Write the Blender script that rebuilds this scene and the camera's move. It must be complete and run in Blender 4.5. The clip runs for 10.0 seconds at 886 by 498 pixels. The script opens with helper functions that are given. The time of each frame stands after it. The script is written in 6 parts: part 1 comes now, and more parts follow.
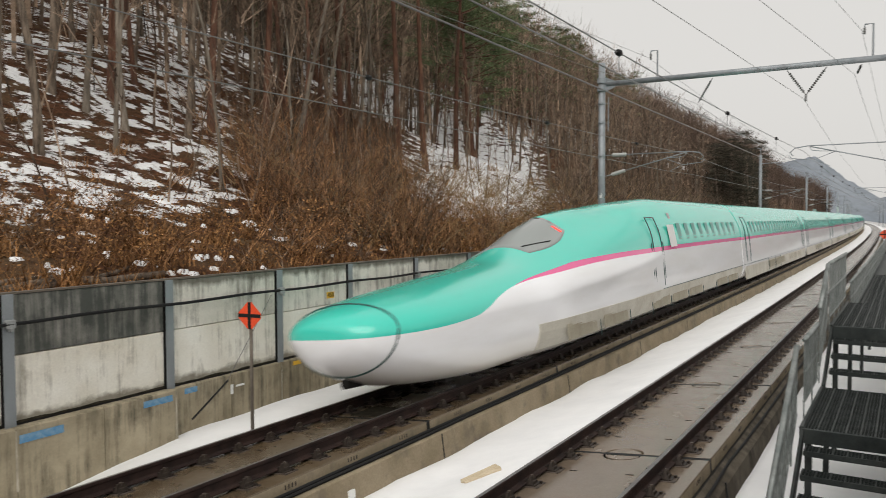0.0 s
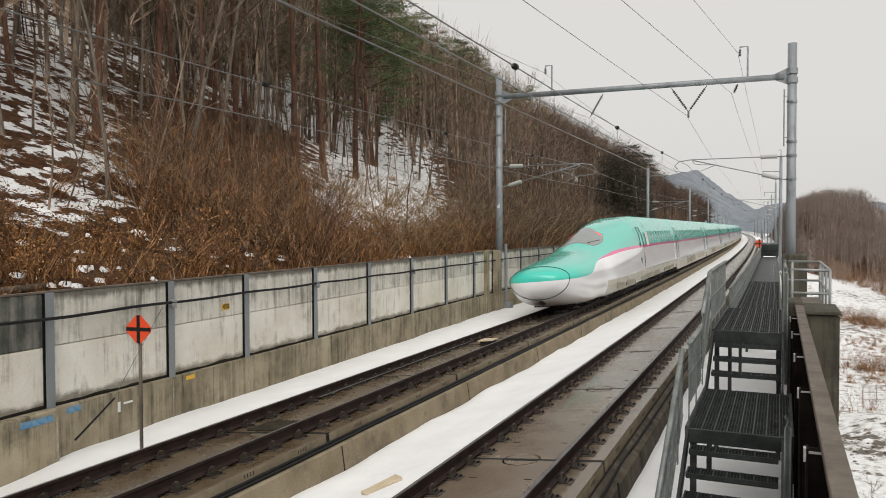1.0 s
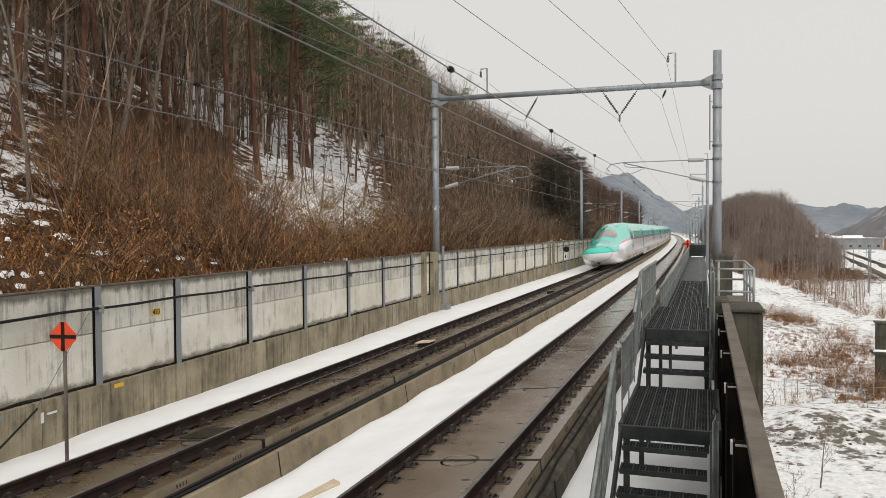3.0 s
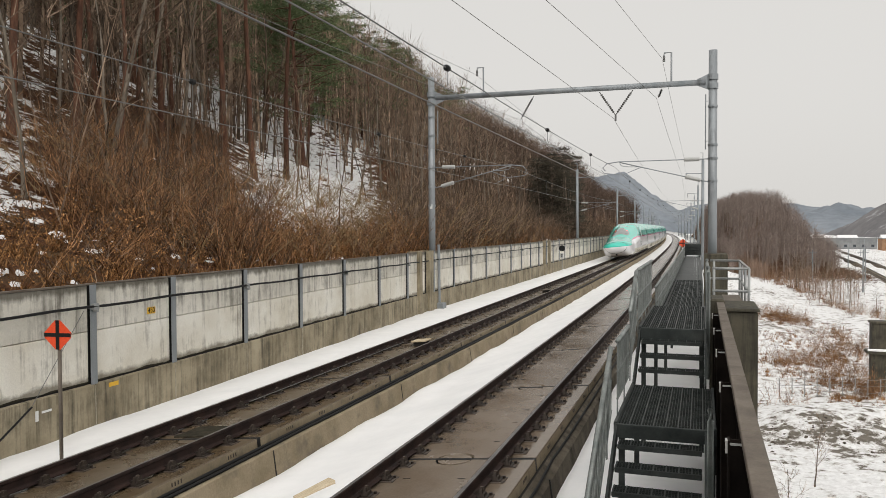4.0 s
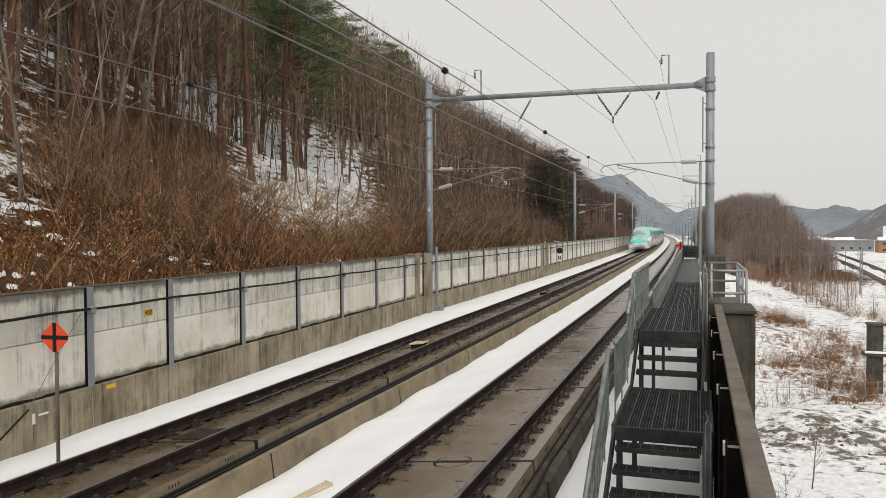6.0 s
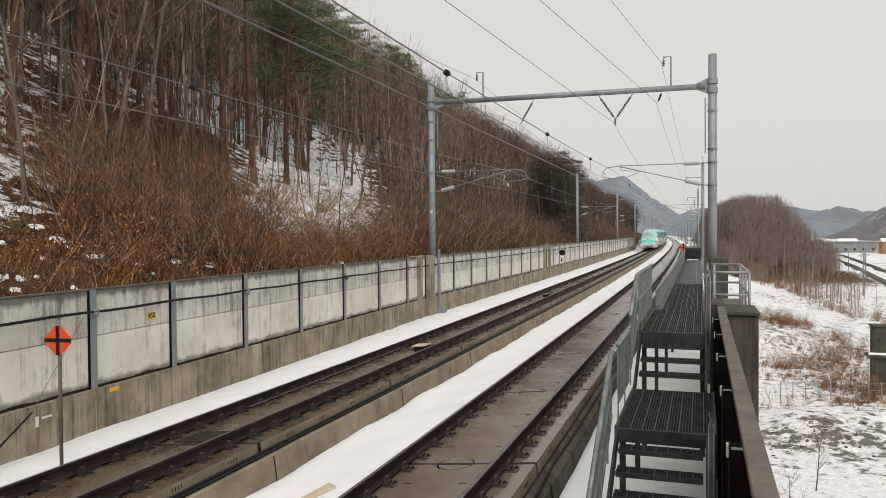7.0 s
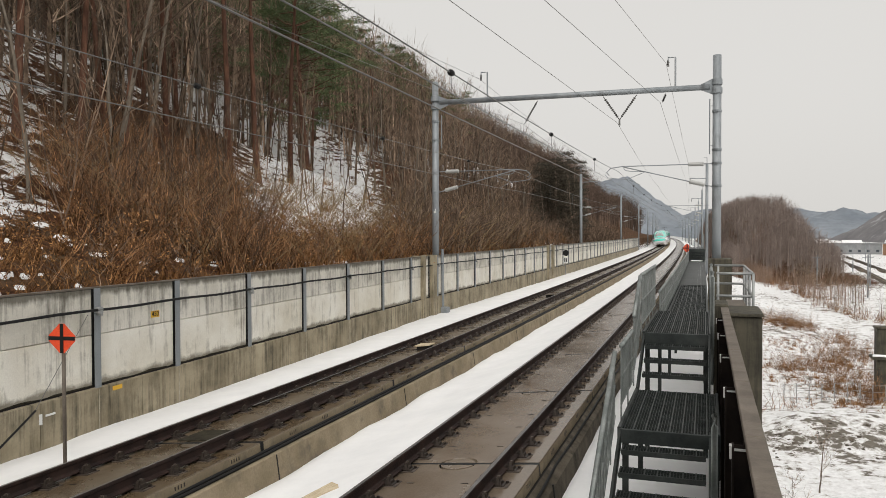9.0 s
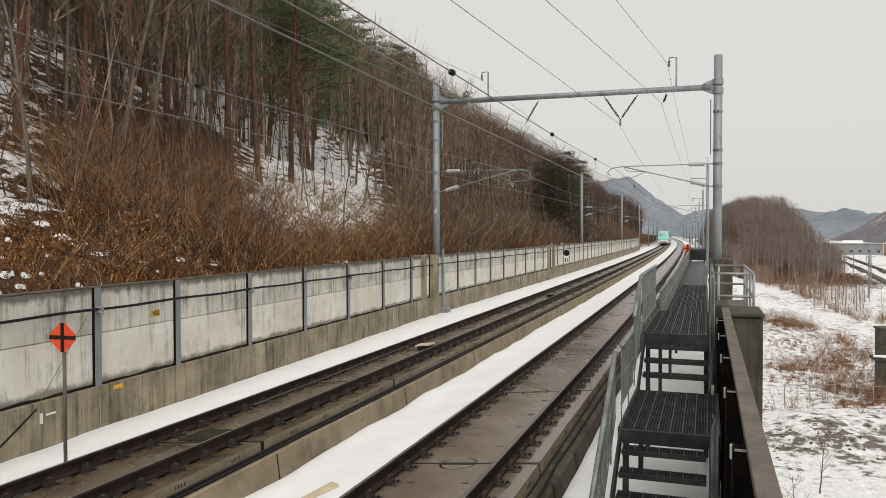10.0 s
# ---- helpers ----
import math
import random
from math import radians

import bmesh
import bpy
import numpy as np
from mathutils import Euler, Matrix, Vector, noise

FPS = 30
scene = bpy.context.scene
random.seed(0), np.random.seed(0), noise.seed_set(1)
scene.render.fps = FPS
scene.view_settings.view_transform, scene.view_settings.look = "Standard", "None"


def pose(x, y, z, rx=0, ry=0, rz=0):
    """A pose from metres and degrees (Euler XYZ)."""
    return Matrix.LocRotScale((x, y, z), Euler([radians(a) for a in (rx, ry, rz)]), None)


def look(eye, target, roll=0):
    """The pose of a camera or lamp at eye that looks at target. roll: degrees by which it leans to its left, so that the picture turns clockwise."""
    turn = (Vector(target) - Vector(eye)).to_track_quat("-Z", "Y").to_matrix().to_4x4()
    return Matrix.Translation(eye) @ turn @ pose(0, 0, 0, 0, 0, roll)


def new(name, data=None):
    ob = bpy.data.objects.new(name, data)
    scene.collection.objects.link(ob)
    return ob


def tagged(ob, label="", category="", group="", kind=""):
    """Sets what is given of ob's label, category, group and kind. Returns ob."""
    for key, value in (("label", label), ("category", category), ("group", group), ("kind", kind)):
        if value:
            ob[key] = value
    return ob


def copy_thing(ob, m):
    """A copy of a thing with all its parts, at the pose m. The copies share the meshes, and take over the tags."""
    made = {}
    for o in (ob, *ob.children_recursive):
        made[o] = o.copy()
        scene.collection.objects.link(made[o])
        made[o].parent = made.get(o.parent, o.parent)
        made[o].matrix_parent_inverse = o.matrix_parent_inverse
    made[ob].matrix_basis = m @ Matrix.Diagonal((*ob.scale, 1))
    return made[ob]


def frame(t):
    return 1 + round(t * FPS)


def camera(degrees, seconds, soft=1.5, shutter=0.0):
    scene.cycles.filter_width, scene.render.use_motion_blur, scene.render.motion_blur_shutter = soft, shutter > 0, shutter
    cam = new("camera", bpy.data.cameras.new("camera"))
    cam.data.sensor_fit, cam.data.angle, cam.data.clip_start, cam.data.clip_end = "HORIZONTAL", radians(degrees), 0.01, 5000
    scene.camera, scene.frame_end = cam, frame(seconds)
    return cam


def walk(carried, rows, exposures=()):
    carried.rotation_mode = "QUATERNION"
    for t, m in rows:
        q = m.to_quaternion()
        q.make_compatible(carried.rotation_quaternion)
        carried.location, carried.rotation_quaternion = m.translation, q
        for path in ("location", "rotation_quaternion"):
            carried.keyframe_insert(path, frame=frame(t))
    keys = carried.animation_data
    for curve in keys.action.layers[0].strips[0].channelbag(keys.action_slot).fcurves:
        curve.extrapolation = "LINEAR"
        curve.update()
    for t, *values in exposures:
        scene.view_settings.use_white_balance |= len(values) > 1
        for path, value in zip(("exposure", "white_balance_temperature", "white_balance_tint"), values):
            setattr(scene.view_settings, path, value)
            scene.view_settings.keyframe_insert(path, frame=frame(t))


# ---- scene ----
H = 3.13
RAD = 6200.0            # radius of the line's gentle left-hand curve
PATH = [
    (0, 31.77, -2.25, 0.25), (0.5, 27.12, -1.83, 0.16), (1, 24.16, -1.55, 0.17), (1.5, 22.02, -1.43, 0.23),
    (2, 20.62, -1.35, 0.31), (2.5, 19.79, -1.35, 0.4), (4, 19.05, -1.51, 0.28), (4.5, 18.97, -1.51, 0.22),
    (5, 18.89, -1.47, 0.23), (5.5, 18.84, -1.41, 0.25), (7, 19.06, -1.17, 0.41), (7.5, 19.19, -1.12, 0.38),
    (8, 19.27, -1.13, 0.33), (8.5, 19.32, -1.16, 0.23), (9, 19.33, -1.18, 0.17), (9.5, 19.33, -1.19, 0.11),
    (10, 19.38, -1.2, 0.08)]
cam = camera(61.0, 10.0, 0.75, 0.3)
walk(cam, [(t, pose(0, 0, H, 90 + pitch, roll, yaw)) for t, yaw, pitch, roll in PATH])

# ---- world, sun ----
SUN_EL, SUN_AZ = 52, 200
world = bpy.data.worlds.new("overcast_sky")
scene.world = world
world.use_nodes = True
wn, wl = world.node_tree.nodes, world.node_tree.links
wn.clear()
sky = wn.new("ShaderNodeTexSky")
sky.sky_type, sky.sun_disc = "NISHITA", False
sky.sun_elevation, sky.sun_rotation = radians(SUN_EL), radians(SUN_AZ)
sky.air_density, sky.dust_density = 1.0, 6.0
grey = wn.new("ShaderNodeHueSaturation")
grey.inputs["Saturation"].default_value = 0.12
grey.inputs["Value"].default_value = 0.10
cloud = wn.new("ShaderNodeMixRGB")
cloud.inputs["Fac"].default_value = 0.86
cloud.inputs["Color2"].default_value = (0.64, 0.625, 0.60, 1)
bg = wn.new("ShaderNodeBackground")
bg.inputs["Strength"].default_value = 1.0
wout = wn.new("ShaderNodeOutputWorld")
wl.new(sky.outputs[0], grey.inputs["Color"])
wl.new(grey.outputs[0], cloud.inputs["Color1"])
wl.new(cloud.outputs[0], bg.inputs["Color"])
wl.new(bg.outputs[0], wout.inputs["Surface"])
sun = new("sun", bpy.data.lights.new("sun", "SUN"))
sun.data.energy, sun.data.angle, sun.data.color = 1.3, radians(50), (1, 0.97, 0.93)
sun.matrix_world = look((40, -60, 110), (0, 40, 0))
scene.view_settings.exposure = 0.3


# ---- materials ----
def nodes_of(name):
    m = bpy.data.materials.new(name)
    m.use_nodes = True
    n, l = m.node_tree.nodes, m.node_tree.links
    return m, n, l, n["Principled BSDF"]


def noise_tex(n, l, coord, scale, detail=5, rough=0.6, stretch=None):
    t = n.new("ShaderNodeTexNoise")
    t.inputs["Scale"].default_value, t.inputs["Detail"].default_value, t.inputs["Roughness"].default_value = scale, detail, rough
    if stretch:
        mp = n.new("ShaderNodeMapping")
        mp.inputs["Scale"].default_value = stretch
        l.new(coord, mp.inputs["Vector"])
        coord = mp.outputs[0]
    l.new(coord, t.inputs["Vector"])
    return t.outputs["Fac"]


def ramp(n, l, fac, stops):
    r = n.new("ShaderNodeValToRGB")
    while len(r.color_ramp.elements) < len(stops):
        r.color_ramp.elements.new(0.5)
    for e, (p, c) in zip(r.color_ramp.elements, stops):
        e.position, e.color = p, (*c, 1) if len(c) == 3 else c
    l.new(fac, r.inputs["Fac"])
    return r.outputs["Color"]


def mix(n, l, fac, a, b, mode="MIX"):
    m = n.new("ShaderNodeMixRGB")
    m.blend_type = mode
    for s, v in (("Fac", fac), ("Color1", a), ("Color2", b)):
        if isinstance(v, (int, float)):
            m.inputs[s].default_value = v
        elif isinstance(v, tuple):
            m.inputs[s].default_value = (*v, 1)
        else:
            l.new(v, m.inputs[s])
    return m.outputs[0]


def calc(n, l, op, a, b=0.0, clamp=False):
    m = n.new("ShaderNodeMath")
    m.operation, m.use_clamp = op, clamp
    for i, v in enumerate((a, b)):
        if isinstance(v, (int, float)):
            m.inputs[i].default_value = v
        else:
            l.new(v, m.inputs[i])
    return m.outputs[0]


def surface(name, a, b, scale=3.0, fine=40.0, rough=0.7, metal=0.0, bump=0.15, dirt=None, dirt_scale=1.0, dirt_at=(0.5, 0.7),
            stretch=None, vary=0.0, rough_b=None, coat=0.0, island=0.0):
    """Two colours mixed at a broad scale, grain at a fine one, dirt in patches, relief from the grain."""
    m, n, l, p = nodes_of(name)
    co = n.new("ShaderNodeTexCoord").outputs["Object"]
    broad = noise_tex(n, l, co, scale, 5, 0.6, stretch)
    grain = noise_tex(n, l, co, fine, 4, 0.7)
    col = mix(n, l, ramp(n, l, broad, ((0.35, (0, 0, 0)), (0.65, (1, 1, 1)))), a, b)
    col = mix(n, l, 0.35, col, ramp(n, l, grain, ((0.3, (0.35, 0.35, 0.35)), (0.7, (1, 1, 1)))), "MULTIPLY")
    if dirt:
        d = ramp(n, l, noise_tex(n, l, co, dirt_scale, 6, 0.65, stretch), ((dirt_at[0], (0, 0, 0)), (dirt_at[1], (1, 1, 1))))
        col = mix(n, l, d, col, dirt)
    if vary:
        info = n.new("ShaderNodeObjectInfo")
        v = ramp(n, l, info.outputs["Random"], ((0, (1 - vary,) * 3), (1, (1 + vary,) * 3)))
        col = mix(n, l, 1.0, col, v, "MULTIPLY")
    if island:
        geo = n.new("ShaderNodeNewGeometry")
        col = mix(n, l, 1.0, col, ramp(n, l, geo.outputs["Random Per Island"], ((0, (1 - island,) * 3), (0.6, (1, 1, 1)), (1, (1 + island * 1.3,) * 3))), "MULTIPLY")
    l.new(col, p.inputs["Base Color"])
    p.inputs["Roughness"].default_value, p.inputs["Metallic"].default_value = rough, metal
    p.inputs["Coat Weight"].default_value = coat
    p.inputs["Specular IOR Level"].default_value = 0.1 if rough > 0.75 else (0.25 if rough > 0.45 else 0.5)
    if rough_b is not None:
        l.new(ramp(n, l, broad, ((0.35, (rough,) * 3), (0.65, (rough_b,) * 3))), p.inputs["Roughness"])
    if bump:
        bp = n.new("ShaderNodeBump")
        bp.inputs["Strength"].default_value, bp.inputs["Distance"].default_value = bump, 0.02
        l.new(grain, bp.inputs["Height"])
        l.new(bp.outputs[0], p.inputs["Normal"])
    return m


def plain(name, col, rough=0.5, metal=0.0, emit=0.0):
    m, n, l, p = nodes_of(name)
    p.inputs["Base Color"].default_value = (*col, 1)
    p.inputs["Roughness"].default_value, p.inputs["Metallic"].default_value = rough, metal
    p.inputs["Specular IOR Level"].default_value = 0.2 if rough > 0.55 else 0.5
    if emit:
        p.inputs["Emission Color"].default_value, p.inputs["Emission Strength"].default_value = (*col, 1), emit
    return m


def streaked(name, base, light, dark, dark_amount, foot=None, head=None):
    """Cast concrete panel with vertical run-off streaks and blotches."""
    m, n, l, p = nodes_of(name)
    co = n.new("ShaderNodeTexCoord").outputs["Object"]
    broad = noise_tex(n, l, co, 0.9, 5, 0.6)
    col = mix(n, l, ramp(n, l, broad, ((0.35, (0, 0, 0)), (0.65, (1, 1, 1)))), base, light)
    run = noise_tex(n, l, co, 1.0, 6, 0.7, (7, 7, 0.5))
    blot = noise_tex(n, l, co, 1.6, 6, 0.7)
    d = calc(n, l, "ADD", calc(n, l, "MULTIPLY", run, 0.6), calc(n, l, "MULTIPLY", blot, 0.4))
    d = ramp(n, l, d, ((dark_amount, (0, 0, 0)), (dark_amount + 0.16, (1, 1, 1))))
    col = mix(n, l, calc(n, l, "MULTIPLY", d, 0.85), col, dark)
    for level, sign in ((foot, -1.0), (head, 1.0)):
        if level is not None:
            # foot shading and stain painted in, drips below the coping, both with ragged edges
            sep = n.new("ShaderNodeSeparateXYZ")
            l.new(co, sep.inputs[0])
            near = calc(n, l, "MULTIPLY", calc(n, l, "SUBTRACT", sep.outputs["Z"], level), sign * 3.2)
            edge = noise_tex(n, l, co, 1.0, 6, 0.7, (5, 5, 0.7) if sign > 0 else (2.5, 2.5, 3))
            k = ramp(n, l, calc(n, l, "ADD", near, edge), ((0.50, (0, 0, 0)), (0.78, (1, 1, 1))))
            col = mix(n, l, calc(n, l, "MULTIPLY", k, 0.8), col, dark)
    grain = noise_tex(n, l, co, 35, 5, 0.7)
    col = mix(n, l, 0.25, col, ramp(n, l, grain, ((0.3, (0.4, 0.4, 0.4)), (0.7, (1, 1, 1)))), "MULTIPLY")
    l.new(col, p.inputs["Base Color"])
    p.inputs["Roughness"].default_value = 0.85
    bp = n.new("ShaderNodeBump")
    bp.inputs["Strength"].default_value, bp.inputs["Distance"].default_value = 0.25, 0.015
    l.new(grain, bp.inputs["Height"])
    l.new(bp.outputs[0], p.inputs["Normal"])
    return m


def ground_material():
    """Leaf litter and dead grass under broken snow; the cover follows the ground's own snow amount."""
    m, n, l, p = nodes_of("litter_and_snow")
    co = n.new("ShaderNodeTexCoord").outputs["Object"]
    at = n.new("ShaderNodeAttribute")
    at.attribute_name = "snow"
    a = noise_tex(n, l, co, 0.55, 8, 0.72)
    b = noise_tex(n, l, co, 3.2, 6, 0.7)
    litter = mix(n, l, ramp(n, l, b, ((0.35, (0, 0, 0)), (0.65, (1, 1, 1)))), (0.026, 0.013, 0.008), (0.15, 0.070, 0.036))
    litter = mix(n, l, ramp(n, l, a, ((0.45, (0, 0, 0)), (0.7, (1, 1, 1)))), litter, (0.13, 0.09, 0.05))
    c = noise_tex(n, l, co, 22, 4, 0.75)
    litter = mix(n, l, 0.6, litter, ramp(n, l, c, ((0.3, (0.25, 0.25, 0.25)), (0.7, (1.3, 1.2, 1.1)))), "MULTIPLY")
    soil = n.new("ShaderNodeAttribute")
    soil.attribute_name = "soil"
    litter = mix(n, l, soil.outputs["Fac"], litter, mix(n, l, b, (0.07, 0.058, 0.045), (0.26, 0.235, 0.20)))
    snow = mix(n, l, ramp(n, l, b, ((0.3, (0, 0, 0)), (0.6, (1, 1, 1)))), (0.66, 0.655, 0.65), (0.88, 0.88, 0.88))
    e = noise_tex(n, l, co, 1.25, 7, 0.68, (1, 1, 1.6))
    cover = calc(n, l, "ADD", calc(n, l, "MULTIPLY", a, 0.35), calc(n, l, "MULTIPLY", e, 0.65))
    cover = calc(n, l, "ADD", cover, calc(n, l, "SUBTRACT", at.outputs["Fac"], 0.5))
    k = ramp(n, l, cover, ((0.525, (0, 0, 0)), (0.55, (1, 1, 1))))
    thin = ramp(n, l, cover, ((0.54, (0.6, 0.6, 0.6)), (0.60, (0, 0, 0))))
    snow = mix(n, l, calc(n, l, "MULTIPLY", thin, soil.outputs["Fac"]), snow, (0.30, 0.26, 0.21))
    l.new(mix(n, l, k, litter, snow), p.inputs["Base Color"])
    p.inputs["Roughness"].default_value, p.inputs["Specular IOR Level"].default_value = 0.9, 0.1
    bp = n.new("ShaderNodeBump")
    bp.inputs["Strength"].default_value, bp.inputs["Distance"].default_value = 0.6, 0.12
    l.new(calc(n, l, "ADD", calc(n, l, "MULTIPLY", k, 0.5), calc(n, l, "ADD", b, calc(n, l, "MULTIPLY", c, 0.4))), bp.inputs["Height"])
    l.new(bp.outputs[0], p.inputs["Normal"])
    return m


def snow_material():
    m, n, l, p = nodes_of("old_snow")
    co = n.new("ShaderNodeTexCoord").outputs["Object"]
    a, b = noise_tex(n, l, co, 1.2, 6, 0.65), noise_tex(n, l, co, 30, 4, 0.7)
    col = mix(n, l, ramp(n, l, a, ((0.3, (0, 0, 0)), (0.7, (1, 1, 1)))), (0.80, 0.80, 0.80), (0.89, 0.885, 0.88))
    speck = ramp(n, l, noise_tex(n, l, co, 9, 6, 0.8), ((0.68, (0, 0, 0)), (0.76, (1, 1, 1))))
    l.new(mix(n, l, calc(n, l, "MULTIPLY", speck, 0.25), col, (0.35, 0.3, 0.25)), p.inputs["Base Color"])
    p.inputs["Roughness"].default_value = 0.8
    p.inputs["Subsurface Weight"].default_value = 0.0
    bp = n.new("ShaderNodeBump")
    bp.inputs["Strength"].default_value, bp.inputs["Distance"].default_value = 0.5, 0.05
    l.new(calc(n, l, "ADD", a, calc(n, l, "MULTIPLY", b, 0.15)), bp.inputs["Height"])
    l.new(bp.outputs[0], p.inputs["Normal"])
    return m


def livery(name):
    """Train paint: green above, a pink line, white below; the line sweeps down towards the nose."""
    m, n, l, p = nodes_of(name)
    sep = n.new("ShaderNodeSeparateXYZ")
    l.new(n.new("ShaderNodeTexCoord").outputs["Object"], sep.inputs[0])
    d = calc(n, l, "DIVIDE", sep.outputs["Y"], 27.0)
    fc = n.new("ShaderNodeFloatCurve")
    pts = ((0.0, 1.22), (2.7, 1.26), (3.2, 1.36), (3.8, 1.53), (4.7, 1.68), (6.6, 1.80), (8.7, 1.90), (13, 1.95), (27, 1.95))
    c = fc.mapping.curves[0]
    while len(c.points) < len(pts):
        c.points.new(0.5, 0.5)
    for cp, (x, y) in zip(c.points, pts):
        cp.location = (x / 27.0, y / 4.0)
    fc.mapping.update()
    l.new(d, fc.inputs["Value"])
    line = calc(n, l, "MULTIPLY", fc.outputs[0], 4.0)
    above = calc(n, l, "SUBTRACT", sep.outputs["Z"], line)
    isgreen = calc(n, l, "GREATER_THAN", above, 0.0)
    wide = calc(n, l, "MULTIPLY", calc(n, l, "SUBTRACT", sep.outputs["Y"], 4.5), 0.045, False)
    wide = calc(n, l, "MINIMUM", calc(n, l, "MAXIMUM", wide, 0.0), 0.125)
    ispink = calc(n, l, "MULTIPLY", isgreen, calc(n, l, "LESS_THAN", above, wide))
    co = n.new("ShaderNodeTexCoord").outputs["Object"]
    grime = ramp(n, l, noise_tex(n, l, co, 0.8, 6, 0.7, (1, 0.35, 2)), ((0.4, (0, 0, 0)), (0.8, (1, 1, 1))))
    white = mix(n, l, calc(n, l, "MULTIPLY", grime, 0.35), (0.86, 0.86, 0.88), (0.62, 0.59, 0.53))
    low = calc(n, l, "MULTIPLY", calc(n, l, "SUBTRACT", 0.80, sep.outputs["Z"]), 2.2, True)
    white = mix(n, l, calc(n, l, "MULTIPLY", low, 0.55), white, (0.50, 0.45, 0.36))
    green = mix(n, l, calc(n, l, "MULTIPLY", grime, 0.3), (0.050, 0.60, 0.475), (0.13, 0.52, 0.43))
    col = mix(n, l, isgreen, white, green)
    col = mix(n, l, ispink, col, (0.74, 0.06, 0.26))
    l.new(col, p.inputs["Base Color"])
    p.inputs["Roughness"].default_value = 0.22
    p.inputs["Coat Weight"].default_value, p.inputs["Coat Roughness"].default_value = 0.5, 0.1
    return m


GROUND, SNOW = ground_material(), snow_material()
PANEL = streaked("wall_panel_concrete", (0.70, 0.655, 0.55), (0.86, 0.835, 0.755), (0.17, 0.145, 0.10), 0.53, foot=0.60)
PANEL_TOP = streaked("wall_panel_upper", (0.62, 0.59, 0.51), (0.80, 0.77, 0.69), (0.085, 0.074, 0.052), 0.48, head=2.02)
PANEL_DARK = streaked("wall_panel_sooty", (0.21, 0.20, 0.175), (0.36, 0.345, 0.31), (0.035, 0.043, 0.036), 0.39)
BASE_CONC = streaked("wall_base_concrete", (0.235, 0.195, 0.125), (0.42, 0.36, 0.25), (0.065, 0.055, 0.034), 0.47)
SIDE_CONC = surface("trackside_concrete", (0.235, 0.19, 0.125), (0.34, 0.28, 0.195), 1.3, 30, 0.85, 0, 0.3, (0.13, 0.11, 0.085), 2.2, (0.52, 0.72))
SLAB = surface("wet_slab_concrete", (0.165, 0.125, 0.090), (0.215, 0.168, 0.124), 0.7, 45, 0.13, 0, 0.015, (0.115, 0.09, 0.068), 1.0, (0.55, 0.8), vary=0.08, rough_b=0.30)
SLAB_OLD = surface("stained_slab_concrete", (0.105, 0.074, 0.043), (0.16, 0.119, 0.075), 1.1, 45, 0.16, 0, 0.03, (0.09, 0.058, 0.028), 1.2, (0.48, 0.75), vary=0.08, rough_b=0.42)
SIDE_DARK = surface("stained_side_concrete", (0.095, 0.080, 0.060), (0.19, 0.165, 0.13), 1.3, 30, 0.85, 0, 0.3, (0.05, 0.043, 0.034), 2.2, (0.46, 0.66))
RUST = surface("rail_rust", (0.017, 0.010, 0.009), (0.046, 0.026, 0.021), 4, 60, 0.65, 0.1, 0.2)
RAIL_TOP = surface("rail_running_face", (0.16, 0.15, 0.15), (0.25, 0.24, 0.235), 2, 60, 0.38, 0.7, 0.05)
CLIP = surface("fastening_steel", (0.016, 0.012, 0.010), (0.075, 0.058, 0.046), 6, 60, 0.5, 0.3, 0.1)
PLATE = surface("fastening_plate", (0.055, 0.042, 0.033), (0.16, 0.125, 0.10), 8, 60, 0.45, 0.4, 0.1)
GALV = surface("galvanised_steel", (0.31, 0.32, 0.315), (0.42, 0.43, 0.42), 3, 50, 0.5, 0.35, 0.06, (0.19, 0.20, 0.205), 1.6, (0.55, 0.75))
MAST = surface("mast_steel", (0.26, 0.285, 0.30), (0.35, 0.37, 0.385), 2, 50, 0.5, 0.3, 0.06, (0.14, 0.145, 0.15), 1.8, (0.54, 0.7), stretch=(1, 1, 0.3))
GRATE = surface("grating_steel", (0.024, 0.029, 0.028), (0.060, 0.068, 0.065), 3, 50, 0.5, 0.4, 0.1, (0.07, 0.07, 0.065), 2, (0.5, 0.75))
GRATE_BAR = surface("grating_bars", (0.060, 0.068, 0.065), (0.125, 0.135, 0.13), 3, 50, 0.5, 0.4, 0.1, (0.05, 0.05, 0.046), 3, (0.48, 0.7))
RAILING = surface("railing_steel", (0.17, 0.19, 0.183), (0.33, 0.35, 0.335), 3, 50, 0.5, 0.35, 0.06, (0.10, 0.105, 0.10), 2.2, (0.5, 0.75))
# dark rusty brown, deepened in colour for the shade between screen and stairs
BROWN = surface("shaded_weathering_steel", (0.007, 0.0055, 0.005), (0.020, 0.015, 0.012), 2.5, 45, 0.9, 0.0, 0.15, (0.016, 0.012, 0.010), 1.5, (0.5, 0.72))
CAP = surface("weathered_cap", (0.12, 0.10, 0.08), (0.19, 0.16, 0.13), 3, 60, 0.7, 0.0, 0.15, (0.10, 0.08, 0.065), 2.5, (0.52, 0.72))
OLD_CONC = streaked("mossy_concrete", (0.042, 0.038, 0.025), (0.092, 0.081, 0.055), (0.016, 0.014, 0.009), 0.46)
MORTAR = surface("pale_mortar", (0.30, 0.265, 0.20), (0.52, 0.47, 0.38), 4, 40, 0.9, 0, 0.2)
MOSS = surface("black_moss", (0.022, 0.019, 0.013), (0.060, 0.052, 0.036), 6, 50, 0.9, 0, 0.3)
WIRE = plain("wire_bronze", (0.15, 0.148, 0.142), 0.45, 0.4)
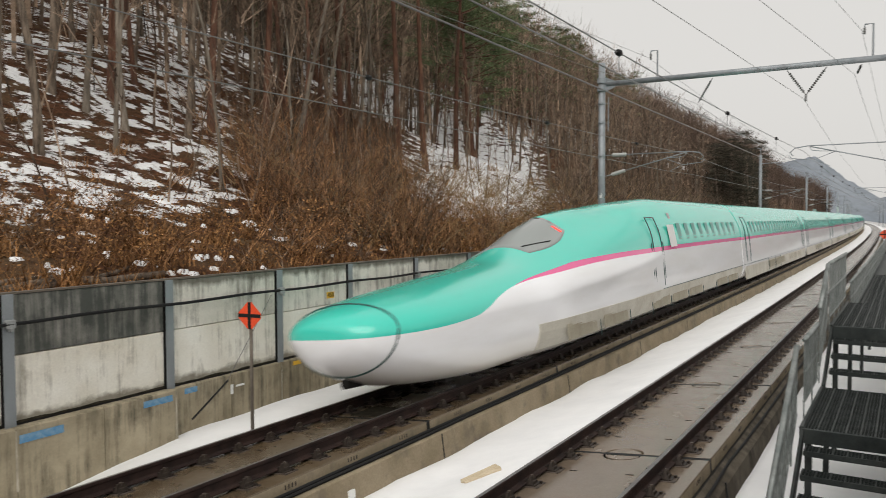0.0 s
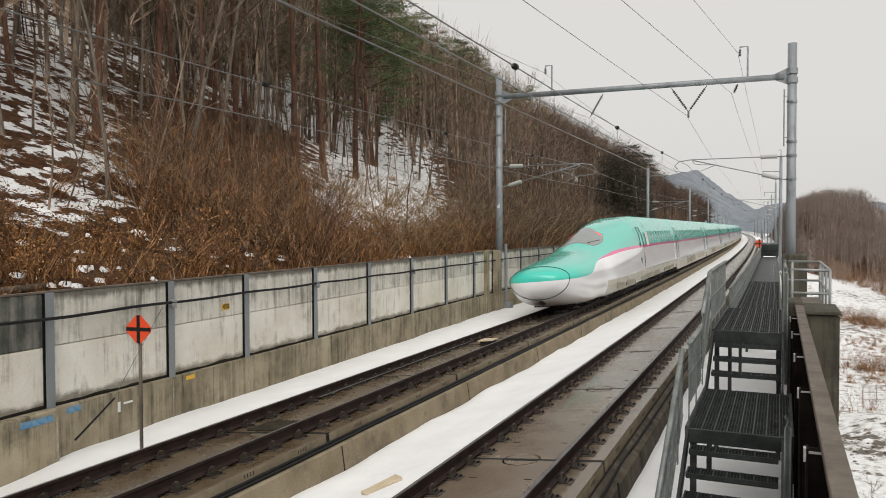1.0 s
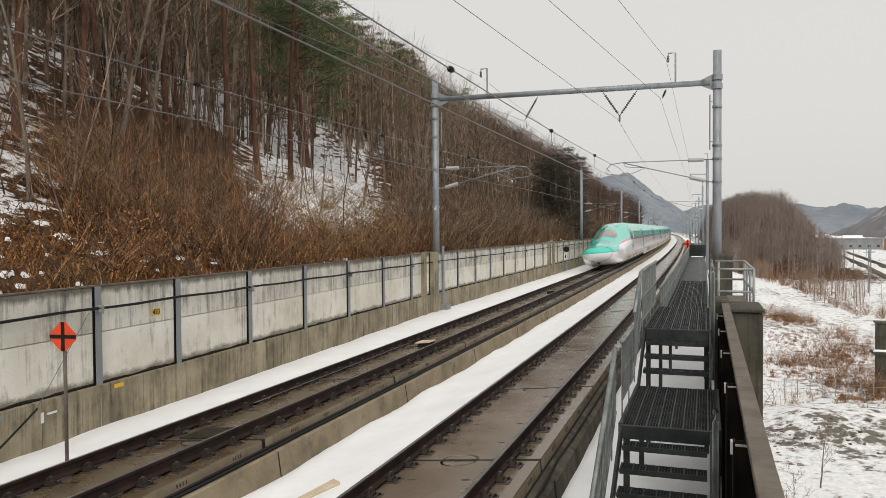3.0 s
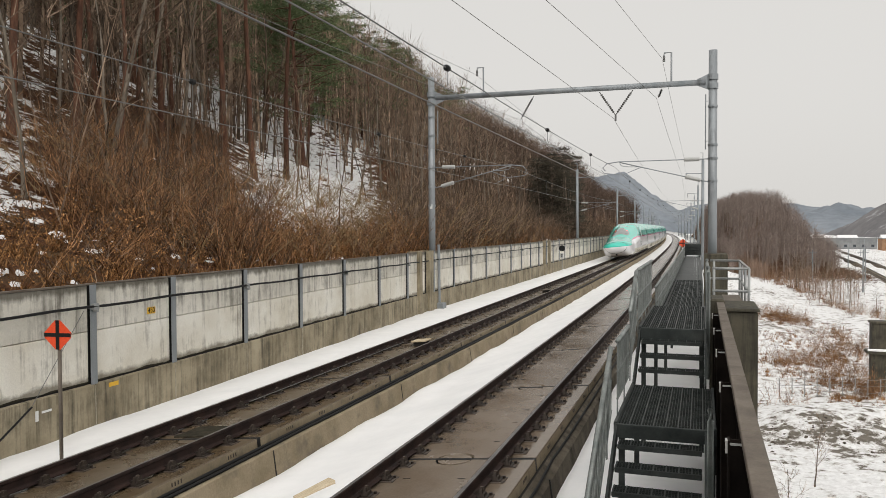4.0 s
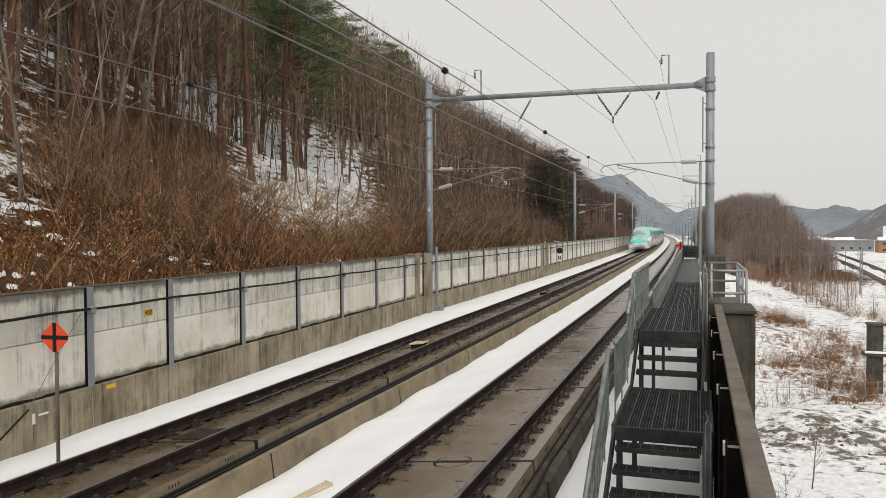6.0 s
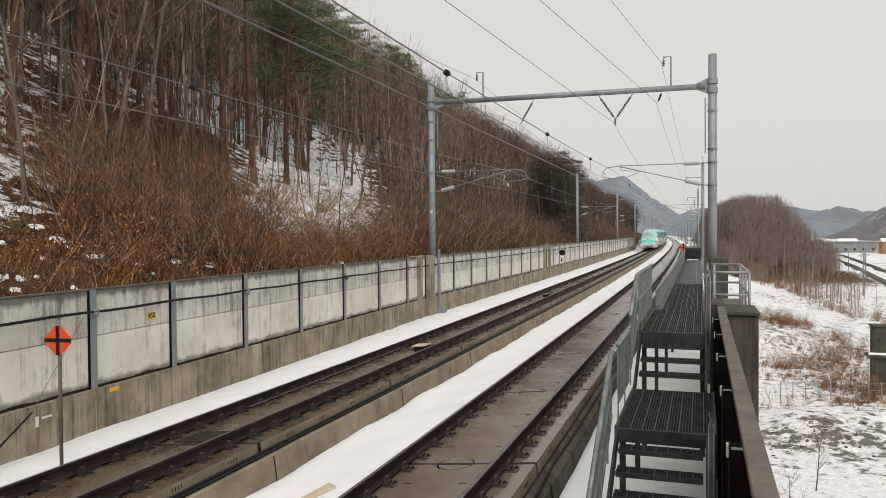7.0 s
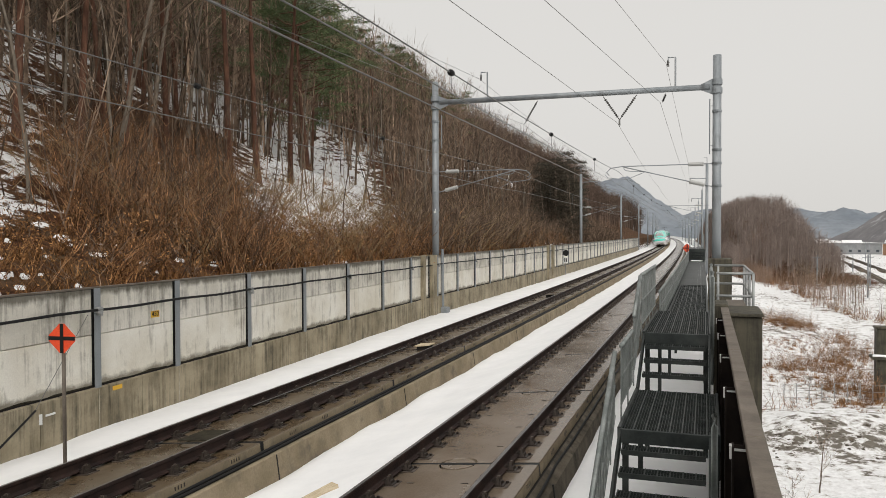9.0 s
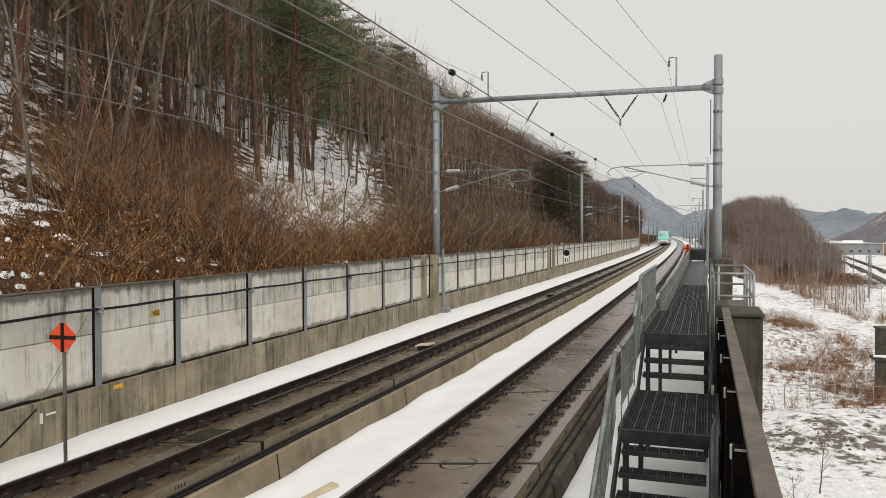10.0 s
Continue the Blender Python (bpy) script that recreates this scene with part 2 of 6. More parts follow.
BLACK = plain("black_rubber", (0.012, 0.012, 0.012), 0.6)
INSUL = plain("white_porcelain", (0.40, 0.40, 0.385), 0.35)
ORANGE = surface("sign_orange", (0.80, 0.075, 0.02), (0.84, 0.095, 0.03), 4, 60, 0.4, 0, 0.0)
YELLOW = plain("yellow_plate", (0.72, 0.42, 0.03), 0.5)
BLUE = surface("blue_spray", (0.10, 0.26, 0.45), (0.22, 0.36, 0.48), 12, 60, 0.8, 0, 0.1)
WHITE_PAINT = plain("white_marks", (0.7, 0.7, 0.68), 0.6)
TIMBER = surface("pale_timber", (0.52, 0.42, 0.28), (0.66, 0.56, 0.41), 5, 60, 0.8, 0, 0.2, stretch=(1, 8, 8))
BARK = surface("bark_grey", (0.056, 0.043, 0.033), (0.26, 0.203, 0.154), 3, 25, 0.9, 0, 0.5, stretch=(3, 3, 0.5), vary=0.35)
BARK_PALE = surface("bark_pale", (0.14, 0.115, 0.09), (0.29, 0.245, 0.195), 3, 25, 0.9, 0, 0.5, stretch=(3, 3, 0.5), vary=0.3)
BARK_RED = surface("pine_bark", (0.085, 0.043, 0.030), (0.205, 0.105, 0.068), 3, 22, 0.9, 0, 0.5, (0.065, 0.045, 0.036), 1.4, (0.5, 0.7), stretch=(3, 3, 0.5), vary=0.25)
TWIG = surface("twigs", (0.10, 0.071, 0.052), (0.36, 0.262, 0.188), 1.2, 12, 0.9, 0, 0.0, vary=0.25, island=0.6)
BRUSH = surface("brown_brush", (0.085, 0.043, 0.024), (0.42, 0.235, 0.12), 1.3, 6, 0.9, 0, 0.0, island=0.75)
STRAW = surface("straw_stems", (0.24, 0.165, 0.085), (0.38, 0.28, 0.16), 0.4, 6, 0.9, 0, 0.0)
GREYBRUSH = surface("grey_brush", (0.062, 0.041, 0.029), (0.29, 0.21, 0.15), 1.3, 6, 0.9, 0, 0.0, island=0.75)
DRY = surface("dry_leaves", (0.10, 0.048, 0.022), (0.42, 0.22, 0.09), 1.6, 8, 0.9, 0, 0.0, island=0.6)
FARSLOPE = surface("far_slope_woods", (0.12, 0.085, 0.066), (0.21, 0.152, 0.12), 0.05, 2, 0.95, 0, 0.0, island=0.5)
# brown woods, paled in colour to carry aerial haze
FARWOOD = surface("hazed_far_woods", (0.265, 0.213, 0.186), (0.385, 0.315, 0.278), 0.05, 2, 0.95, 0, 0.0, island=0.3)
NEEDLE_DARK = surface("dark_needles", (0.055, 0.048, 0.036), (0.125, 0.108, 0.082), 0.8, 12, 0.85, 0, 0.0, vary=0.25, island=0.4)
SOIL = surface("bank_soil", (0.07, 0.057, 0.044), (0.20, 0.17, 0.135), 2.5, 20, 0.95, 0, 0.4, island=0.4)
# reddish brown, lightened in colour for haze at the hill's foot
LOWWOOD = surface("young_woods", (0.27, 0.185, 0.14), (0.40, 0.29, 0.22), 0.3, 4, 0.95, 0, 0.0, island=0.4)
NEEDLE = surface("pine_needles", (0.072, 0.105, 0.047), (0.195, 0.235, 0.115), 0.8, 12, 0.8, 0, 0.0, vary=0.25, island=0.4)
# distance haze is painted into this grey-blue base colour
MOUNT = surface("hazed_blue_woods", (0.19, 0.215, 0.245), (0.28, 0.305, 0.335), 0.006, 0.05, 0.95, 0, 0.0)
MOUNT_NEAR = surface("brown_wooded_slope", (0.16, 0.155, 0.16), (0.23, 0.222, 0.225), 0.02, 0.2, 0.95, 0, 0.0, (0.45, 0.45, 0.46), 0.03, (0.57, 0.70))
TRAIN = livery("train_paint")
# green base colour stands in for the reflections that hide these windows
TRAIN_WIN = plain("reflecting_coach_glass", (0.06, 0.25, 0.21), 0.3)
# pale base colour stands in for sky reflections on the glass
GLASS = plain("sky_paled_glass", (0.27, 0.29, 0.28), 0.06)
SEAM = plain("door_seam", (0.03, 0.07, 0.065), 0.5)
ROOF = surface("train_roof", (0.30, 0.42, 0.40), (0.42, 0.50, 0.48), 1, 30, 0.5, 0, 0.05)
SKIRT = surface("train_skirt", (0.50, 0.47, 0.39), (0.62, 0.59, 0.51), 0.8, 30, 0.45, 0, 0.03, (0.36, 0.31, 0.23), 1.5, (0.5, 0.75))
LOUVRE = surface("skirt_louvre", (0.36, 0.32, 0.24), (0.46, 0.42, 0.33), 2, 30, 0.6, 0, 0.05)
UNDER = plain("underfloor_dark", (0.015, 0.014, 0.013), 0.7)
TAIL = plain("tail_lamp", (0.9, 0.03, 0.02), 0.3, 0, 1.2)
BLDG = [surface("house_" + k, c, d, 0.5, 8, 0.8, 0, 0.0) for k, c, d in (
    ("cream", (0.55, 0.50, 0.42), (0.62, 0.57, 0.5)), ("grey", (0.24, 0.25, 0.255), (0.32, 0.325, 0.325)), ("orange", (0.40, 0.23, 0.13), (0.47, 0.29, 0.18)))]
DARKWIN = plain("far_window", (0.06, 0.07, 0.08), 0.2)


# ---- building helpers ----
def bend(s):
    """Sideways shift of the line at s metres ahead."""
    return -(s * s) / (2 * RAD) if 0 < s < 700 else (0.0 if s <= 0 else -(700 * 700) / (2 * RAD) - (s - 700) * 700 / RAD)


def P(u, s, z):
    return (u + bend(s), s, z)


class Shape:
    """Collects faces for one mesh; each face keeps a material slot."""
    def __init__(self):
        self.v, self.f, self.m = [], [], []

    def add(self, verts, faces, slot=0):
        k = len(self.v)
        self.v += [tuple(v) for v in verts]
        self.f += [tuple(i + k for i in f) for f in faces]
        self.m += [slot] * len(faces)
        return self

    def box(self, x0, x1, y0, y1, z0, z1, slot=0, bevel=0.0, top=0.0):
        """A block with chamfered upper edges (bevel)."""
        b = bevel
        rings = [(0, z0), (0, z1 - b), (b, z1)] if b else [(0, z0), (0, z1)]
        vs = []
        for i, z in rings:
            vs += [(x0 + i, y0 + i, z), (x1 - i, y0 + i, z), (x1 - i, y1 - i, z), (x0 + i, y1 - i, z)]
        n = len(rings)
        fs = [(3, 2, 1, 0), tuple(range(4 * n - 4, 4 * n))]
        for r in range(n - 1):
            for j in range(4):
                fs.append((4 * r + j, 4 * r + (j + 1) % 4, 4 * r + 4 + (j + 1) % 4, 4 * r + 4 + j))
        return self.add(vs, fs, slot)

    def tube(self, pts, radii, n=6, slot=0, cap=True):
        pts = [Vector(p) for p in pts]
        if isinstance(radii, (int, float)):
            radii = [radii] * len(pts)
        vs, fs = [], []
        for i, p in enumerate(pts):
            t = (pts[min(i + 1, len(pts) - 1)] - pts[max(i - 1, 0)]).normalized()
            a = t.cross(Vector((0, 0, 1)) if abs(t.z) < 0.9 else Vector((0, 1, 0))).normalized()
            b = t.cross(a)
            for j in range(n):
                w = 2 * math.pi * j / n
                vs.append(p + (a * math.cos(w) + b * math.sin(w)) * radii[i])
        for i in range(len(pts) - 1):
            for j in range(n):
                fs.append((i * n + j, i * n + n + j, i * n + n + (j + 1) % n, i * n + (j + 1) % n))
        if cap:
            fs += [tuple(range(n)), tuple(reversed(range(len(vs) - n, len(vs))))]
        return self.add(vs, fs, slot)

    def sweep(self, profile, path, slots=None, closed=True):
        """Profile (u, z) points carried along stations of path (functions of u, z to a place)."""
        n, vs, fs, ms = len(profile), [], [], []
        for place in path:
            vs += [place(u, z) for u, z in profile]
        for i in range(len(path) - 1):
            for j in range(n if closed else n - 1):
                fs.append((i * n + j, i * n + (j + 1) % n, i * n + n + (j + 1) % n, i * n + n + j))
                ms.append(slots[j] if slots else 0)
        k = len(self.v)
        self.v += [tuple(v) for v in vs]
        self.f += [tuple(i + k for i in f) for f in fs]
        self.m += ms
        if closed:
            self.f += [tuple(k + j for j in reversed(range(n))), tuple(k + (len(path) - 1) * n + j for j in range(n))]
            self.m += [0, 0]
        return self

    def mesh(self, name, *mats, smooth=False):
        me = bpy.data.meshes.new(name)
        me.from_pydata(self.v, [], self.f)
        for m in mats:
            me.materials.append(m)
        if len(mats) > 1:
            me.polygons.foreach_set("material_index", self.m)
        if smooth:
            me.polygons.foreach_set("use_smooth", [True] * len(self.f))
        me.update()
        return me


def thing(name, label, category, group="", kind="", at=None, data=None):
    ob = tagged(new(name, data), label, category, group, kind)
    if at is not None:
        ob.matrix_basis = at
    return ob


def part(name, data, parent, label="", at=None):
    ob = new(name, data)
    ob.parent = parent
    if at is not None:
        ob.matrix_basis = at
    return tagged(ob, label)


def stations(s0, s1, step):
    k = max(1, round((s1 - s0) / step))
    return [s0 + (s1 - s0) * i / k for i in range(k + 1)]


def along(s):
    return lambda u, z: P(u, s, z)


def steps_to(far):
    return stations(-14, 60, 2) + stations(62, 160, 4)[0:] + stations(168, far, 12)


# ---- ground ----
def smooth(a, b, x):
    t = min(1.0, max(0.0, (x - a) / (b - a)))
    return t * t * (3 - 2 * t)


HILL = ((0, 0), (4, 1.1), (11, 4.2), (24, 10.5), (39, 18.5), (60, 28), (90, 37), (160, 46), (400, 60), (2500, 60))


def lerp_table(tab, x):
    for (a, p), (b, q) in zip(tab, tab[1:]):
        if x <= b:
            return p + (q - p) * (x - a) / (b - a)
    return tab[-1][1]


def height(u, s):
    """Ground height at u metres right of the line and s metres along it."""
    wob = noise.noise((u * 0.045, s * 0.045, 3.1)) * 1.6 + noise.noise((u * 0.16, s * 0.16, 8.2)) * 0.5
    if u < -11.6:
        d = -11.6 - u
        fade = 1 - 0.8 * smooth(230, 420, s)
        gully = -2.2 * math.exp(-((s - 62 + 0.2 * d) / 9) ** 2) * smooth(4, 20, d)
        return 1.75 + fade * lerp_table(HILL, d) + wob * smooth(1, 14, d) + gully + noise.noise((u * 0.7, s * 0.7, 1.0)) * 0.12
    if u < 0.5:
        return -0.75
    d = u - 0.5
    z = -0.75 - 7.75 * smooth(0, 0.5, d)
    hill = 17.8 * smooth(9, 17, u) * (1 - smooth(30, 39, u)) * smooth(180, 290, s) * (1 - smooth(420, 600, s))
    bank = 0.9 * math.exp(-((s - 47 - 0.25 * u) / 3.6) ** 2) * smooth(2, 5, d)
    rise = 2.2 * math.exp(-((u - 4) / 7) ** 2) * smooth(60, 130, s)
    return z + hill + bank + rise + (wob * 0.35 + noise.noise((u * 0.5, s * 0.5, 5)) * 0.22) * smooth(2, 8, d)


def snow_cover(u, s):
    """How much snow lies: patches on the slope, a nearly full cover in the valley."""
    if u < -11.6:
        d = -11.6 - u
        w = d + 11.6
        a = 0.206 * math.exp(-((s - 0.70 * w) / (0.36 * w)) ** 4) * smooth(2.5, 6.5, d) * (1 - smooth(20, 25, d))
        b = 0.24 * math.exp(-((s - 1.86 * w) / (0.50 * w)) ** 4) * smooth(2, 6, d) * (1 - smooth(24, 31, d))
        c = 0.17 * math.exp(-((s - 44) / 14) ** 2 - ((d - 9) / 9) ** 2)
        return 0.345 + max(a, b, c, 0.225 * smooth(16, 26, d) * (0.8 + 0.2 * smooth(1.05, 1.5, s / w))) + 0.05 * noise.noise((u * 0.08, s * 0.08, 0.5))
    return 0.612 + 0.05 * noise.noise((u * 0.16, s * 0.11, 2.5)) - 0.31 * smooth(165, 215, s) * (1 - smooth(34, 46, u)) * smooth(4, 9, u) - 0.085 * math.exp(-((s - 43 - 0.25 * u) / 3.0) ** 2) * smooth(2, 5, u)


def build_ground():
    us = ([-2500, -1600, -1000, -600, -400, -280, -200, -150, -120] + [-100 + 3 * i for i in range(17)] + [-49 + 1.0 * i for i in range(37)]
          + [-11.75, -11.55, -8, -5, -2, 0.42, 0.5, 0.62, 0.75, 0.88, 1.0, 1.6, 2.4, 3.2] + [4 + 0.8 * i for i in range(24)] + [24 + 3 * i for i in range(20)]
          + [90, 110, 140, 180, 240, 330, 450, 650, 1000, 1700, 2500])
    ss = ([-60, -40, -25, -15] + [-8 + 1.0 * i for i in range(98)] + [92 + 3 * i for i in range(40)] + [215 + 10 * i for i in range(45)]
          + [680, 730, 800, 900, 1100, 1400, 1900, 2600, 3600, 4500])
    verts, snow = [], []
    for s in ss:
        for u in us:
            verts.append(P(u, s, height(u, s)))
            snow.append(snow_cover(u, s))
    n = len(us)
    faces = [(i * n + j, i * n + j + 1, i * n + n + j + 1, i * n + n + j) for i in range(len(ss) - 1) for j in range(n - 1)]
    me = bpy.data.meshes.new("ground")
    me.from_pydata(verts, [], faces)
    me.attributes.new("snow", "FLOAT", "POINT").data.foreach_set("value", snow)
    me.attributes.new("soil", "FLOAT", "POINT").data.foreach_set("value", [(1.0 - smooth(120, 175, s)) if u > 1.2 else 0.0 for s in ss for u in us])
    me.polygons.foreach_set("use_smooth", [True] * len(faces))
    me.materials.append(GROUND)
    thing("ground", "hillside of leaf litter and patchy snow with a valley below", "ground", kind="structure", data=me)


build_ground()

# ---- the two tracks ----
CANT = 0.1                       # sideways slope of each track
TRACKS = {"near": (-3.33, 10.08), "far": (-7.53, 9.78)}
PITCH = 5.09


def canted(c):
    """Places on a track tilted about its lower, left-hand rail. a: across from the centre, b: above the rail heads."""
    return lambda a, b, s: P(c + a - b * CANT, s, (a + 0.75) * CANT + b)


RAIL_PROFILE = [(-0.0725, -0.176), (0.0725, -0.176), (0.0725, -0.163), (0.02, -0.148), (0.011, -0.135), (0.011, -0.052),
                (0.0325, -0.038), (0.0325, -0.008), (0.026, 0.0), (-0.026, 0.0), (-0.0325, -0.008), (-0.0325, -0.038),
                (-0.011, -0.052), (-0.011, -0.135), (-0.02, -0.148), (-0.0725, -0.163)]


def build_rail(c, a):
    pl = canted(c)
    sh = Shape().sweep([(a + u, z) for u, z in RAIL_PROFILE], [(lambda u, z, s=s: pl(u, z, s)) for s in steps_to(640)],
                       [1 if j in (8,) else 0 for j in range(16)])
    return thing("rail", "rust-brown steel rail with a worn running face", "rail", "running rails", data=sh.mesh("rail", RUST, RAIL_TOP))


def fastening_mesh():
    half = [(0.19, -0.212), (0.19, -0.192), (0.155, -0.186), (0.15, -0.150), (0.135, -0.146), (0.133, -0.095), (0.095, -0.095),
            (0.093, -0.132), (0.07, -0.140), (0.045, -0.146)]
    prof = half + [(-u, z) for u, z in reversed(half)]
    n = len(prof)
    sh = Shape()
    for y, k in ((-0.085, 0.0), (-0.05, 1.0), (0.05, 1.0), (0.085, 0.0)):
        sh.v += [(u, y, z if k or z < -0.18 else -0.186) for u, z in prof]
    for q in range(3):
        for j in range(n):
            sh.f.append((q * n + j, q * n + (j + 1) % n, (q + 1) * n + (j + 1) % n, (q + 1) * n + j))
    sh.f += [tuple(reversed(range(n))), tuple(range(3 * n, 4 * n))]
    sh.m = [0] * len(sh.f)
    sh.box(-0.235, 0.235, -0.115, 0.115, -0.214, -0.2, 1, 0.004)
    for u in (-0.114, 0.114):
        sh.tube([(u, 0, -0.12), (u, 0, -0.083)], 0.022, 6, 1)
    for u in (-0.2, 0.2):
        sh.tube([(u, 0.06, -0.2), (u, 0.06, -0.17)], 0.022, 6, 0)
    return sh


FASTEN = fastening_mesh()
FASTEN_MESH = FASTEN.mesh("fastening", CLIP, PLATE)
TILT = math.degrees(math.atan(CANT))


def build_fastenings(rail, c, a, phase):
    pl, step, rest = canted(c), PITCH / 8, Shape()
    k = 0
    s = phase - PITCH * 2 + step / 2
    while s < 170:
        x, y, z = pl(a, 0, s)
        if s > 4 and k < 74:
            part("fastening", FASTEN_MESH, rail, at=pose(x, y, z, 0, -TILT, 0))
            k += 1
        elif s >= 4:
            rest.box(x - 0.15, x + 0.15, y - 0.06, y + 0.06, z - 0.21, z - 0.10, 0)
        s += step
    tagged(part("fastening_run", rest.mesh("fastening_run", CLIP), rail), kind="stuff")


def slab_mesh(name, mat):
    sh = Shape()
    w, y0, y1, b, t = 1.17, 0.048, PITCH - 0.048, -0.40, -0.212
    r = 0.27
    pts = []
    for x, y in ((-w, y0), (w, y0)):
        pts.append((x, y))
    lower = [(-w, y0)] + [(r * math.cos(math.pi - math.pi * i / 10), y0 - 0.02 + r * math.sin(math.pi * i / 10)) for i in range(11)] + [(w, y0)]
    upper = [(w, y1)] + [(r * math.cos(math.pi * i / 10), y1 + 0.02 - r * math.sin(math.pi * i / 10)) for i in range(11)] + [(-w, y1)]
    ring = lower + upper
    n = len(ring)
    sh.v = [(x, y, b) for x, y in ring] + [(x, y, t - 0.015) for x, y in ring]
    cx, cy = 0, (y0 + y1) / 2
    sh.v += [(cx + (x - cx) * 0.993, cy + (y - cy) * 0.997, t) for x, y in ring]
    for q in range(2):
        for j in range(n):
            sh.f.append((q * n + j, q * n + (j + 1) % n, q * n + n + (j + 1) % n, q * n + n + j))
    sh.f.append(tuple(range(2 * n, 3 * n)))
    sh.m = [2] * n + [0] * (len(sh.f) - n)
    for yy in (0.9, 2.1, 3.0, 4.2):
        for xx in (-0.38, 0.38):
            sh.box(xx - 0.05, xx + 0.05, yy - 0.012, yy + 0.012, t - 0.01, t + 0.006, 1)
    for yy in (0.8, 1.9, 3.1, 4.3):
        for k in range(4):
            sh.box(w - 0.004, w + 0.004, yy + k * 0.06, yy + k * 0.06 + 0.018, -0.315, -0.262, 1)
    return sh.mesh(name, mat, CLIP, SIDE_CONC)


def plug_mesh():
    """Round concrete stopper that fills the half-circles of two slab ends."""
    ring = [(0.245 * math.cos(2 * math.pi * i / 20), 0.245 * math.sin(2 * math.pi * i / 20)) for i in range(20)]
    sh = Shape()
    sh.v = [(x, y, -0.4) for x, y in ring] + [(x, y, -0.216) for x, y in ring]
    sh.f = [(j, (j + 1) % 20, 20 + (j + 1) % 20, 20 + j) for j in range(20)] + [tuple(range(20, 40))]
    sh.m = [0] * len(sh.f)
    return sh


def build_track(key, mat):
    c, phase = TRACKS[key]
    pl = canted(c)
    far = key == "far"
    st = steps_to(640)
    bed = Shape()
    if far:
        prof = [(-1.32, -0.40), (-1.32, -0.9), (1.42, -0.98), (1.40, -0.40), (1.38, -0.385), (1.20, -0.375)]
    else:
        prof = [(-1.30, -0.40), (-1.30, -0.8), (1.40, -0.9), (1.36, -0.50), (1.30, -0.46), (1.20, -0.375)]
    # dark top slot stands for the shade seen through the slab gaps
    bed.sweep(prof, [(lambda u, z, s=s: pl(u, z, s)) for s in st], [0] * (len(prof) - 1) + [1])
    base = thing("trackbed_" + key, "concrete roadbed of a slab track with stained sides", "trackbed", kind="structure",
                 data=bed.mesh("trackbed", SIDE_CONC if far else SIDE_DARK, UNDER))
    slab, plug = slab_mesh("track_slab", mat), plug_mesh().mesh("slab_stopper", mat)
    # black strip added in place of shade in the open gap between slabs
    filler = Shape().box(-1.165, 1.165, -0.049, 0.049, -0.40, -0.2135, 0).mesh("gap_shade_fill", BLACK)
    i = -4
    while phase + PITCH * i < 300:
        s = phase + PITCH * i
        x, y, z = pl(0, 0, s)
        m = pose(x, y, z, 0, -TILT, math.degrees(max(0, s + 2.5) / RAD))
        part("track_slab", slab, base, at=m)
        part("slab_stopper", plug, base, at=m)
        part("gap_shade_fill", filler, base, at=m)
        i += 1
    rest = Shape()
    rest.sweep([(-1.17, -0.4), (1.17, -0.4), (1.17, -0.212), (-1.17, -0.212)], [(lambda u, z, s=s: pl(u, z, s)) for s in stations(302, 640, 12)])
    part("slabs_far", rest.mesh("slabs_far", mat), base)
    for a in (-0.75, 0.75):
        r = build_rail(c, a)
        build_fastenings(r, c, a, phase)
    # joints of the side wall and slots in the slab's edge
    for i in range(-2, 30):
        s = phase + PITCH * i - (0.0 if far else 0.3)
        sh = Shape().add([pl(1.402, -0.95, s - 0.012), pl(1.402, -0.95, s + 0.012), pl(1.385, -0.40, s + 0.012), pl(1.385, -0.40, s - 0.012),
                          pl(1.426, -0.95, s - 0.012), pl(1.426, -0.95, s + 0.012), pl(1.406, -0.40, s + 0.012), pl(1.406, -0.40, s - 0.012)],
                         [(0, 1, 5, 4), (1, 2, 6, 5), (2, 3, 7, 6), (3, 0, 4, 7), (4, 5, 6, 7)])
        part("joint_seal", sh.mesh("joint_seal", UNDER), base)


build_track("near", SLAB)
build_track("far", SLAB_OLD)


def cable(name, label, u, z, r, s0, s1, wob, seed, mat=BLACK, c=None):
    pts = []
    for s in stations(s0, s1, 1.2):
        w = noise.noise((s * 0.5, seed, 0)) * wob
        pts.append(canted(c)(u + w, z, s) if c else P(u + w, s, z))
    return thing(name, label, "cable", "trackside cables", data=Shape().tube(pts, r, 6).mesh(name, mat, smooth=True))


cable("cable", "black signal cable lying along the slab edge", 1.23, -0.345, 0.026, -6, 130, 0.03, 1.0, BLACK, -7.53)
cable("cable", "black signal cable lying along the slab edge", 1.31, -0.355, 0.022, -6, 130, 0.04, 2.0, BLACK, -7.53)
cable("cable", "black cable beside the slab edge", 1.27, -0.425, 0.022, -6, 110, 0.05, 3.0, BLACK, -3.33)
cable("bond_wire", "thin dark bond wire along a rail's foot", 0.0, 0.0, 0.010, 12.2, 20, 0.03, 4.0, WIRE, None).matrix_basis = pose(-8.09, 0, -0.12)


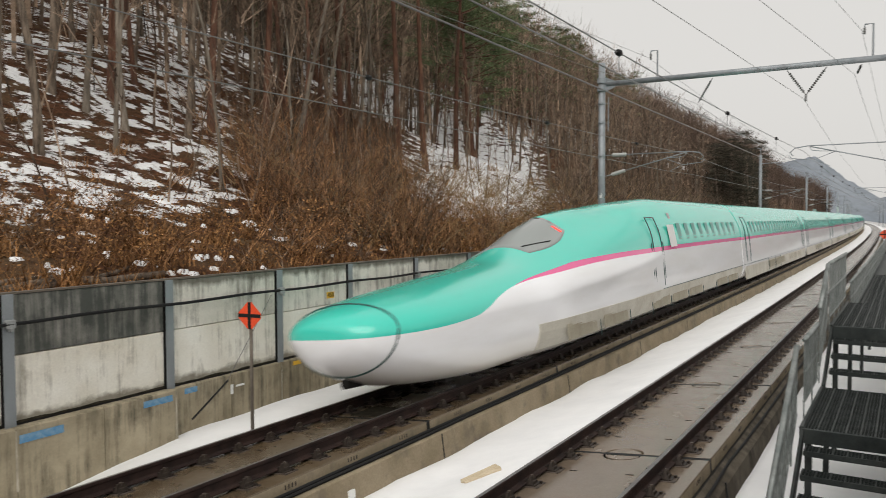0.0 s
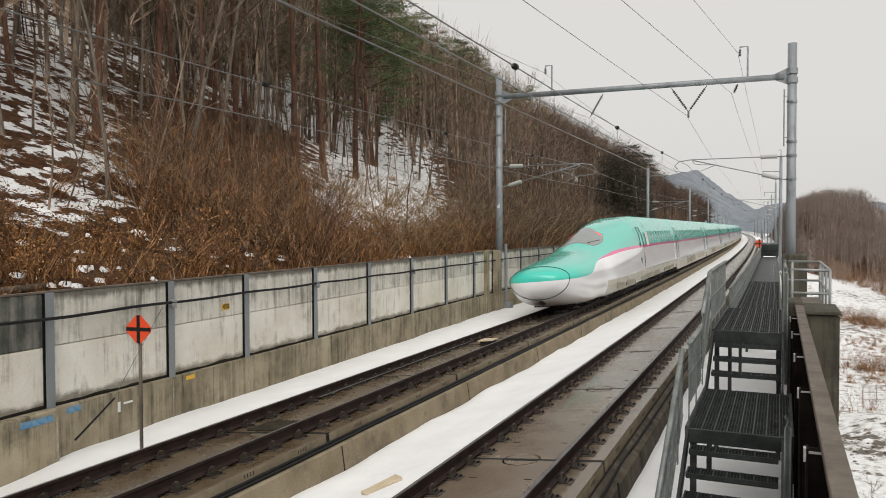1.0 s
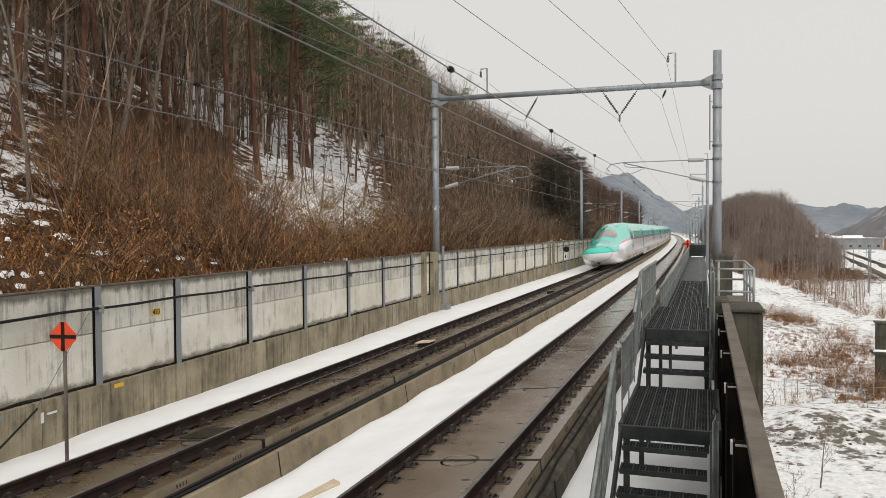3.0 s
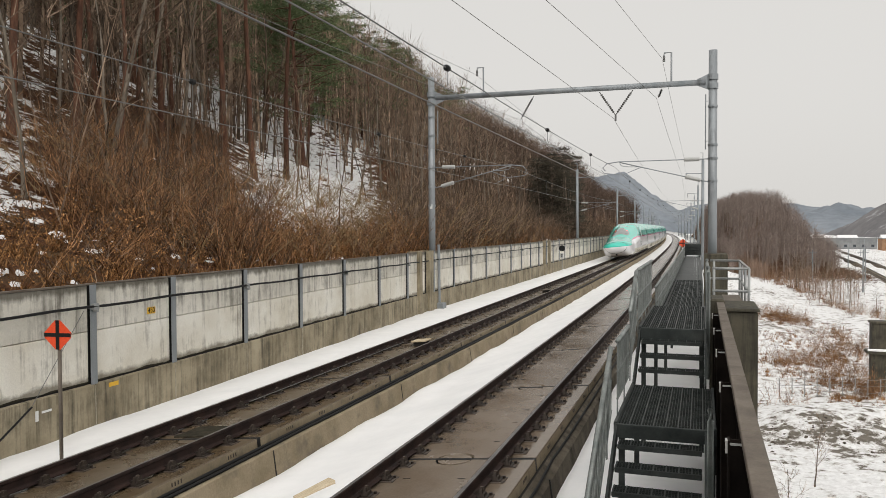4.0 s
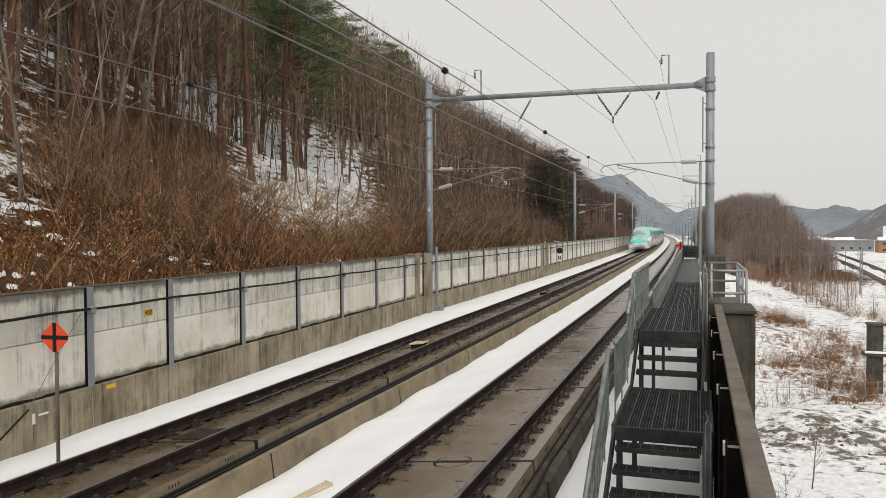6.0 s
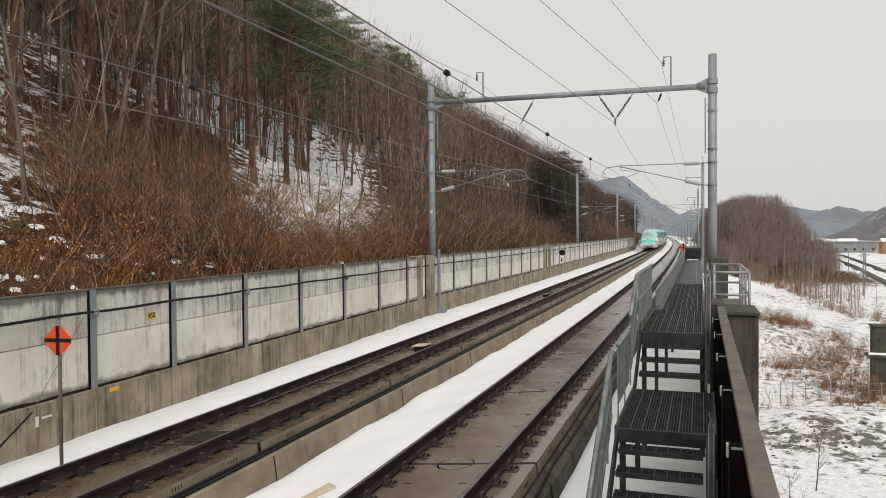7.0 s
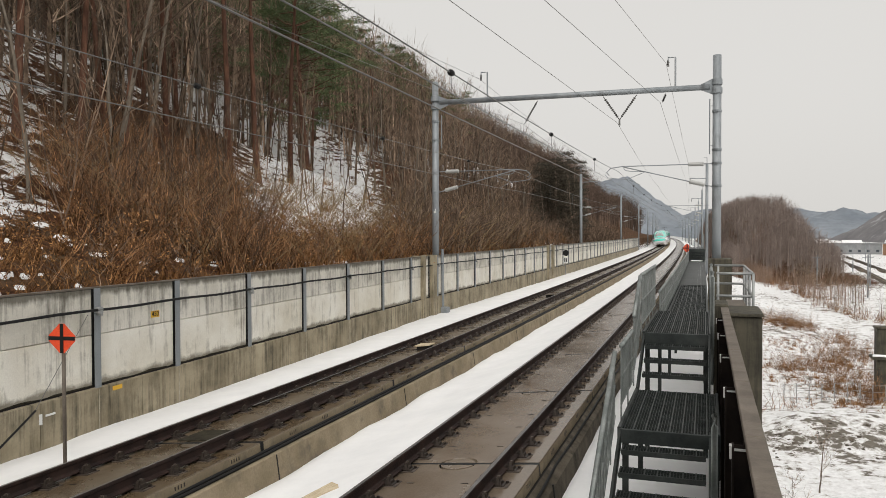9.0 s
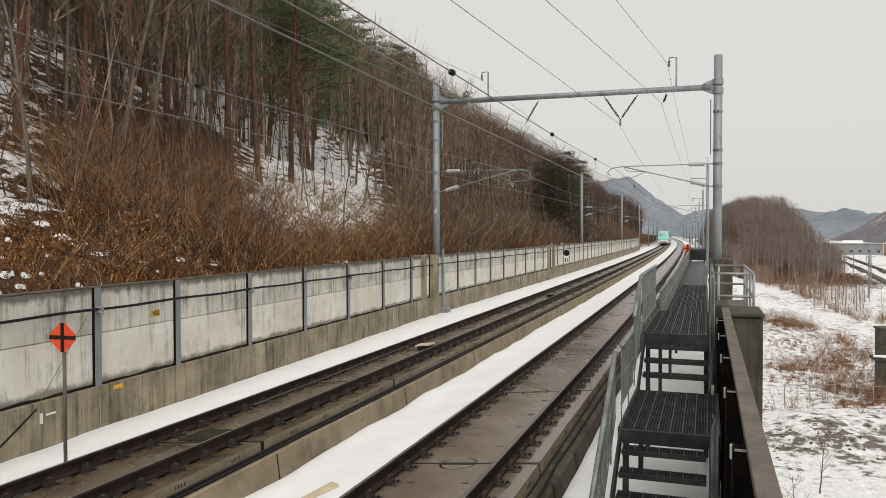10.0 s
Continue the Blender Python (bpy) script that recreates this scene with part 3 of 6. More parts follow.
# ---- snow lying beside the tracks ----
def snow_strip(name, label, table, s0, s1, seed, amp=0.05):
    """A soft bank of snow: table of (u, z) across, with an uneven edge."""
    sh = Shape()
    ss = stations(s0, 70, 0.45) + stations(72, 150, 2) + stations(156, s1, 8)
    fine = []
    for (a, p), (b, q) in zip(table, table[1:]):
        fine += [(a + (b - a) * k / 4, p + (q - p) * k / 4) for k in range(4)]
    fine.append(table[-1])
    path = []
    for s in ss:
        def place(u, z, s=s):
            e = noise.noise((s * 0.7, u * 0.9, seed)) * amp + noise.noise((s * 2.3, u * 2.1, seed + 4)) * amp * 0.4
            w = noise.noise((s * 0.9, seed + 9, 0)) * 0.07 + noise.noise((s * 3.1, seed + 2, 0)) * 0.03
            return P(u + w, s, z + e - (0.32 * (1 - smooth(5, 9, s)) * (1 - smooth(-10, -8.7, u)) if u < -8 else 0))
        path.append(place)
    sh.sweep(fine, path, closed=False)
    return thing(name, label, "snow", kind="structure", data=sh.mesh(name, SNOW, smooth=True))


snow_strip("snow_between_tracks", "bank of old white snow between the tracks",
           ((-6.4, -0.85), (-6.14, -0.56), (-5.4, -0.45), (-4.62, -0.22), (-4.22, -0.12), (-4.12, -0.2)), 4, 600, 1.0)
snow_strip("snow_by_wall", "snow lying between track and wall",
           ((-11.1, -0.34), (-10.3, -0.33), (-9.4, -0.29), (-8.75, -0.20), (-8.42, -0.14), (-8.36, -0.2)), 1, 600, 7.0, 0.04)
snow_strip("snow_by_steps", "snow lying beside and under the steel steps",
           ((-2.05, -0.75), (-1.95, -0.54), (-1.3, -0.42), (-0.4, -0.45), (0.1, -0.5), (0.32, -0.6)), 1, 600, 13.0)


# ---- barrier wall on the hill side ----
def wall_u(s):
    return -10.15 - 0.04 * (min(s, 29) - 10.5) if s < 29.6 else -10.9


POSTS = [2.75, 5.3, 7.9, 10.5, 12.75, 15.5, 18.36, 21.3, 24.3, 27.3]
FAR_POSTS = [30.6 + 2.86 * i for i in range(44)]


def h_post_mesh(h):
    """Rolled H section, flange towards the track."""
    sh = Shape()
    sh.box(-0.012, 0.0, -0.075, 0.075, 0, h, 0, 0.002)
    sh.box(-0.138, -0.012, -0.006, 0.006, 0, h - 0.002)
    sh.box(-0.15, -0.138, -0.075, 0.075, 0, h - 0.001)
    return sh.mesh("post", MAST)


def wall_heading(s):
    return math.degrees(math.atan(0.04)) if s < 29.4 else math.degrees(s / RAD)


def build_wall():
    wall = thing("barrier_wall", "concrete panel barrier wall between steel posts, streaked with dark run-off", "wall", kind="structure")
    post = h_post_mesh(1.78)
    lower_top, mid, top = 0.43, 1.36, 2.17
    allp = POSTS + [29.6] + FAR_POSTS
    for i, s in enumerate(allp):
        if s == 29.6:
            continue
        x, y, z = P(wall_u(s), s, 0)
        part("post", post, wall, at=pose(x, y, 0.40, 0, 0, wall_heading(s)))
    for a, b in zip(allp, allp[1:]):
        lo, hi = a + 0.02, b - 0.02
        sooty = a < 7.8
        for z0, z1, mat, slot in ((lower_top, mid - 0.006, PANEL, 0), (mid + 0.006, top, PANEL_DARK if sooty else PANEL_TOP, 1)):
            ua, ub = wall_u(lo) - 0.055, wall_u(min(hi, 29.5) if a < 29.6 else hi) - 0.055
            sh = Shape()
            pa, pb = P(ua, lo, 0), P(ub, hi, 0)
            e = 0.008
            front = [(pa[0] - e, pa[1], z0), (pb[0] - e, pb[1], z0), (pb[0] - e, pb[1], z1), (pa[0] - e, pa[1], z1)]
            inset = [(pa[0], pa[1] + e, z0 + e), (pb[0], pb[1] - e, z0 + e), (pb[0], pb[1] - e, z1 - e), (pa[0], pa[1] + e, z1 - e)]
            back = [(x - 0.09, y, z) for x, y, z in front]
            sh.add(front + inset + back, [(4, 5, 6, 7), (0, 1, 5, 4), (1, 2, 6, 5), (2, 3, 7, 6), (3, 0, 4, 7),
                                          (0, 8, 9, 1), (1, 9, 10, 2), (2, 10, 11, 3), (3, 11, 8, 0), (11, 10, 9, 8)])
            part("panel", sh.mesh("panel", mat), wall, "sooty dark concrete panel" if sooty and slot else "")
        # dark strips standing in for shade and dirt in the gaps round the bay
        gs = Shape()
        for y0, y1, z0, z1 in ((lo - 0.005, lo + 0.075, lower_top, top), (hi - 0.075, hi + 0.005, lower_top, top), (lo, hi, lower_top - 0.0, lower_top + 0.035)):
            q0, q1 = P(wall_u(y0) - 0.05, y0, 0), P(wall_u(min(y1, 29.5) if a < 29.6 else y1) - 0.05, y1, 0)
            gs.add([(q0[0], q0[1], z0), (q1[0], q1[1], z0), (q1[0], q1[1], z1), (q0[0], q0[1], z1), (q0[0] - 0.02, q0[1], z0), (q1[0] - 0.02, q1[1], z0), (q1[0] - 0.02, q1[1], z1), (q0[0] - 0.02, q0[1], z1)],
                   [(0, 1, 2, 3), (7, 6, 5, 4), (0, 4, 5, 1), (1, 5, 6, 2), (2, 6, 7, 3), (3, 7, 4, 0)])
        part("sealing_strip", gs.mesh("sealing_strip", UNDER), wall)
        # ragged crust of grime along the foot of the panel
        crust, n = Shape(), 14
        pts = [lo + 0.08 + (hi - lo - 0.16) * k / n for k in range(n + 1)]
        for off in (-0.048, -0.062):
            for k, s in enumerate(pts):
                x, y, _ = P(wall_u(min(s, 29.5) if a < 29.6 else s) + off, s, 0)
                crust.v += [(x, y, lower_top + 0.03), (x, y, lower_top + 0.05 + 0.025 * noise.noise((s * 2.3, i * 0.7, 0.2)) + 0.02 * noise.noise((s * 9, 4, 0.2)))]
        m = 2 * n + 2
        for k in range(n):
            crust.f += [(2 * k, 2 * k + 2, 2 * k + 3, 2 * k + 1), (2 * k + 1, 2 * k + 3, m + 2 * k + 3, m + 2 * k + 1)]
        crust.m = [0] * len(crust.f)
        part("grime_crust", crust.mesh("grime_crust", MOSS), wall)
        # cast base under each bay
        sh = Shape()
        g = 0.006
        for s0, s1 in ((a + g, (a + b) / 2 - g), ((a + b) / 2 + g, b - g)):
            q = 0.10 if s1 < 8.8 else 0.0
            w0, w1 = wall_u(s0) + 0.015 + q, wall_u(s1) + 0.015 + q
            f = [P(w0, s0, -0.75), P(w1, s1, -0.75), P(w1, s1, lower_top - 0.02), P(w0, s0, lower_top - 0.02)]
            t = [P(w1 - 0.03, s1, lower_top), P(w0 - 0.03, s0, lower_top)]
            k = [P(w1 - 0.5, s1, lower_top), P(w0 - 0.5, s0, lower_top), P(w0 - 0.5, s0, -0.75), P(w1 - 0.5, s1, -0.75)]
            sh.add(f + t + k, [(0, 1, 2, 3), (3, 2, 4, 5), (5, 4, 6, 7), (0, 3, 5, 7, 8), (1, 9, 6, 4, 2), (8, 7, 6, 9)])
        part("base_block", sh.mesh("base_block", BASE_CONC), wall)
        q = 0.118 if a < 8.8 else 0.018
        js = Shape()
        w = 0.014 + 0.012 * noise.noise((a * 3.1, 0.4, 0.7))
        js.add([P(wall_u(a) + o, a + e, z) for o in (q - 0.02, q + 0.002) for e, z in ((-w, -0.4), (w * 1.3, -0.4), (w * 0.6, 0.40), (-w * 0.5, 0.40))],
               [(4, 5, 6, 7), (0, 4, 7, 3), (1, 2, 6, 5), (2, 3, 7, 6)])
        part("mortar_joint", js.mesh("mortar_joint", MORTAR), wall, "pale mortar joint")
    # steel capping along the top
    sh = Shape()
    ss = [s for s in stations(2.8, 29.4, 1.2)]
    sh.sweep([(-0.16, top + 0.004), (-0.04, top + 0.004), (-0.04, top + 0.03), (-0.16, top + 0.03)], [(lambda u, z, s=s: P(wall_u(s) + u, s, z)) for s in ss])
    sh.sweep([(-0.16, top + 0.004), (-0.04, top + 0.004), (-0.04, top + 0.03), (-0.16, top + 0.03)], [(lambda u, z, s=s: P(-10.9 + u, s, z)) for s in stations(30.6, 150, 3)])
    part("coping", sh.mesh("coping", CAP), wall)
    # deeper niches for masts
    for s, w in ((29.15, 0.62), (56.1, 0.95)):
        sh = Shape()
        u = wall_u(s)
        for s0, s1 in ((s - w, s - w + 0.32), (s + w - 0.05, s + w + 0.42)):
            sh.box(u - 0.45 + bend(s), u + 0.10 + bend(s), s0, s1, -0.75, top + 0.05, 0, 0.02)
        part("pilaster", sh.mesh("pilaster", BASE_CONC), wall, "stained pale concrete pilaster beside a mast")


build_wall()


def wall_conduit():
    pts = []
    for s in stations(3, 29, 0.65) + stations(31, 150, 2):
        pts.append(P(wall_u(s) + 0.05, s, 1.80 + 0.012 * math.sin(s * 2.1)))
    ob = thing("conduit", "black cable conduit clipped along the barrier wall", "conduit", data=None)
    part("pipe", Shape().tube(pts, 0.026, 6).mesh("pipe", BLACK, smooth=True), ob)
    clip = Shape().box(0.0, 0.07, -0.06, 0.06, -0.05, 0.06, 0, 0.01).box(0.0, 0.1, -0.02, 0.02, -0.09, -0.05).mesh("clip", GALV)
    for s in POSTS[1:8:2] + [21.3, 27.3] + FAR_POSTS[:12:2]:
        x, y, z = P(wall_u(s) + 0.003, s, 1.79)
        part("clip", clip, ob, at=pose(x, y, z))


wall_conduit()


# ---- masts, portal and wires ----
def mast_mesh(r, z0, z1):
    return Shape().tube([(0, 0, z0), (0, 0, z1)], [r * 1.04, r * 0.96], 16).mesh("mast", MAST, smooth=True)


def bracket(parent, x, side, s):
    """Hinged cantilever: top tube and strut with porcelain insulators, pull-off and steady arms. side: +1 reaches to the right."""
    k = side
    top, low = 5.65, 4.86
    reach = 3.95
    def pt(d, z):
        return (x + k * d, s, z)
    part("top_tube", Shape().tube([pt(0.15, top), pt(0.45, top)], 0.02, 6).tube([pt(1.0, top), pt(reach - 0.6, top), pt(reach - 0.15, top - 0.06), pt(reach, top - 0.22), pt(reach - 0.1, top - 0.33)], 0.021, 6).mesh("top_tube", MAST, smooth=True), parent)
    part("strut", Shape().tube([pt(0.15, low - 0.04), pt(0.42, low + 0.02)], 0.02, 6).tube([pt(0.95, low + 0.16), pt(3.3, top - 0.03)], 0.021, 6).mesh("strut", MAST, smooth=True), parent)
    for a, b in ((pt(0.45, top), pt(1.0, top)), (pt(0.42, low + 0.02), pt(0.95, low + 0.16))):
        va, vb = Vector(a), Vector(b)
        pts = [va.lerp(vb, i / 16) for i in range(17)]
        part("insulator", Shape().tube(pts, [0.085 if i % 2 else 0.06 for i in range(17)], 10).mesh("insulator", INSUL, smooth=True), parent, "ribbed white porcelain insulator")
    part("steady_arm", Shape().tube([pt(3.35, top), pt(3.25, top - 0.16), pt(3.0, top - 0.2), pt(2.5, top - 0.22)], 0.014, 6)
         .tube([pt(2.55, top - 0.24), pt(3.2, top - 0.5), pt(3.9, top - 0.42), pt(4.0, top - 0.3)], 0.014, 6)
         .tube([pt(3.1, top - 0.52), pt(2.7, top - 0.72)], 0.011, 6).mesh("steady_arm", MAST, smooth=True), parent)


def top_arm(parent, x, s, z0, z1, k):
    part("earth_wire_arm", Shape().tube([(x, s, z0), (x, s, z1), (x - k * 0.26, s, z1), (x - k * 0.26, s, z1 - 0.12)], 0.032, 6).mesh("earth_wire_arm", MAST), parent)
    part("insulator", Shape().tube([(x - k * 0.26, s, z1 - 0.12 - 0.03 * i) for i in range(8)], [0.03 if i % 2 else 0.05 for i in range(8)], 8).mesh("insulator", WIRE), parent)


def string_insulator(parent, a, b):
    va, vb = Vector(a), Vector(b)
    pts = [va.lerp(vb, i / 28) for i in range(29)]
    part("insulator_string", Shape().tube(pts, [0.016 if i % 2 or i < 4 or i > 25 else 0.055 for i in range(29)], 8).mesh("insulator_string", WIRE), parent, "dark string of disc insulators")


def collar(parent, x, s, z, r):
    sh = Shape().tube([(x, s, z - 0.04), (x, s, z + 0.04)], r + 0.018, 14).box(x - 0.03, x + 0.03, s - r - 0.07, s - r, z - 0.03, z + 0.03)
    part("collar", sh.mesh("collar", MAST), parent)


SG, GROW = 29.2, 1.07
SW, SPAN = SG * GROW, 42.8      # the wires' first support and the spacing of the rest


def build_portal():
    g = thing("portal_gantry", "grey steel pipe portal carrying the overhead wires across both tracks", "gantry")
    xl, xr = -10.42 + bend(SG), 0.33
    part("mast", mast_mesh(0.155, -0.7, 9.58), g, at=pose(xr, SG, 0))
    part("mast", mast_mesh(0.135, -0.7, 9.3), g, at=pose(xl, SG - 0.2, 0))
    part("beam", Shape().tube([(xl + 0.2, SG - 0.18, 8.47), (xr - 0.25, SG, 8.44)], 0.105, 14).mesh("beam", MAST, smooth=True), g)
    for x, s, k in ((xl, SG - 0.2, 1), (xr, SG, -1)):
        sh = Shape()
        for q in (-0.16, 0, 0.16):
            sh.add([(x + k * 0.12, s - 0.02, 8.45 - 0.30), (x + k * 0.55, s - 0.02, 8.45 - 0.11), (x + k * 0.55, s - 0.02, 8.45 + 0.11), (x + k * 0.12, s - 0.02, 8.45 + 0.30),
                    (x + k * 0.12, s + 0.02, 8.45 - 0.30), (x + k * 0.55, s + 0.02, 8.45 - 0.11), (x + k * 0.55, s + 0.02, 8.45 + 0.11), (x + k * 0.12, s + 0.02, 8.45 + 0.30)],
                   [(0, 1, 2, 3), (7, 6, 5, 4), (0, 4, 5, 1), (1, 5, 6, 2), (2, 6, 7, 3), (3, 7, 4, 0)]) if q == 0 else sh.tube([(x, s, 8.45 + q - 0.1), (x, s, 8.45 + q + 0.1)], 0.185, 14)
        part("beam_seat", sh.mesh("beam_seat", MAST), g)
    for x, s, r, zs in ((xr, SG, 0.155, (7.55, 6.15, 5.66, 4.84)), (xl, SG - 0.2, 0.135, (7.7, 6.95, 5.65, 4.86, 4.1))):
        for z in zs:
            collar(g, x, s, z, r)
    bracket(g, xl, 1, SG - 0.2)
    bracket(g, xr, -1, SG)
    # surge arresters beside the masts
    for x, s, z0, z1 in ((xr - 0.25, SG, 6.0, 8.0), (xl + 0.27, SG - 0.2, 6.6, 7.95)):
        part("earth_rod", Shape().tube([(x, s, z0), (x, s, z1)], 0.022, 6).tube([(x, s, z1 - 0.25), (x + (0.2 if x > -3 else -0.2), s, z1 - 0.25)], 0.012, 5).tube([(x, s, z0 + 0.3), (x + (0.2 if x > -3 else -0.2), s, z0 + 0.3)], 0.012, 5).mesh("earth_rod", MAST), g)
    top_arm(g, -8.34, SG, 8.5, 9.6, 1)
    top_arm(g, -1.12, SG, 8.4, 9.62, 1)
    string_insulator(g, (-3.75, SG, 8.33), (-3.14, SG, 7.42))
    string_insulator(g, (-2.5, SG, 8.33), (-3.14, SG, 7.42))
    part("yoke", Shape().tube([(-3.14, SG, 7.45), (-3.14, SG, 7.2)], 0.035, 6).mesh("yoke", WIRE), g)
    string_insulator(g, (-6.29, SG, 8.33), (-6.81, SG, 7.45))
    string_insulator(g, (-1.45, SG, 8.3), (-1.58, SG, 7.98))
    part("number_plate", Shape().box(-0.05, 0.05, -0.004, 0.004, -0.09, 0.09).mesh("number_plate", WHITE_PAINT), g, at=pose(xl + 0.02, SG - 0.345, 4.05))
    part("downpipe", Shape().tube([(xl + 0.25, SG - 0.1, 2.5), (xl + 0.27, SG - 0.1, -0.05)], 0.06, 8).box(xl + 0.1, xl + 0.5, SG - 0.3, SG + 0.1, -0.3, 0.12, 0, 0.03).mesh("downpipe", MAST), g)
    part("footing", Shape().box(0.05, 0.85, SG - 0.5, SG + 0.5, -7.5, 2.2, 0, 0.04).mesh("footing", OLD_CONC), g)
    g.matrix_basis = Matrix.Translation((0, 0, H)) @ Matrix.Scale(GROW, 4) @ Matrix.Translation((0, 0, -H))


build_portal()


def build_mast(s, right):
    x, tall = (0.42 if right else -11.2) + bend(s), (9.4 if right else 8.9)
    k = -1 if right else 1
    m = thing("overhead_mast", "grey steel overhead-line mast with a hinged bracket", "mast", "line masts")
    part("mast", Shape().tube([(x, s, -0.7), (x, s, tall)], [0.14, 0.125], 12).mesh("mast", MAST, smooth=True), m)
    bracket(m, x, k, s)
    part("head_arm", Shape().tube([(x, s, 8.1), (x + k * 1.5, s, 8.15)], 0.04, 6).tube([(x, s, tall), (x, s, tall + 0.6), (x - 0.25, s, tall + 0.6)], 0.03, 6).mesh("head_arm", MAST), m)
    string_insulator(m, (x + k * 1.45, s, 8.15), (x + k * 1.45, s, 7.6))
    for z in (7.4, 5.65, 4.86):
        collar(m, x, s, z, 0.135)


for i in range(1, 9):
    build_mast(SW + SPAN * i, False)
    build_mast(SW + SPAN * i - 1, True)


def wire(name, label, pts, r, group="overhead wires"):
    return thing(name, label, "wire", group, data=Shape().tube(pts, r, 5, cap=False).mesh(name, WIRE))


def sagging(u0, s0, z0, u1, s1, z1, sag, n=14):
    return [P(u0 + (u1 - u0) * i / n, s0 + (s1 - s0) * i / n, z0 + (z1 - z0) * i / n - 4 * sag * (i / n) * (1 - i / n)) for i in range(n + 1)]


def build_catenary(c, zm, zc, aux):
    ends = [SW - SPAN, SW] + [SW + SPAN * i for i in range(1, 9)]
    mess, cont, aux_pts = [], [], []
    for a, b in zip(ends, ends[1:]):
        mess += sagging(c, a, zm, c, b, zm, 0.28)[:-1]
        cont += sagging(c + 0.12, a, zc, c - 0.12, b, zc, 0.02)[:-1]
        if aux:
            aux_pts += sagging(c, a, aux, c, b, aux, 0.04)[:-1]
    ob = thing("catenary", "catenary of messenger and contact wires hung over a track", "wire", "overhead wires")
    part("messenger_wire", Shape().tube(mess, 0.009, 5, cap=False).mesh("messenger_wire", WIRE), ob)
    part("contact_wire", Shape().tube(cont, 0.009, 5, cap=False).mesh("contact_wire", WIRE), ob)
    if aux:
        part("auxiliary_wire", Shape().tube(aux_pts, 0.0085, 5, cap=False).mesh("auxiliary_wire", WIRE), ob)
    clamp = Shape().tube([(0, -0.07, 0), (0, -0.04, 0), (0, 0.04, 0), (0, 0.07, 0)], [0.02, 0.045, 0.045, 0.02], 8).mesh("clamp", BLACK)
    for a, b in zip(ends, ends[1:]):
        for j in range(1, 6):
            s = a + (b - a) * j / 6
            if not 4 < s < 130:
                continue
            t = j / 6
            x, y, z = P(c, s, zm - 4 * 0.28 * t * (1 - t))
            part("clamp", clamp, ob, at=pose(x, y, z))
            part("dropper", Shape().tube([(x, y, z), P(c, s, aux or zc)], 0.006, 4, cap=False).mesh("dropper", WIRE), ob)


build_catenary(-7.5, 5.72, 4.9, 0)
build_catenary(-3.32, 5.62, 4.78, 5.1)
for pts, label in (((-5.41, 0, 7.40, -3.14, SG, 7.30, 0.0), "dark feeder wire over the tracks"),
                   ((-5.04, 0, 8.0, -1.58, SG, 7.98, 0.0), "dark feeder wire over the tracks"),
                   ((-4.69, 0, 9.45, -1.38, SG, 9.42, 0.0), "thin earth wire over the tracks"),
                   ((-11.2, 0, 9.2, -8.6, SG, 9.35, 0.12), "thin earth wire over the tracks"),
                   ((-9.6, 0, 7.5, -6.81, SG, 7.45, 0.12), "dark feeder wire over the tracks")):
    pts = (pts[0] * GROW, 0, H + (pts[2] - H) * GROW, pts[3] * GROW, SW, H + (pts[5] - H) * GROW, pts[6])
    u1, z1 = pts[3], pts[5]
    line = sagging(*pts)
    for i in range(8):
        uu = (u1 + (0.2 if u1 > -3 else -0.6)) if i else u1
        ue = u1 + (0.2 if u1 > -3 else -0.6)
        line += sagging(uu, SW + SPAN * i, z1, ue, SW + SPAN * (i + 1), z1, 0.25)[1:]
    wire("feeder_wire", label, line, 0.0075)


# ---- steel steps and walkway beside the near track ----
def grating_mesh(w, l, bars=7, thick=0.04):
    """Open grating: bearing bars along, cross rods, a nosing plate."""
    sh = Shape()
    n = max(2, round(w / 0.034))
    for i in range(n + 1):
        x = w * i / n
        broad = i % max(1, round(n / bars)) == 0
        sh.box(x - (0.007 if broad else 0.0025), x + (0.007 if broad else 0.0025), 0, l, -thick, 0.004 if broad else 0, 1 if broad else 0)
    m = max(2, round(l / 0.05))
    for j in range(m + 1):
        y = l * j / m
        sh.box(0, w, y - 0.003, y + 0.003, -thick * 0.75, -0.003)
    return sh


def deck(walkway, u0, u1, s0, s1, z, pieces):
    step = (s1 - s0) / pieces
    fine = s0 < 30
    me = None
    for i in range(pieces):
        if fine:
            me = me or grating_mesh(u1 - u0, step - 0.012, 8).mesh("grating", GRATE, GRATE_BAR)
            x, y, _ = P(u0, s0 + i * step, z)
            part("grating", me, walkway, at=pose(x, y, z))
        else:
            sh = Shape()
            a, b = s0 + i * step, s0 + (i + 1) * step - 0.012
            for j in range(10):
                ua = u0 + (u1 - u0) * j / 10
                pa, pb = P(ua, a, z), P(ua, b, z)
                sh.add([(pa[0], a, z - 0.04), (pa[0] + 0.092, a, z - 0.04), (pa[0] + 0.092, a, z), (pa[0], a, z), (pb[0], b, z - 0.04), (pb[0] + 0.092, b, z - 0.04), (pb[0] + 0.092, b, z), (pb[0], b, z)],
                       [(0, 1, 2, 3), (7, 6, 5, 4), (3, 2, 6, 7), (0, 3, 7, 4), (1, 5, 6, 2)])
            part("grating", sh.mesh("grating", GRATE), walkway)


def beam_part(name, walkway, x0, x1, y0, y1, z0, z1, mat=GRATE):
    part(name, Shape().box(x0, x1, y0, y1, z0, z1, 0, min(0.008, (z1 - z0) / 3)).mesh(name, mat), walkway)


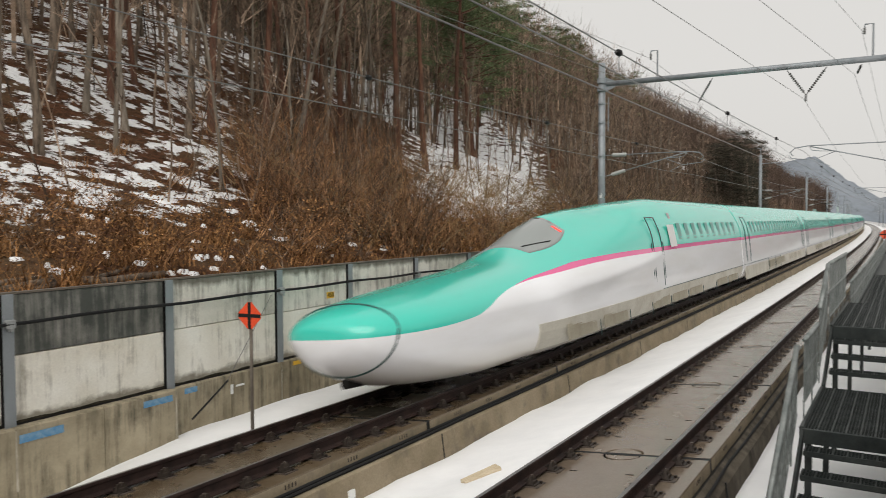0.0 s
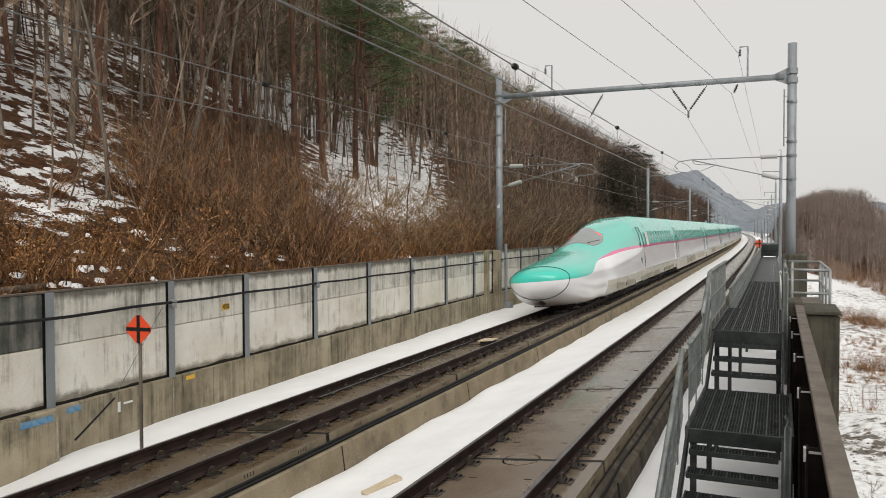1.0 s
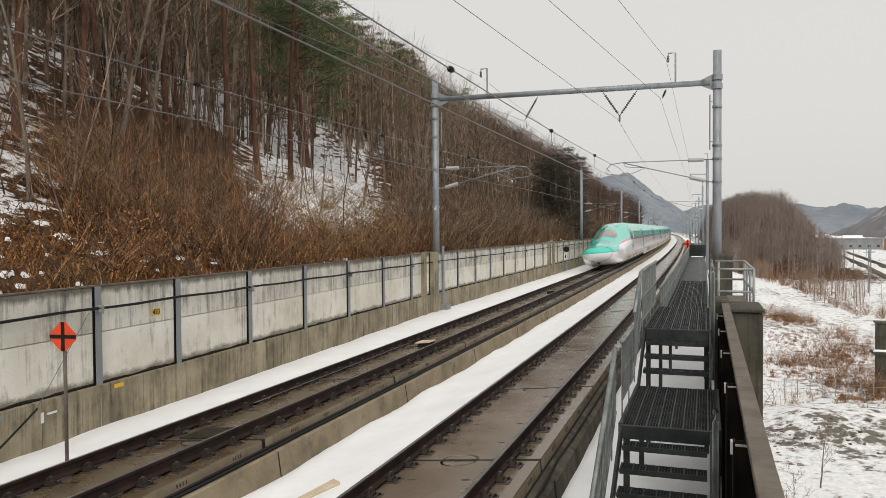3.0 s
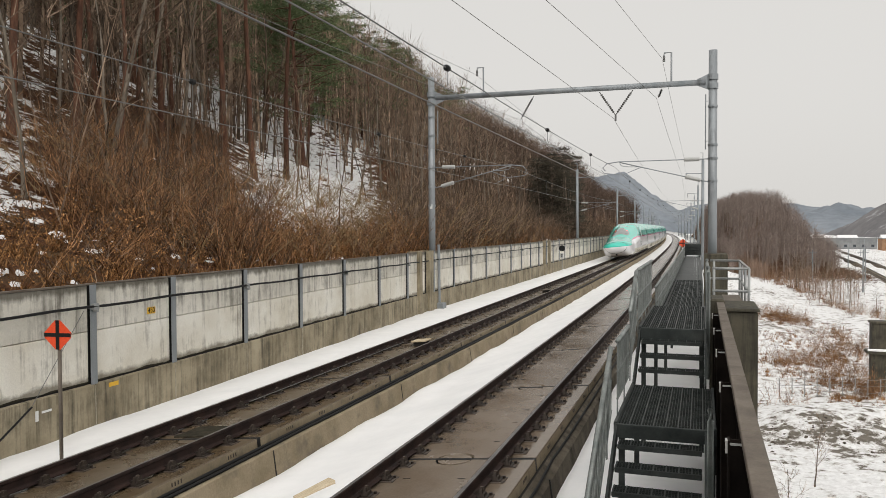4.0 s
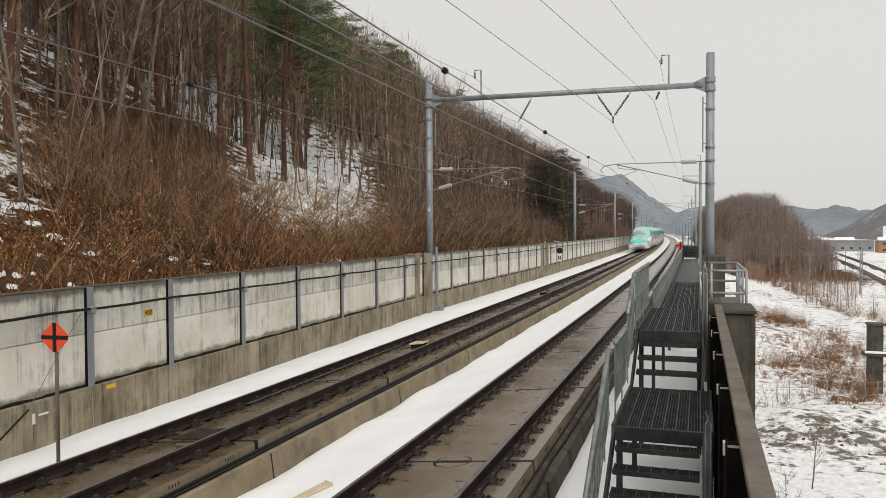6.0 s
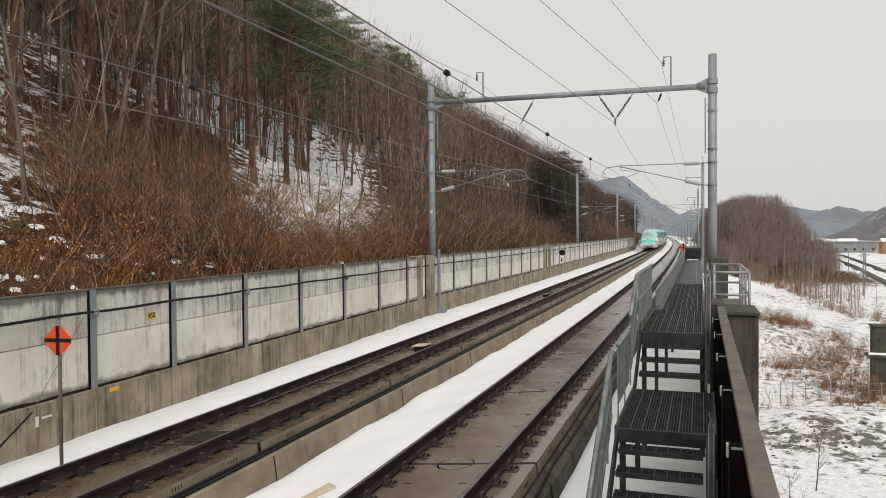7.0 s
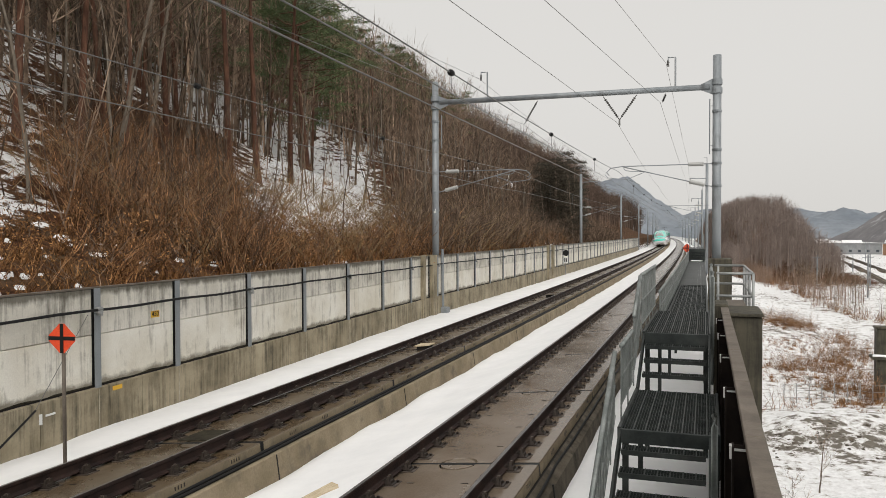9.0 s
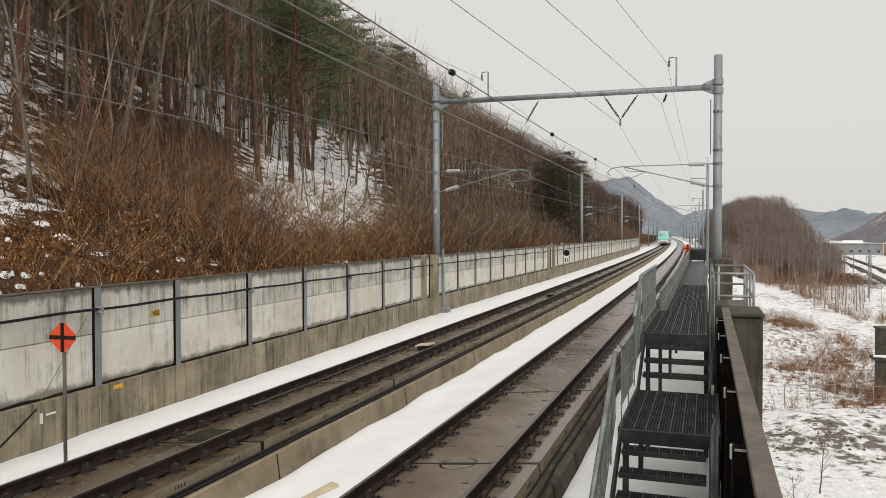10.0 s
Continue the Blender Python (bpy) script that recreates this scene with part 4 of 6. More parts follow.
def railing(walkway, u, pts, height_, gap=0.13, toe=True):
    """Handrail pipe, lower rail and flat pickets over a line of (s, z) deck points."""
    top = [P(u, s, z + height_) for s, z in pts]
    part("handrail", Shape().tube(top, 0.03, 10).mesh("handrail", RAILING, smooth=True), walkway)
    part("lower_rail", Shape().tube([P(u, s, z + 0.12) for s, z in pts], 0.016, 6).mesh("lower_rail", RAILING), walkway)
    part("middle_rail", Shape().tube([P(u, s, z + height_ * 0.55) for s, z in pts], 0.016, 6).mesh("middle_rail", RAILING), walkway)
    for (a, za), (b, zb) in zip(pts, pts[1:]):
        n = max(1, round((b - a) / gap))
        for i in range(n + 1):
            if i == n and (b, zb) != pts[-1]:
                continue
            s, z = a + (b - a) * i / n, za + (zb - za) * i / n
            heavy = i % 7 == 0
            x, y, _ = P(u, s, 0)
            w = 0.03 if heavy else 0.02
            part("post" if heavy else "picket", Shape().box(x - 0.006, x + 0.006, y - w, y + w, z - (0.12 if heavy else -0.1), z + height_ - 0.01).mesh("picket", RAILING), walkway)


def build_steps():
    w = thing("steel_stairway", "galvanised steel stairway and grating walkway with picket railings", "stairway")
    L, Rr = -0.95, 0.03
    # lower flight, rising away from the viewer
    rise, going = 0.175, 0.30
    tread = grating_mesh(Rr - L - 0.06, 0.26, 7).box(0, Rr - L - 0.06, -0.006, 0.012, -0.05, 0.006).mesh("tread", GRATE, GRATE_BAR)
    for i in range(1, 8):
        z, s = 0.8 - rise * i, 9.12 - going * i
        part("tread", tread, w, at=pose(L + 0.03, s, z))
    for x in (L - 0.035, Rr):
        sh = Shape()
        s0, z0, s1, z1 = 9.15, 0.8, 6.75, 0.8 - 8 * rise
        sh.add([(x, s0, z0 + 0.02), (x, s1, z1 + 0.02), (x, s1, z1 - 0.2), (x, s0, z0 - 0.2), (x + 0.03, s0, z0 + 0.02), (x + 0.03, s1, z1 + 0.02), (x + 0.03, s1, z1 - 0.2), (x + 0.03, s0, z0 - 0.2)],
               [(0, 1, 2, 3), (7, 6, 5, 4), (0, 4, 5, 1), (1, 5, 6, 2), (2, 6, 7, 3), (3, 7, 4, 0)])
        part("stringer", sh.mesh("stringer", GRATE), w)
    # landing
    deck(w, L, 0.12, 9.12, 11.5, 0.8, 3)
    beam_part("landing_beam", w, L - 0.02, 0.13, 9.09, 9.118, 0.64, 0.806)
    beam_part("landing_beam", w, L - 0.02, 0.13, 11.5, 11.53, 0.64, 0.79)
    beam_part("side_beam", w, L - 0.05, L - 0.004, 9.12, 11.5, 0.62, 0.82)
    beam_part("side_beam", w, 0.124, 0.16, 9.12, 11.5, 0.62, 0.82)
    for s in (9.2, 11.4):
        for x in (L, 0.08):
            beam_part("leg", w, x, x + 0.07, s, s + 0.07, -0.6, 0.62)
    # upper flight
    for i in range(1, 4):
        part("tread", tread, w, at=pose(L + 0.03, 11.5 + 0.3 * i + 0.0, 0.8 + rise * i))
    for x in (L - 0.035, Rr):
        sh = Shape()
        s0, z0, s1, z1 = 11.45, 0.8, 12.75, 1.5
        sh.add([(x, s0, z0 + 0.04), (x, s1, z1 + 0.02), (x, s1, z1 - 0.2), (x, s0, z0 - 0.16), (x + 0.03, s0, z0 + 0.04), (x + 0.03, s1, z1 + 0.02), (x + 0.03, s1, z1 - 0.2), (x + 0.03, s0, z0 - 0.16)],
               [(0, 1, 2, 3), (7, 6, 5, 4), (0, 4, 5, 1), (1, 5, 6, 2), (2, 6, 7, 3), (3, 7, 4, 0)])
        part("stringer", sh.mesh("stringer", GRATE), w)
    # upper platform, then the lower walkway along the line
    deck(w, L, Rr, 12.7, 16.4, 1.5, 3)
    beam_part("platform_beam", w, L, Rr, 12.66, 12.696, 1.30, 1.505)
    beam_part("platform_beam", w, L, Rr, 16.41, 16.45, 1.10, 1.49)
    beam_part("side_beam", w, L - 0.04, L - 0.004, 12.7, 16.4, 1.28, 1.52)
    beam_part("side_beam", w, Rr + 0.004, Rr + 0.04, 12.7, 16.4, 1.28, 1.52)
    for s in (12.75, 16.2):
        for x in (L, Rr - 0.07):
            beam_part("leg", w, x, x + 0.07, s, s + 0.07, -0.6, 1.29)
    deck(w, L + 0.02, Rr, 16.5, 29.98, 1.15, 8)
    deck(w, L + 0.02, Rr, 30.0, 55.4, 1.15, 8)
    sh = Shape()
    for u in (L + 0.06, Rr):
        sh.sweep([(u, 0.98), (u + 0.05, 0.98), (u + 0.05, 1.16), (u, 1.16)], [along(s) for s in stations(16.5, 54, 3)])
    part("side_beam", sh.mesh("side_beam", GRATE), w)
    for s in stations(19, 53, 4):
        x = bend(s)
        beam_part("leg", w, L + 0.1 + x, L + 0.17 + x, s, s + 0.07, -0.6, 0.99)
        beam_part("leg", w, Rr - 0.07 + x, Rr + x, s, s + 0.07, -0.6, 0.99)
    # raised crossing further along
    deck(w, L, Rr + 0.1, 56.0, 62.0, 2.0, 3)
    for i in range(1, 5):
        part("tread", tread, w, at=pose(L + 0.03 + bend(55), 54.0 + 0.36 * i, 1.15 + 0.17 * i))
    for s in (56.0, 61.8):
        for u in (L, Rr):
            x, y, _ = P(u, s, 0)
            beam_part("leg", w, x, x + 0.08, y, y + 0.08, -0.6, 1.97)
            beam_part("post", w, x, x + 0.05, y, y + 0.05, 2.0, 3.0, RAILING)
    # railings
    railing(w, -1.03, [(6.9, -0.5), (9.15, 0.82)], 0.88)
    railing(w, -1.03, [(9.9, 0.8), (11.45, 0.8)], 0.87)
    railing(w, -1.02, [(11.6, 0.95), (12.75, 1.5)], 0.92)
    railing(w, -1.0, [(12.85, 1.5), (16.4, 1.5)], 0.94)
    railing(w, -0.93, [(16.7, 1.15), (30, 1.15)], 0.72, 0.14)
    railing(w, -0.93, [(30, 1.15), (54, 1.15)], 0.72, 0.2)
    part("kick_plate", Shape().sweep([(-0.95, 1.1), (-0.94, 1.1), (-0.94, 1.36), (-0.95, 1.36)], [along(s) for s in stations(16.7, 54, 3)]).mesh("kick_plate", RAILING), w)
    beam_part("riser_panel", w, -1.2, -0.1, 55.5, 55.55, 1.2, 1.98)
    # pipe stanchions on the other side
    for s, z, h in ((12.75, 0.8, 1.62), (16.3, 1.5, 0.9), (8.3, -0.35, 1.45)):
        part("stanchion", Shape().tube([(0.085, s, z - 0.1), (0.085, s, z + h), (0.085, s + 0.25, z + h + 0.06)], 0.034, 10).mesh("stanchion", RAILING, smooth=True), w)
    part("handrail", Shape().tube([(0.085, 12.75, 2.42), (0.085, 16.3, 2.42)], 0.028, 8).mesh("handrail", RAILING, smooth=True), w)


build_steps()


# ---- weathering-steel screen, pier and side platform on the valley side ----
def build_screen():
    w = thing("steel_screen", "dark weathering-steel screen with a brown capping", "screen")
    s = 1.5
    k = 0
    while s < 15.4:
        l = min(2.07, 15.5 - s)
        part("cap", Shape().box(0.255, 0.39, s, s + l - 0.015, 1.66, 1.71, 0, 0.006).mesh("cap", CAP), w)
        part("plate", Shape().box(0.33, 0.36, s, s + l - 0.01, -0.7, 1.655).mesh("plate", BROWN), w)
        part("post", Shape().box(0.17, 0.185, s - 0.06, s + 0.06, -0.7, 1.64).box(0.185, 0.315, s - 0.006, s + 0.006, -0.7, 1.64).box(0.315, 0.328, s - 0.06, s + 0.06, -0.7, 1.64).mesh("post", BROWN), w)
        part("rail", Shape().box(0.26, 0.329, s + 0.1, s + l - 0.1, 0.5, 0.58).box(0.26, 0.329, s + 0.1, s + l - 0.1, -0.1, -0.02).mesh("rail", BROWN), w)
        part("tie", Shape().box(0.16, 0.40, s - 0.02, s - 0.008, 1.60, 1.615).box(0.155, 0.17, s - 0.05, s + 0.02, 1.55, 1.64).mesh("tie", INSUL), w, "pale galvanised tie strip")
        s += 2.07
        k += 1


build_screen()


def build_pier():
    p = thing("concrete_pier", "mossy dark concrete pier beside the walkway", "pier")
    part("shaft", Shape().box(0.42, 1.02, 15.7, 17.3, -9, 1.50, 0, 0.03).box(0.45, 1.0, 17.31, 22.4, -9, 1.2, 0, 0.03).mesh("shaft", OLD_CONC), p)
    part("slab", Shape().box(0.38, 1.05, 15.64, 17.35, 1.503, 1.56, 0, 0.02).mesh("slab", OLD_CONC), p)
    part("upstand", Shape().box(0.14, 0.40, 15.3, 16.3, -0.7, 1.76, 0, 0.03).mesh("upstand", OLD_CONC), p)
    q = thing("side_platform_rail", "galvanised pipe guard rail round a small side platform", "guard rail")
    for z in (1.72, 2.22):
        part("rail", Shape().tube([(0.2, 17.9, z), (0.97, 17.9, z), (0.97, 22.3, z), (0.2, 22.3, z)], 0.03, 8).mesh("rail", GALV, smooth=True), q)
    for x, y in ((0.24, 17.9), (0.97, 17.9), (0.97, 19.4), (0.97, 20.9), (0.97, 22.3), (0.3, 22.3)):
        part("post", Shape().tube([(x, y, 1.2), (x, y, 2.22)], 0.03, 8).mesh("post", GALV, smooth=True), q)
    part("plank", Shape().box(0.5, 0.95, 18.6, 22.0, 1.21, 1.30, 0, 0.01).mesh("plank", CAP), q, "weathered brown plank")


build_pier()
retain = Shape().sweep([(0.40, -0.72), (0.49, -0.72), (0.62, -9.5), (0.40, -9.5)], [along(s) for s in steps_to(500)])
thing("retaining_wall", "tall concrete retaining wall below the line", "wall", kind="structure", data=retain.mesh("retaining_wall", OLD_CONC))


# ---- signs and small trackside things ----
def build_cross_sign(u, s, z, size, base, label):
    g = thing("track_sign", label, "sign", "cross signs")
    x, y, _ = P(u, s, 0)
    part("pole", Shape().tube([(0, 0.03, base), (0, 0.03, z + size * 0.6)], 0.026, 8).mesh("pole", CAP, smooth=True), g)
    d = size
    ring = [(0.18 * d, d), (d, 0.18 * d), (d, -0.18 * d), (0.18 * d, -d), (-0.18 * d, -d), (-d, -0.18 * d), (-d, 0.18 * d), (-0.18 * d, d)]
    plate = Shape().add([(a, -0.006, z + b) for a, b in ring] + [(a, 0.004, z + b) for a, b in ring],
                        [tuple(range(8)), tuple(reversed(range(8, 16)))] + [(i, i + 8, (i + 1) % 8 + 8, (i + 1) % 8) for i in range(8)])
    part("plate", plate.mesh("plate", ORANGE), g, "orange-red plate")
    t = 0.13 * d
    part("cross", Shape().box(-d, d, -0.012, -0.007, z - t, z + t).box(-t, t, -0.013, -0.008, z - d, z + d).mesh("cross", BLACK), g, "black cross")
    g.matrix_basis = pose(x, y, 0, 0, 0, 9 if s < 30 else 0)


build_cross_sign(-8.62, 8.25, 1.66, 0.208, -0.25, "orange diamond sign with a black cross on a grey pole")
build_cross_sign(-1.2, 66.0, 1.85, 0.34, -0.6, "orange sign with a black cross on the far walkway")


def build_signal():
    x, y, _ = P(-10.35, 60.0, 0)
    g = thing("wall_signal", "small black round signal with white boards beside the wall", "signal")
    part("pole", Shape().tube([(x, y, -0.2), (x, y, 1.2)], 0.03, 8).mesh("pole", MAST), g)
    part("disc", Shape().tube([(x, y - 0.06, 1.55), (x, y + 0.06, 1.55)], 0.24, 18).mesh("disc", BLACK), g)
    part("board", Shape().box(x - 0.17, x + 0.17, y - 0.06, y - 0.045, 0.75, 1.2).mesh("board", WHITE_PAINT), g, "white board")
    part("bars", Shape().box(x - 0.11, x - 0.02, y - 0.07, y - 0.062, 0.82, 1.13).box(x + 0.04, x + 0.1, y - 0.07, y - 0.062, 0.82, 1.13).mesh("bars", BLACK), g)


build_signal()


def wall_mark(name, label, u, s, z, w, h, mat, bars=None, text=""):
    g = thing(name, label, "plate" if mat is YELLOW else "marking")
    m = pose(*P(u, s, z), 0, 0, wall_heading(s))
    part("plate", Shape().box(0, 0.008, -w / 2, w / 2, -h / 2, h / 2, 0, 0.002).mesh("plate", mat), g)
    if bars:
        for i in range(bars):
            y = -w / 2 + w * (i + 0.5) / bars
            part("character_bar", Shape().box(0.0085, 0.011, y - w / bars * 0.28, y + w / bars * 0.28, -h * 0.3, h * 0.3).mesh("character_bar", UNDER), g)
    if text:
        font = bpy.data.curves.new("digits", "FONT")
        font.body, font.size, font.extrude, font.align_x, font.align_y = text, h * 1.05, 0.001, "CENTER", "CENTER"
        font.offset = 0.002
        carrier = bpy.data.objects.new("digits", font)
        me = bpy.data.meshes.new_from_object(carrier)
        bpy.data.objects.remove(carrier)
        me.materials.clear()
        me.materials.append(UNDER)
        part("digits", me, g, "black digits", at=pose(0.0105, 0, 0, 90, 0, 90))
    g.matrix_basis = m


wall_mark("distance_plate", "yellow number plate on the barrier wall", wall_u(12.1) - 0.05, 12.1, 1.56, 0.24, 0.13, YELLOW, text="450")
wall_mark("marker_plate", "yellow marker plate on the wall base", wall_u(10.95) + 0.018, 10.95, 0.34, 0.24, 0.075, YELLOW)
wall_mark("paint_mark", "blue sprayed stripe on the wall base", wall_u(7.55) + 0.118, 7.55, 0.31, 0.55, 0.10, BLUE)
wall_mark("paint_mark", "blue sprayed stripe on the wall base", wall_u(8.2) + 0.118, 8.2, 0.36, 0.26, 0.09, BLUE)
wall_mark("paint_mark", "blue sprayed stripe on the wall base", wall_u(5.65) + 0.118, 5.65, 0.28, 0.62, 0.11, BLUE)
wall_mark("stencil_mark", "faded white stencilled marks on the wall base", wall_u(9.2) + 0.018, 9.2, 0.16, 0.06, 0.17, WHITE_PAINT)
wall_mark("stencil_mark", "faded white stencilled marks on the wall base", wall_u(9.4) + 0.018, 9.4, 0.20, 0.2, 0.035, WHITE_PAINT)

thing("timber_plank", "pale sawn timber plank half buried in snow", "plank", at=pose(-4.75, 8.6, -0.245, 0, -12, 62),
      data=Shape().box(-0.28, 0.28, -0.07, 0.07, -0.03, 0.03, 0, 0.006).mesh("timber_plank", TIMBER))


thing("guy_wire", "thin guy wire slanting down the barrier wall", "wire",
      data=Shape().tube([P(wall_u(10.2) + 0.06, 10.2, 1.74), P(wall_u(8.95) + 0.16, 8.95, 0.35)], 0.006, 5).mesh("guy_wire", WIRE))


def track_box(s, label, size=1.0, lid=TIMBER):
    g = thing("track_box", label, "equipment box", "track boxes")
    part("case", Shape().box(-0.24, 0.24, -0.27, 0.27, 0, 0.15, 0, 0.02).mesh("case", UNDER), g)
    part("lid", Shape().box(-0.30, 0.30, -0.33, 0.33, 0.152, 0.20, 0, 0.015).mesh("lid", lid), g)
    x, y, z = canted(-7.53)(0.05, -0.21, s)
    g.matrix_basis = pose(x, y, z, 0, -TILT, 0) @ Matrix.Scale(size, 4)


x, y, z = canted(-7.53)(1.43, -0.62, 7.5)
thing("marker_plate", "small white plate on the side of the trackbed", "plate", at=pose(x, y, z, 0, -TILT, 0),
      data=Shape().box(-0.02, 0.012, -0.055, 0.055, -0.055, 0.055, 0, 0.004).mesh("marker_plate", WHITE_PAINT))

x, y, z = canted(-7.53)(-0.1, -0.205, 10.2)
thing("rubber_mat", "dark rubber mat lying on the slab between the rails", "mat", at=pose(x, y, z, 0, -TILT, 0),
      data=Shape().box(-0.36, 0.36, -0.33, 0.33, -0.006, 0.014, 0, 0.006).mesh("rubber_mat", MOSS))
thing("anchor_cable", "dark anchor cable slanting down the wall base", "cable",
      data=Shape().tube([P(wall_u(8.97) + 0.165, 8.97, 0.37), P(wall_u(8.6) + 0.21, 8.6, 0.18), P(wall_u(8.1) + 0.26, 8.1, -0.08)], 0.017, 6).mesh("anchor_cable", BLACK, smooth=True))

track_box(19.8, "small dark equipment box with a pale lid between the rails", 0.72)
track_box(38.2, "small dark equipment box with a grey-brown lid between the rails", 0.72, CAP)


# ---- woods on the slope ----
rng = random.Random(4)


def branch(sh, start, direction, length, r, n, segs, droop, slot=0, wob=0.12):
    pts, d, p = [Vector(start)], Vector(direction).normalized(), Vector(start)
    for i in range(segs):
        d = (d + Vector((rng.uniform(-wob, wob), rng.uniform(-wob, wob), droop + rng.uniform(-wob, wob) * 0.5))).normalized()
        p = p + d * (length / segs)
        pts.append(p.copy())
    sh.tube(pts, [r * (1 - 0.8 * i / segs) for i in range(segs + 1)], n, slot, cap=False)
    return pts, d


def bare_tree(h, lean, spread, limbs=14, first=0.35, fork=False):
    """Trunk and crown meshes of a leafless tree."""
    trunk, crown = Shape(), Shape()
    r = h * 0.0075 + 0.02
    pts, d = [], Vector((lean, rng.uniform(-0.04, 0.04), 1)).normalized()
    p = Vector((0, 0, -0.4))
    for i in range(10):
        pts.append(p.copy())
        d = (d + Vector((rng.uniform(-0.09, 0.09), rng.uniform(-0.09, 0.09), 0.06))).normalized()
        p = p + d * (h / 9)
    rad = [r * (1.35 if i == 0 else 1 - 0.085 * i) for i in range(10)]
    trunk.tube(pts, rad, 7, cap=False)
    for k in range(limbs):
        t = first + (0.98 - first) * (k + rng.random()) / limbs
        i = min(8, int(t * 9))
        q = pts[i].lerp(pts[i + 1], t * 9 - i)
        az = rng.uniform(0, 6.283)
        length = spread * (1.15 - t) * rng.uniform(0.7, 1.3) + 0.6
        bp, bd = branch(crown, q, (math.cos(az), math.sin(az), rng.uniform(0.5, 1.3)), length, rad[i] * 0.42, 4, 4, 0.06)
        for m in range(4):
            a = bp[rng.randint(1, 4)]
            td = (bd + Vector((rng.uniform(-1, 1), rng.uniform(-1, 1), rng.uniform(-0.2, 0.8)))).normalized()
            tp, _ = branch(crown, a, td, length * rng.uniform(0.3, 0.6), 0.018, 3, 2, 0.03)
            for w in range(2):
                branch(crown, tp[rng.randint(1, 2)], (td + Vector((rng.uniform(-1, 1), rng.uniform(-1, 1), rng.uniform(0, 0.7)))), length * 0.3, 0.011, 3, 1, 0.0)
    return trunk, crown


def pine_tree(h, crown_from, spread, whorls, dense, lean=0.0, needles=22, wide=0.048):
    """Trunk, and the crown of limbs and needle tufts, of a tall pine."""
    trunk, crown = Shape(), Shape()
    r = h * 0.008 + 0.03
    pts, p, d = [], Vector((0, 0, -0.4)), Vector((lean, 0, 1)).normalized()
    for i in range(11):
        pts.append(p.copy())
        d = (d + Vector((rng.uniform(-0.04, 0.04), rng.uniform(-0.04, 0.04), 0.06))).normalized()
        p = p + d * (h / 10)
    rad = [r * (1.3 if i == 0 else 1 - 0.088 * i) for i in range(11)]
    trunk.tube(pts, rad, 8, cap=False)
    for k in range(whorls):
        t = crown_from + (0.97 - crown_from) * (k + 0.5 * rng.random()) / whorls
        i = min(9, int(t * 10))
        q = pts[i].lerp(pts[i + 1], t * 10 - i)
        for b in range(rng.randint(2, 4)):
            az = rng.uniform(0, 6.283)
            length = spread * (1.12 - t) / (1.12 - crown_from) * rng.uniform(0.55, 1.2) + 0.5
            bp, bd = branch(crown, q, (math.cos(az), math.sin(az), rng.uniform(0.0, 0.35)), length, rad[i] * 0.32 + 0.01, 4, 4, 0.03, 1)
            for m in range(dense):
                a = bp[rng.randint(2, 4)] + Vector((rng.uniform(-0.55, 0.55), rng.uniform(-0.55, 0.55), rng.uniform(-0.08, 0.16)))
                for w in range(needles):
                    dd = Vector((rng.gauss(0, 1), rng.gauss(0, 1), rng.gauss(0.3, 0.4))).normalized()
                    o = a + Vector((rng.gauss(0, 0.34), rng.gauss(0, 0.34), rng.gauss(0, 0.055)))
                    side = dd.cross(Vector((rng.random(), rng.random(), rng.random()))).normalized() * wide
                    e = o + dd * rng.uniform(0.18, 0.36)
                    crown.add([o - side, o + side, e], [(0, 1, 2)])
    return trunk, crown


BARE = []
for i in range(9):
    t, c = bare_tree(rng.uniform(11, 17), rng.uniform(-0.12, 0.1), rng.uniform(2.2, 4.0), 15, 0.30 + 0.15 * rng.random())
    BARE.append((t.mesh("trunk", (BARK, BARK, BARK_PALE, BARK, BARK, BARK_RED, BARK, BARK, BARK)[i], smooth=True), c.mesh("crown", TWIG)))
THIN = []
for i in range(4):
    t, c = bare_tree(rng.uniform(6, 9.5), rng.uniform(-0.2, 0.15), rng.uniform(1.2, 2.0), 12, 0.2)
    THIN.append((t.mesh("trunk", (BARK_PALE, BARK)[i % 2], smooth=True), c.mesh("crown", TWIG)))
PINES = []
for h, f, sp, wh, de in ((17, 0.36, 4.8, 11, 5), (15, 0.42, 4.4, 10, 5), (18, 0.55, 3.4, 8, 5), (13, 0.15, 3.0, 13, 4)):
    t, c = pine_tree(h, f, sp, wh, de, rng.uniform(-0.05, 0.1))
    PINES.append((t.mesh("trunk", BARK_RED, smooth=True), c.mesh("crown", NEEDLE, BARK_RED)))
t, c = pine_tree(13, 0.1, 2.6, 15, 4, 0.0, 22, 0.04)
DARK_PINE = (t.mesh("trunk", BARK, smooth=True), c.mesh("crown", NEEDLE_DARK, BARK))
NEAR_PINES = []
for h, f, sp, wh, de in ((17, 0.34, 4.9, 12, 6), (15.5, 0.42, 4.4, 10, 6), (18, 0.55, 3.6, 8, 6), (13, 0.18, 3.2, 13, 5)):
    t, c = pine_tree(h, f, sp, wh, de, rng.uniform(0.02, 0.12), 62, 0.021)
    NEAR_PINES.append((t.mesh("trunk", BARK_RED, smooth=True), c.mesh("crown", NEEDLE, BARK_RED)))


EDGE = ((0, 0.05), (0.10, 0.055), (0.117, 0.066), (0.153, 0.104), (0.178, 0.116), (0.208, 0.132), (0.30, 0.182), (0.365, 0.222), (0.49, 0.315), (0.60, 0.39))


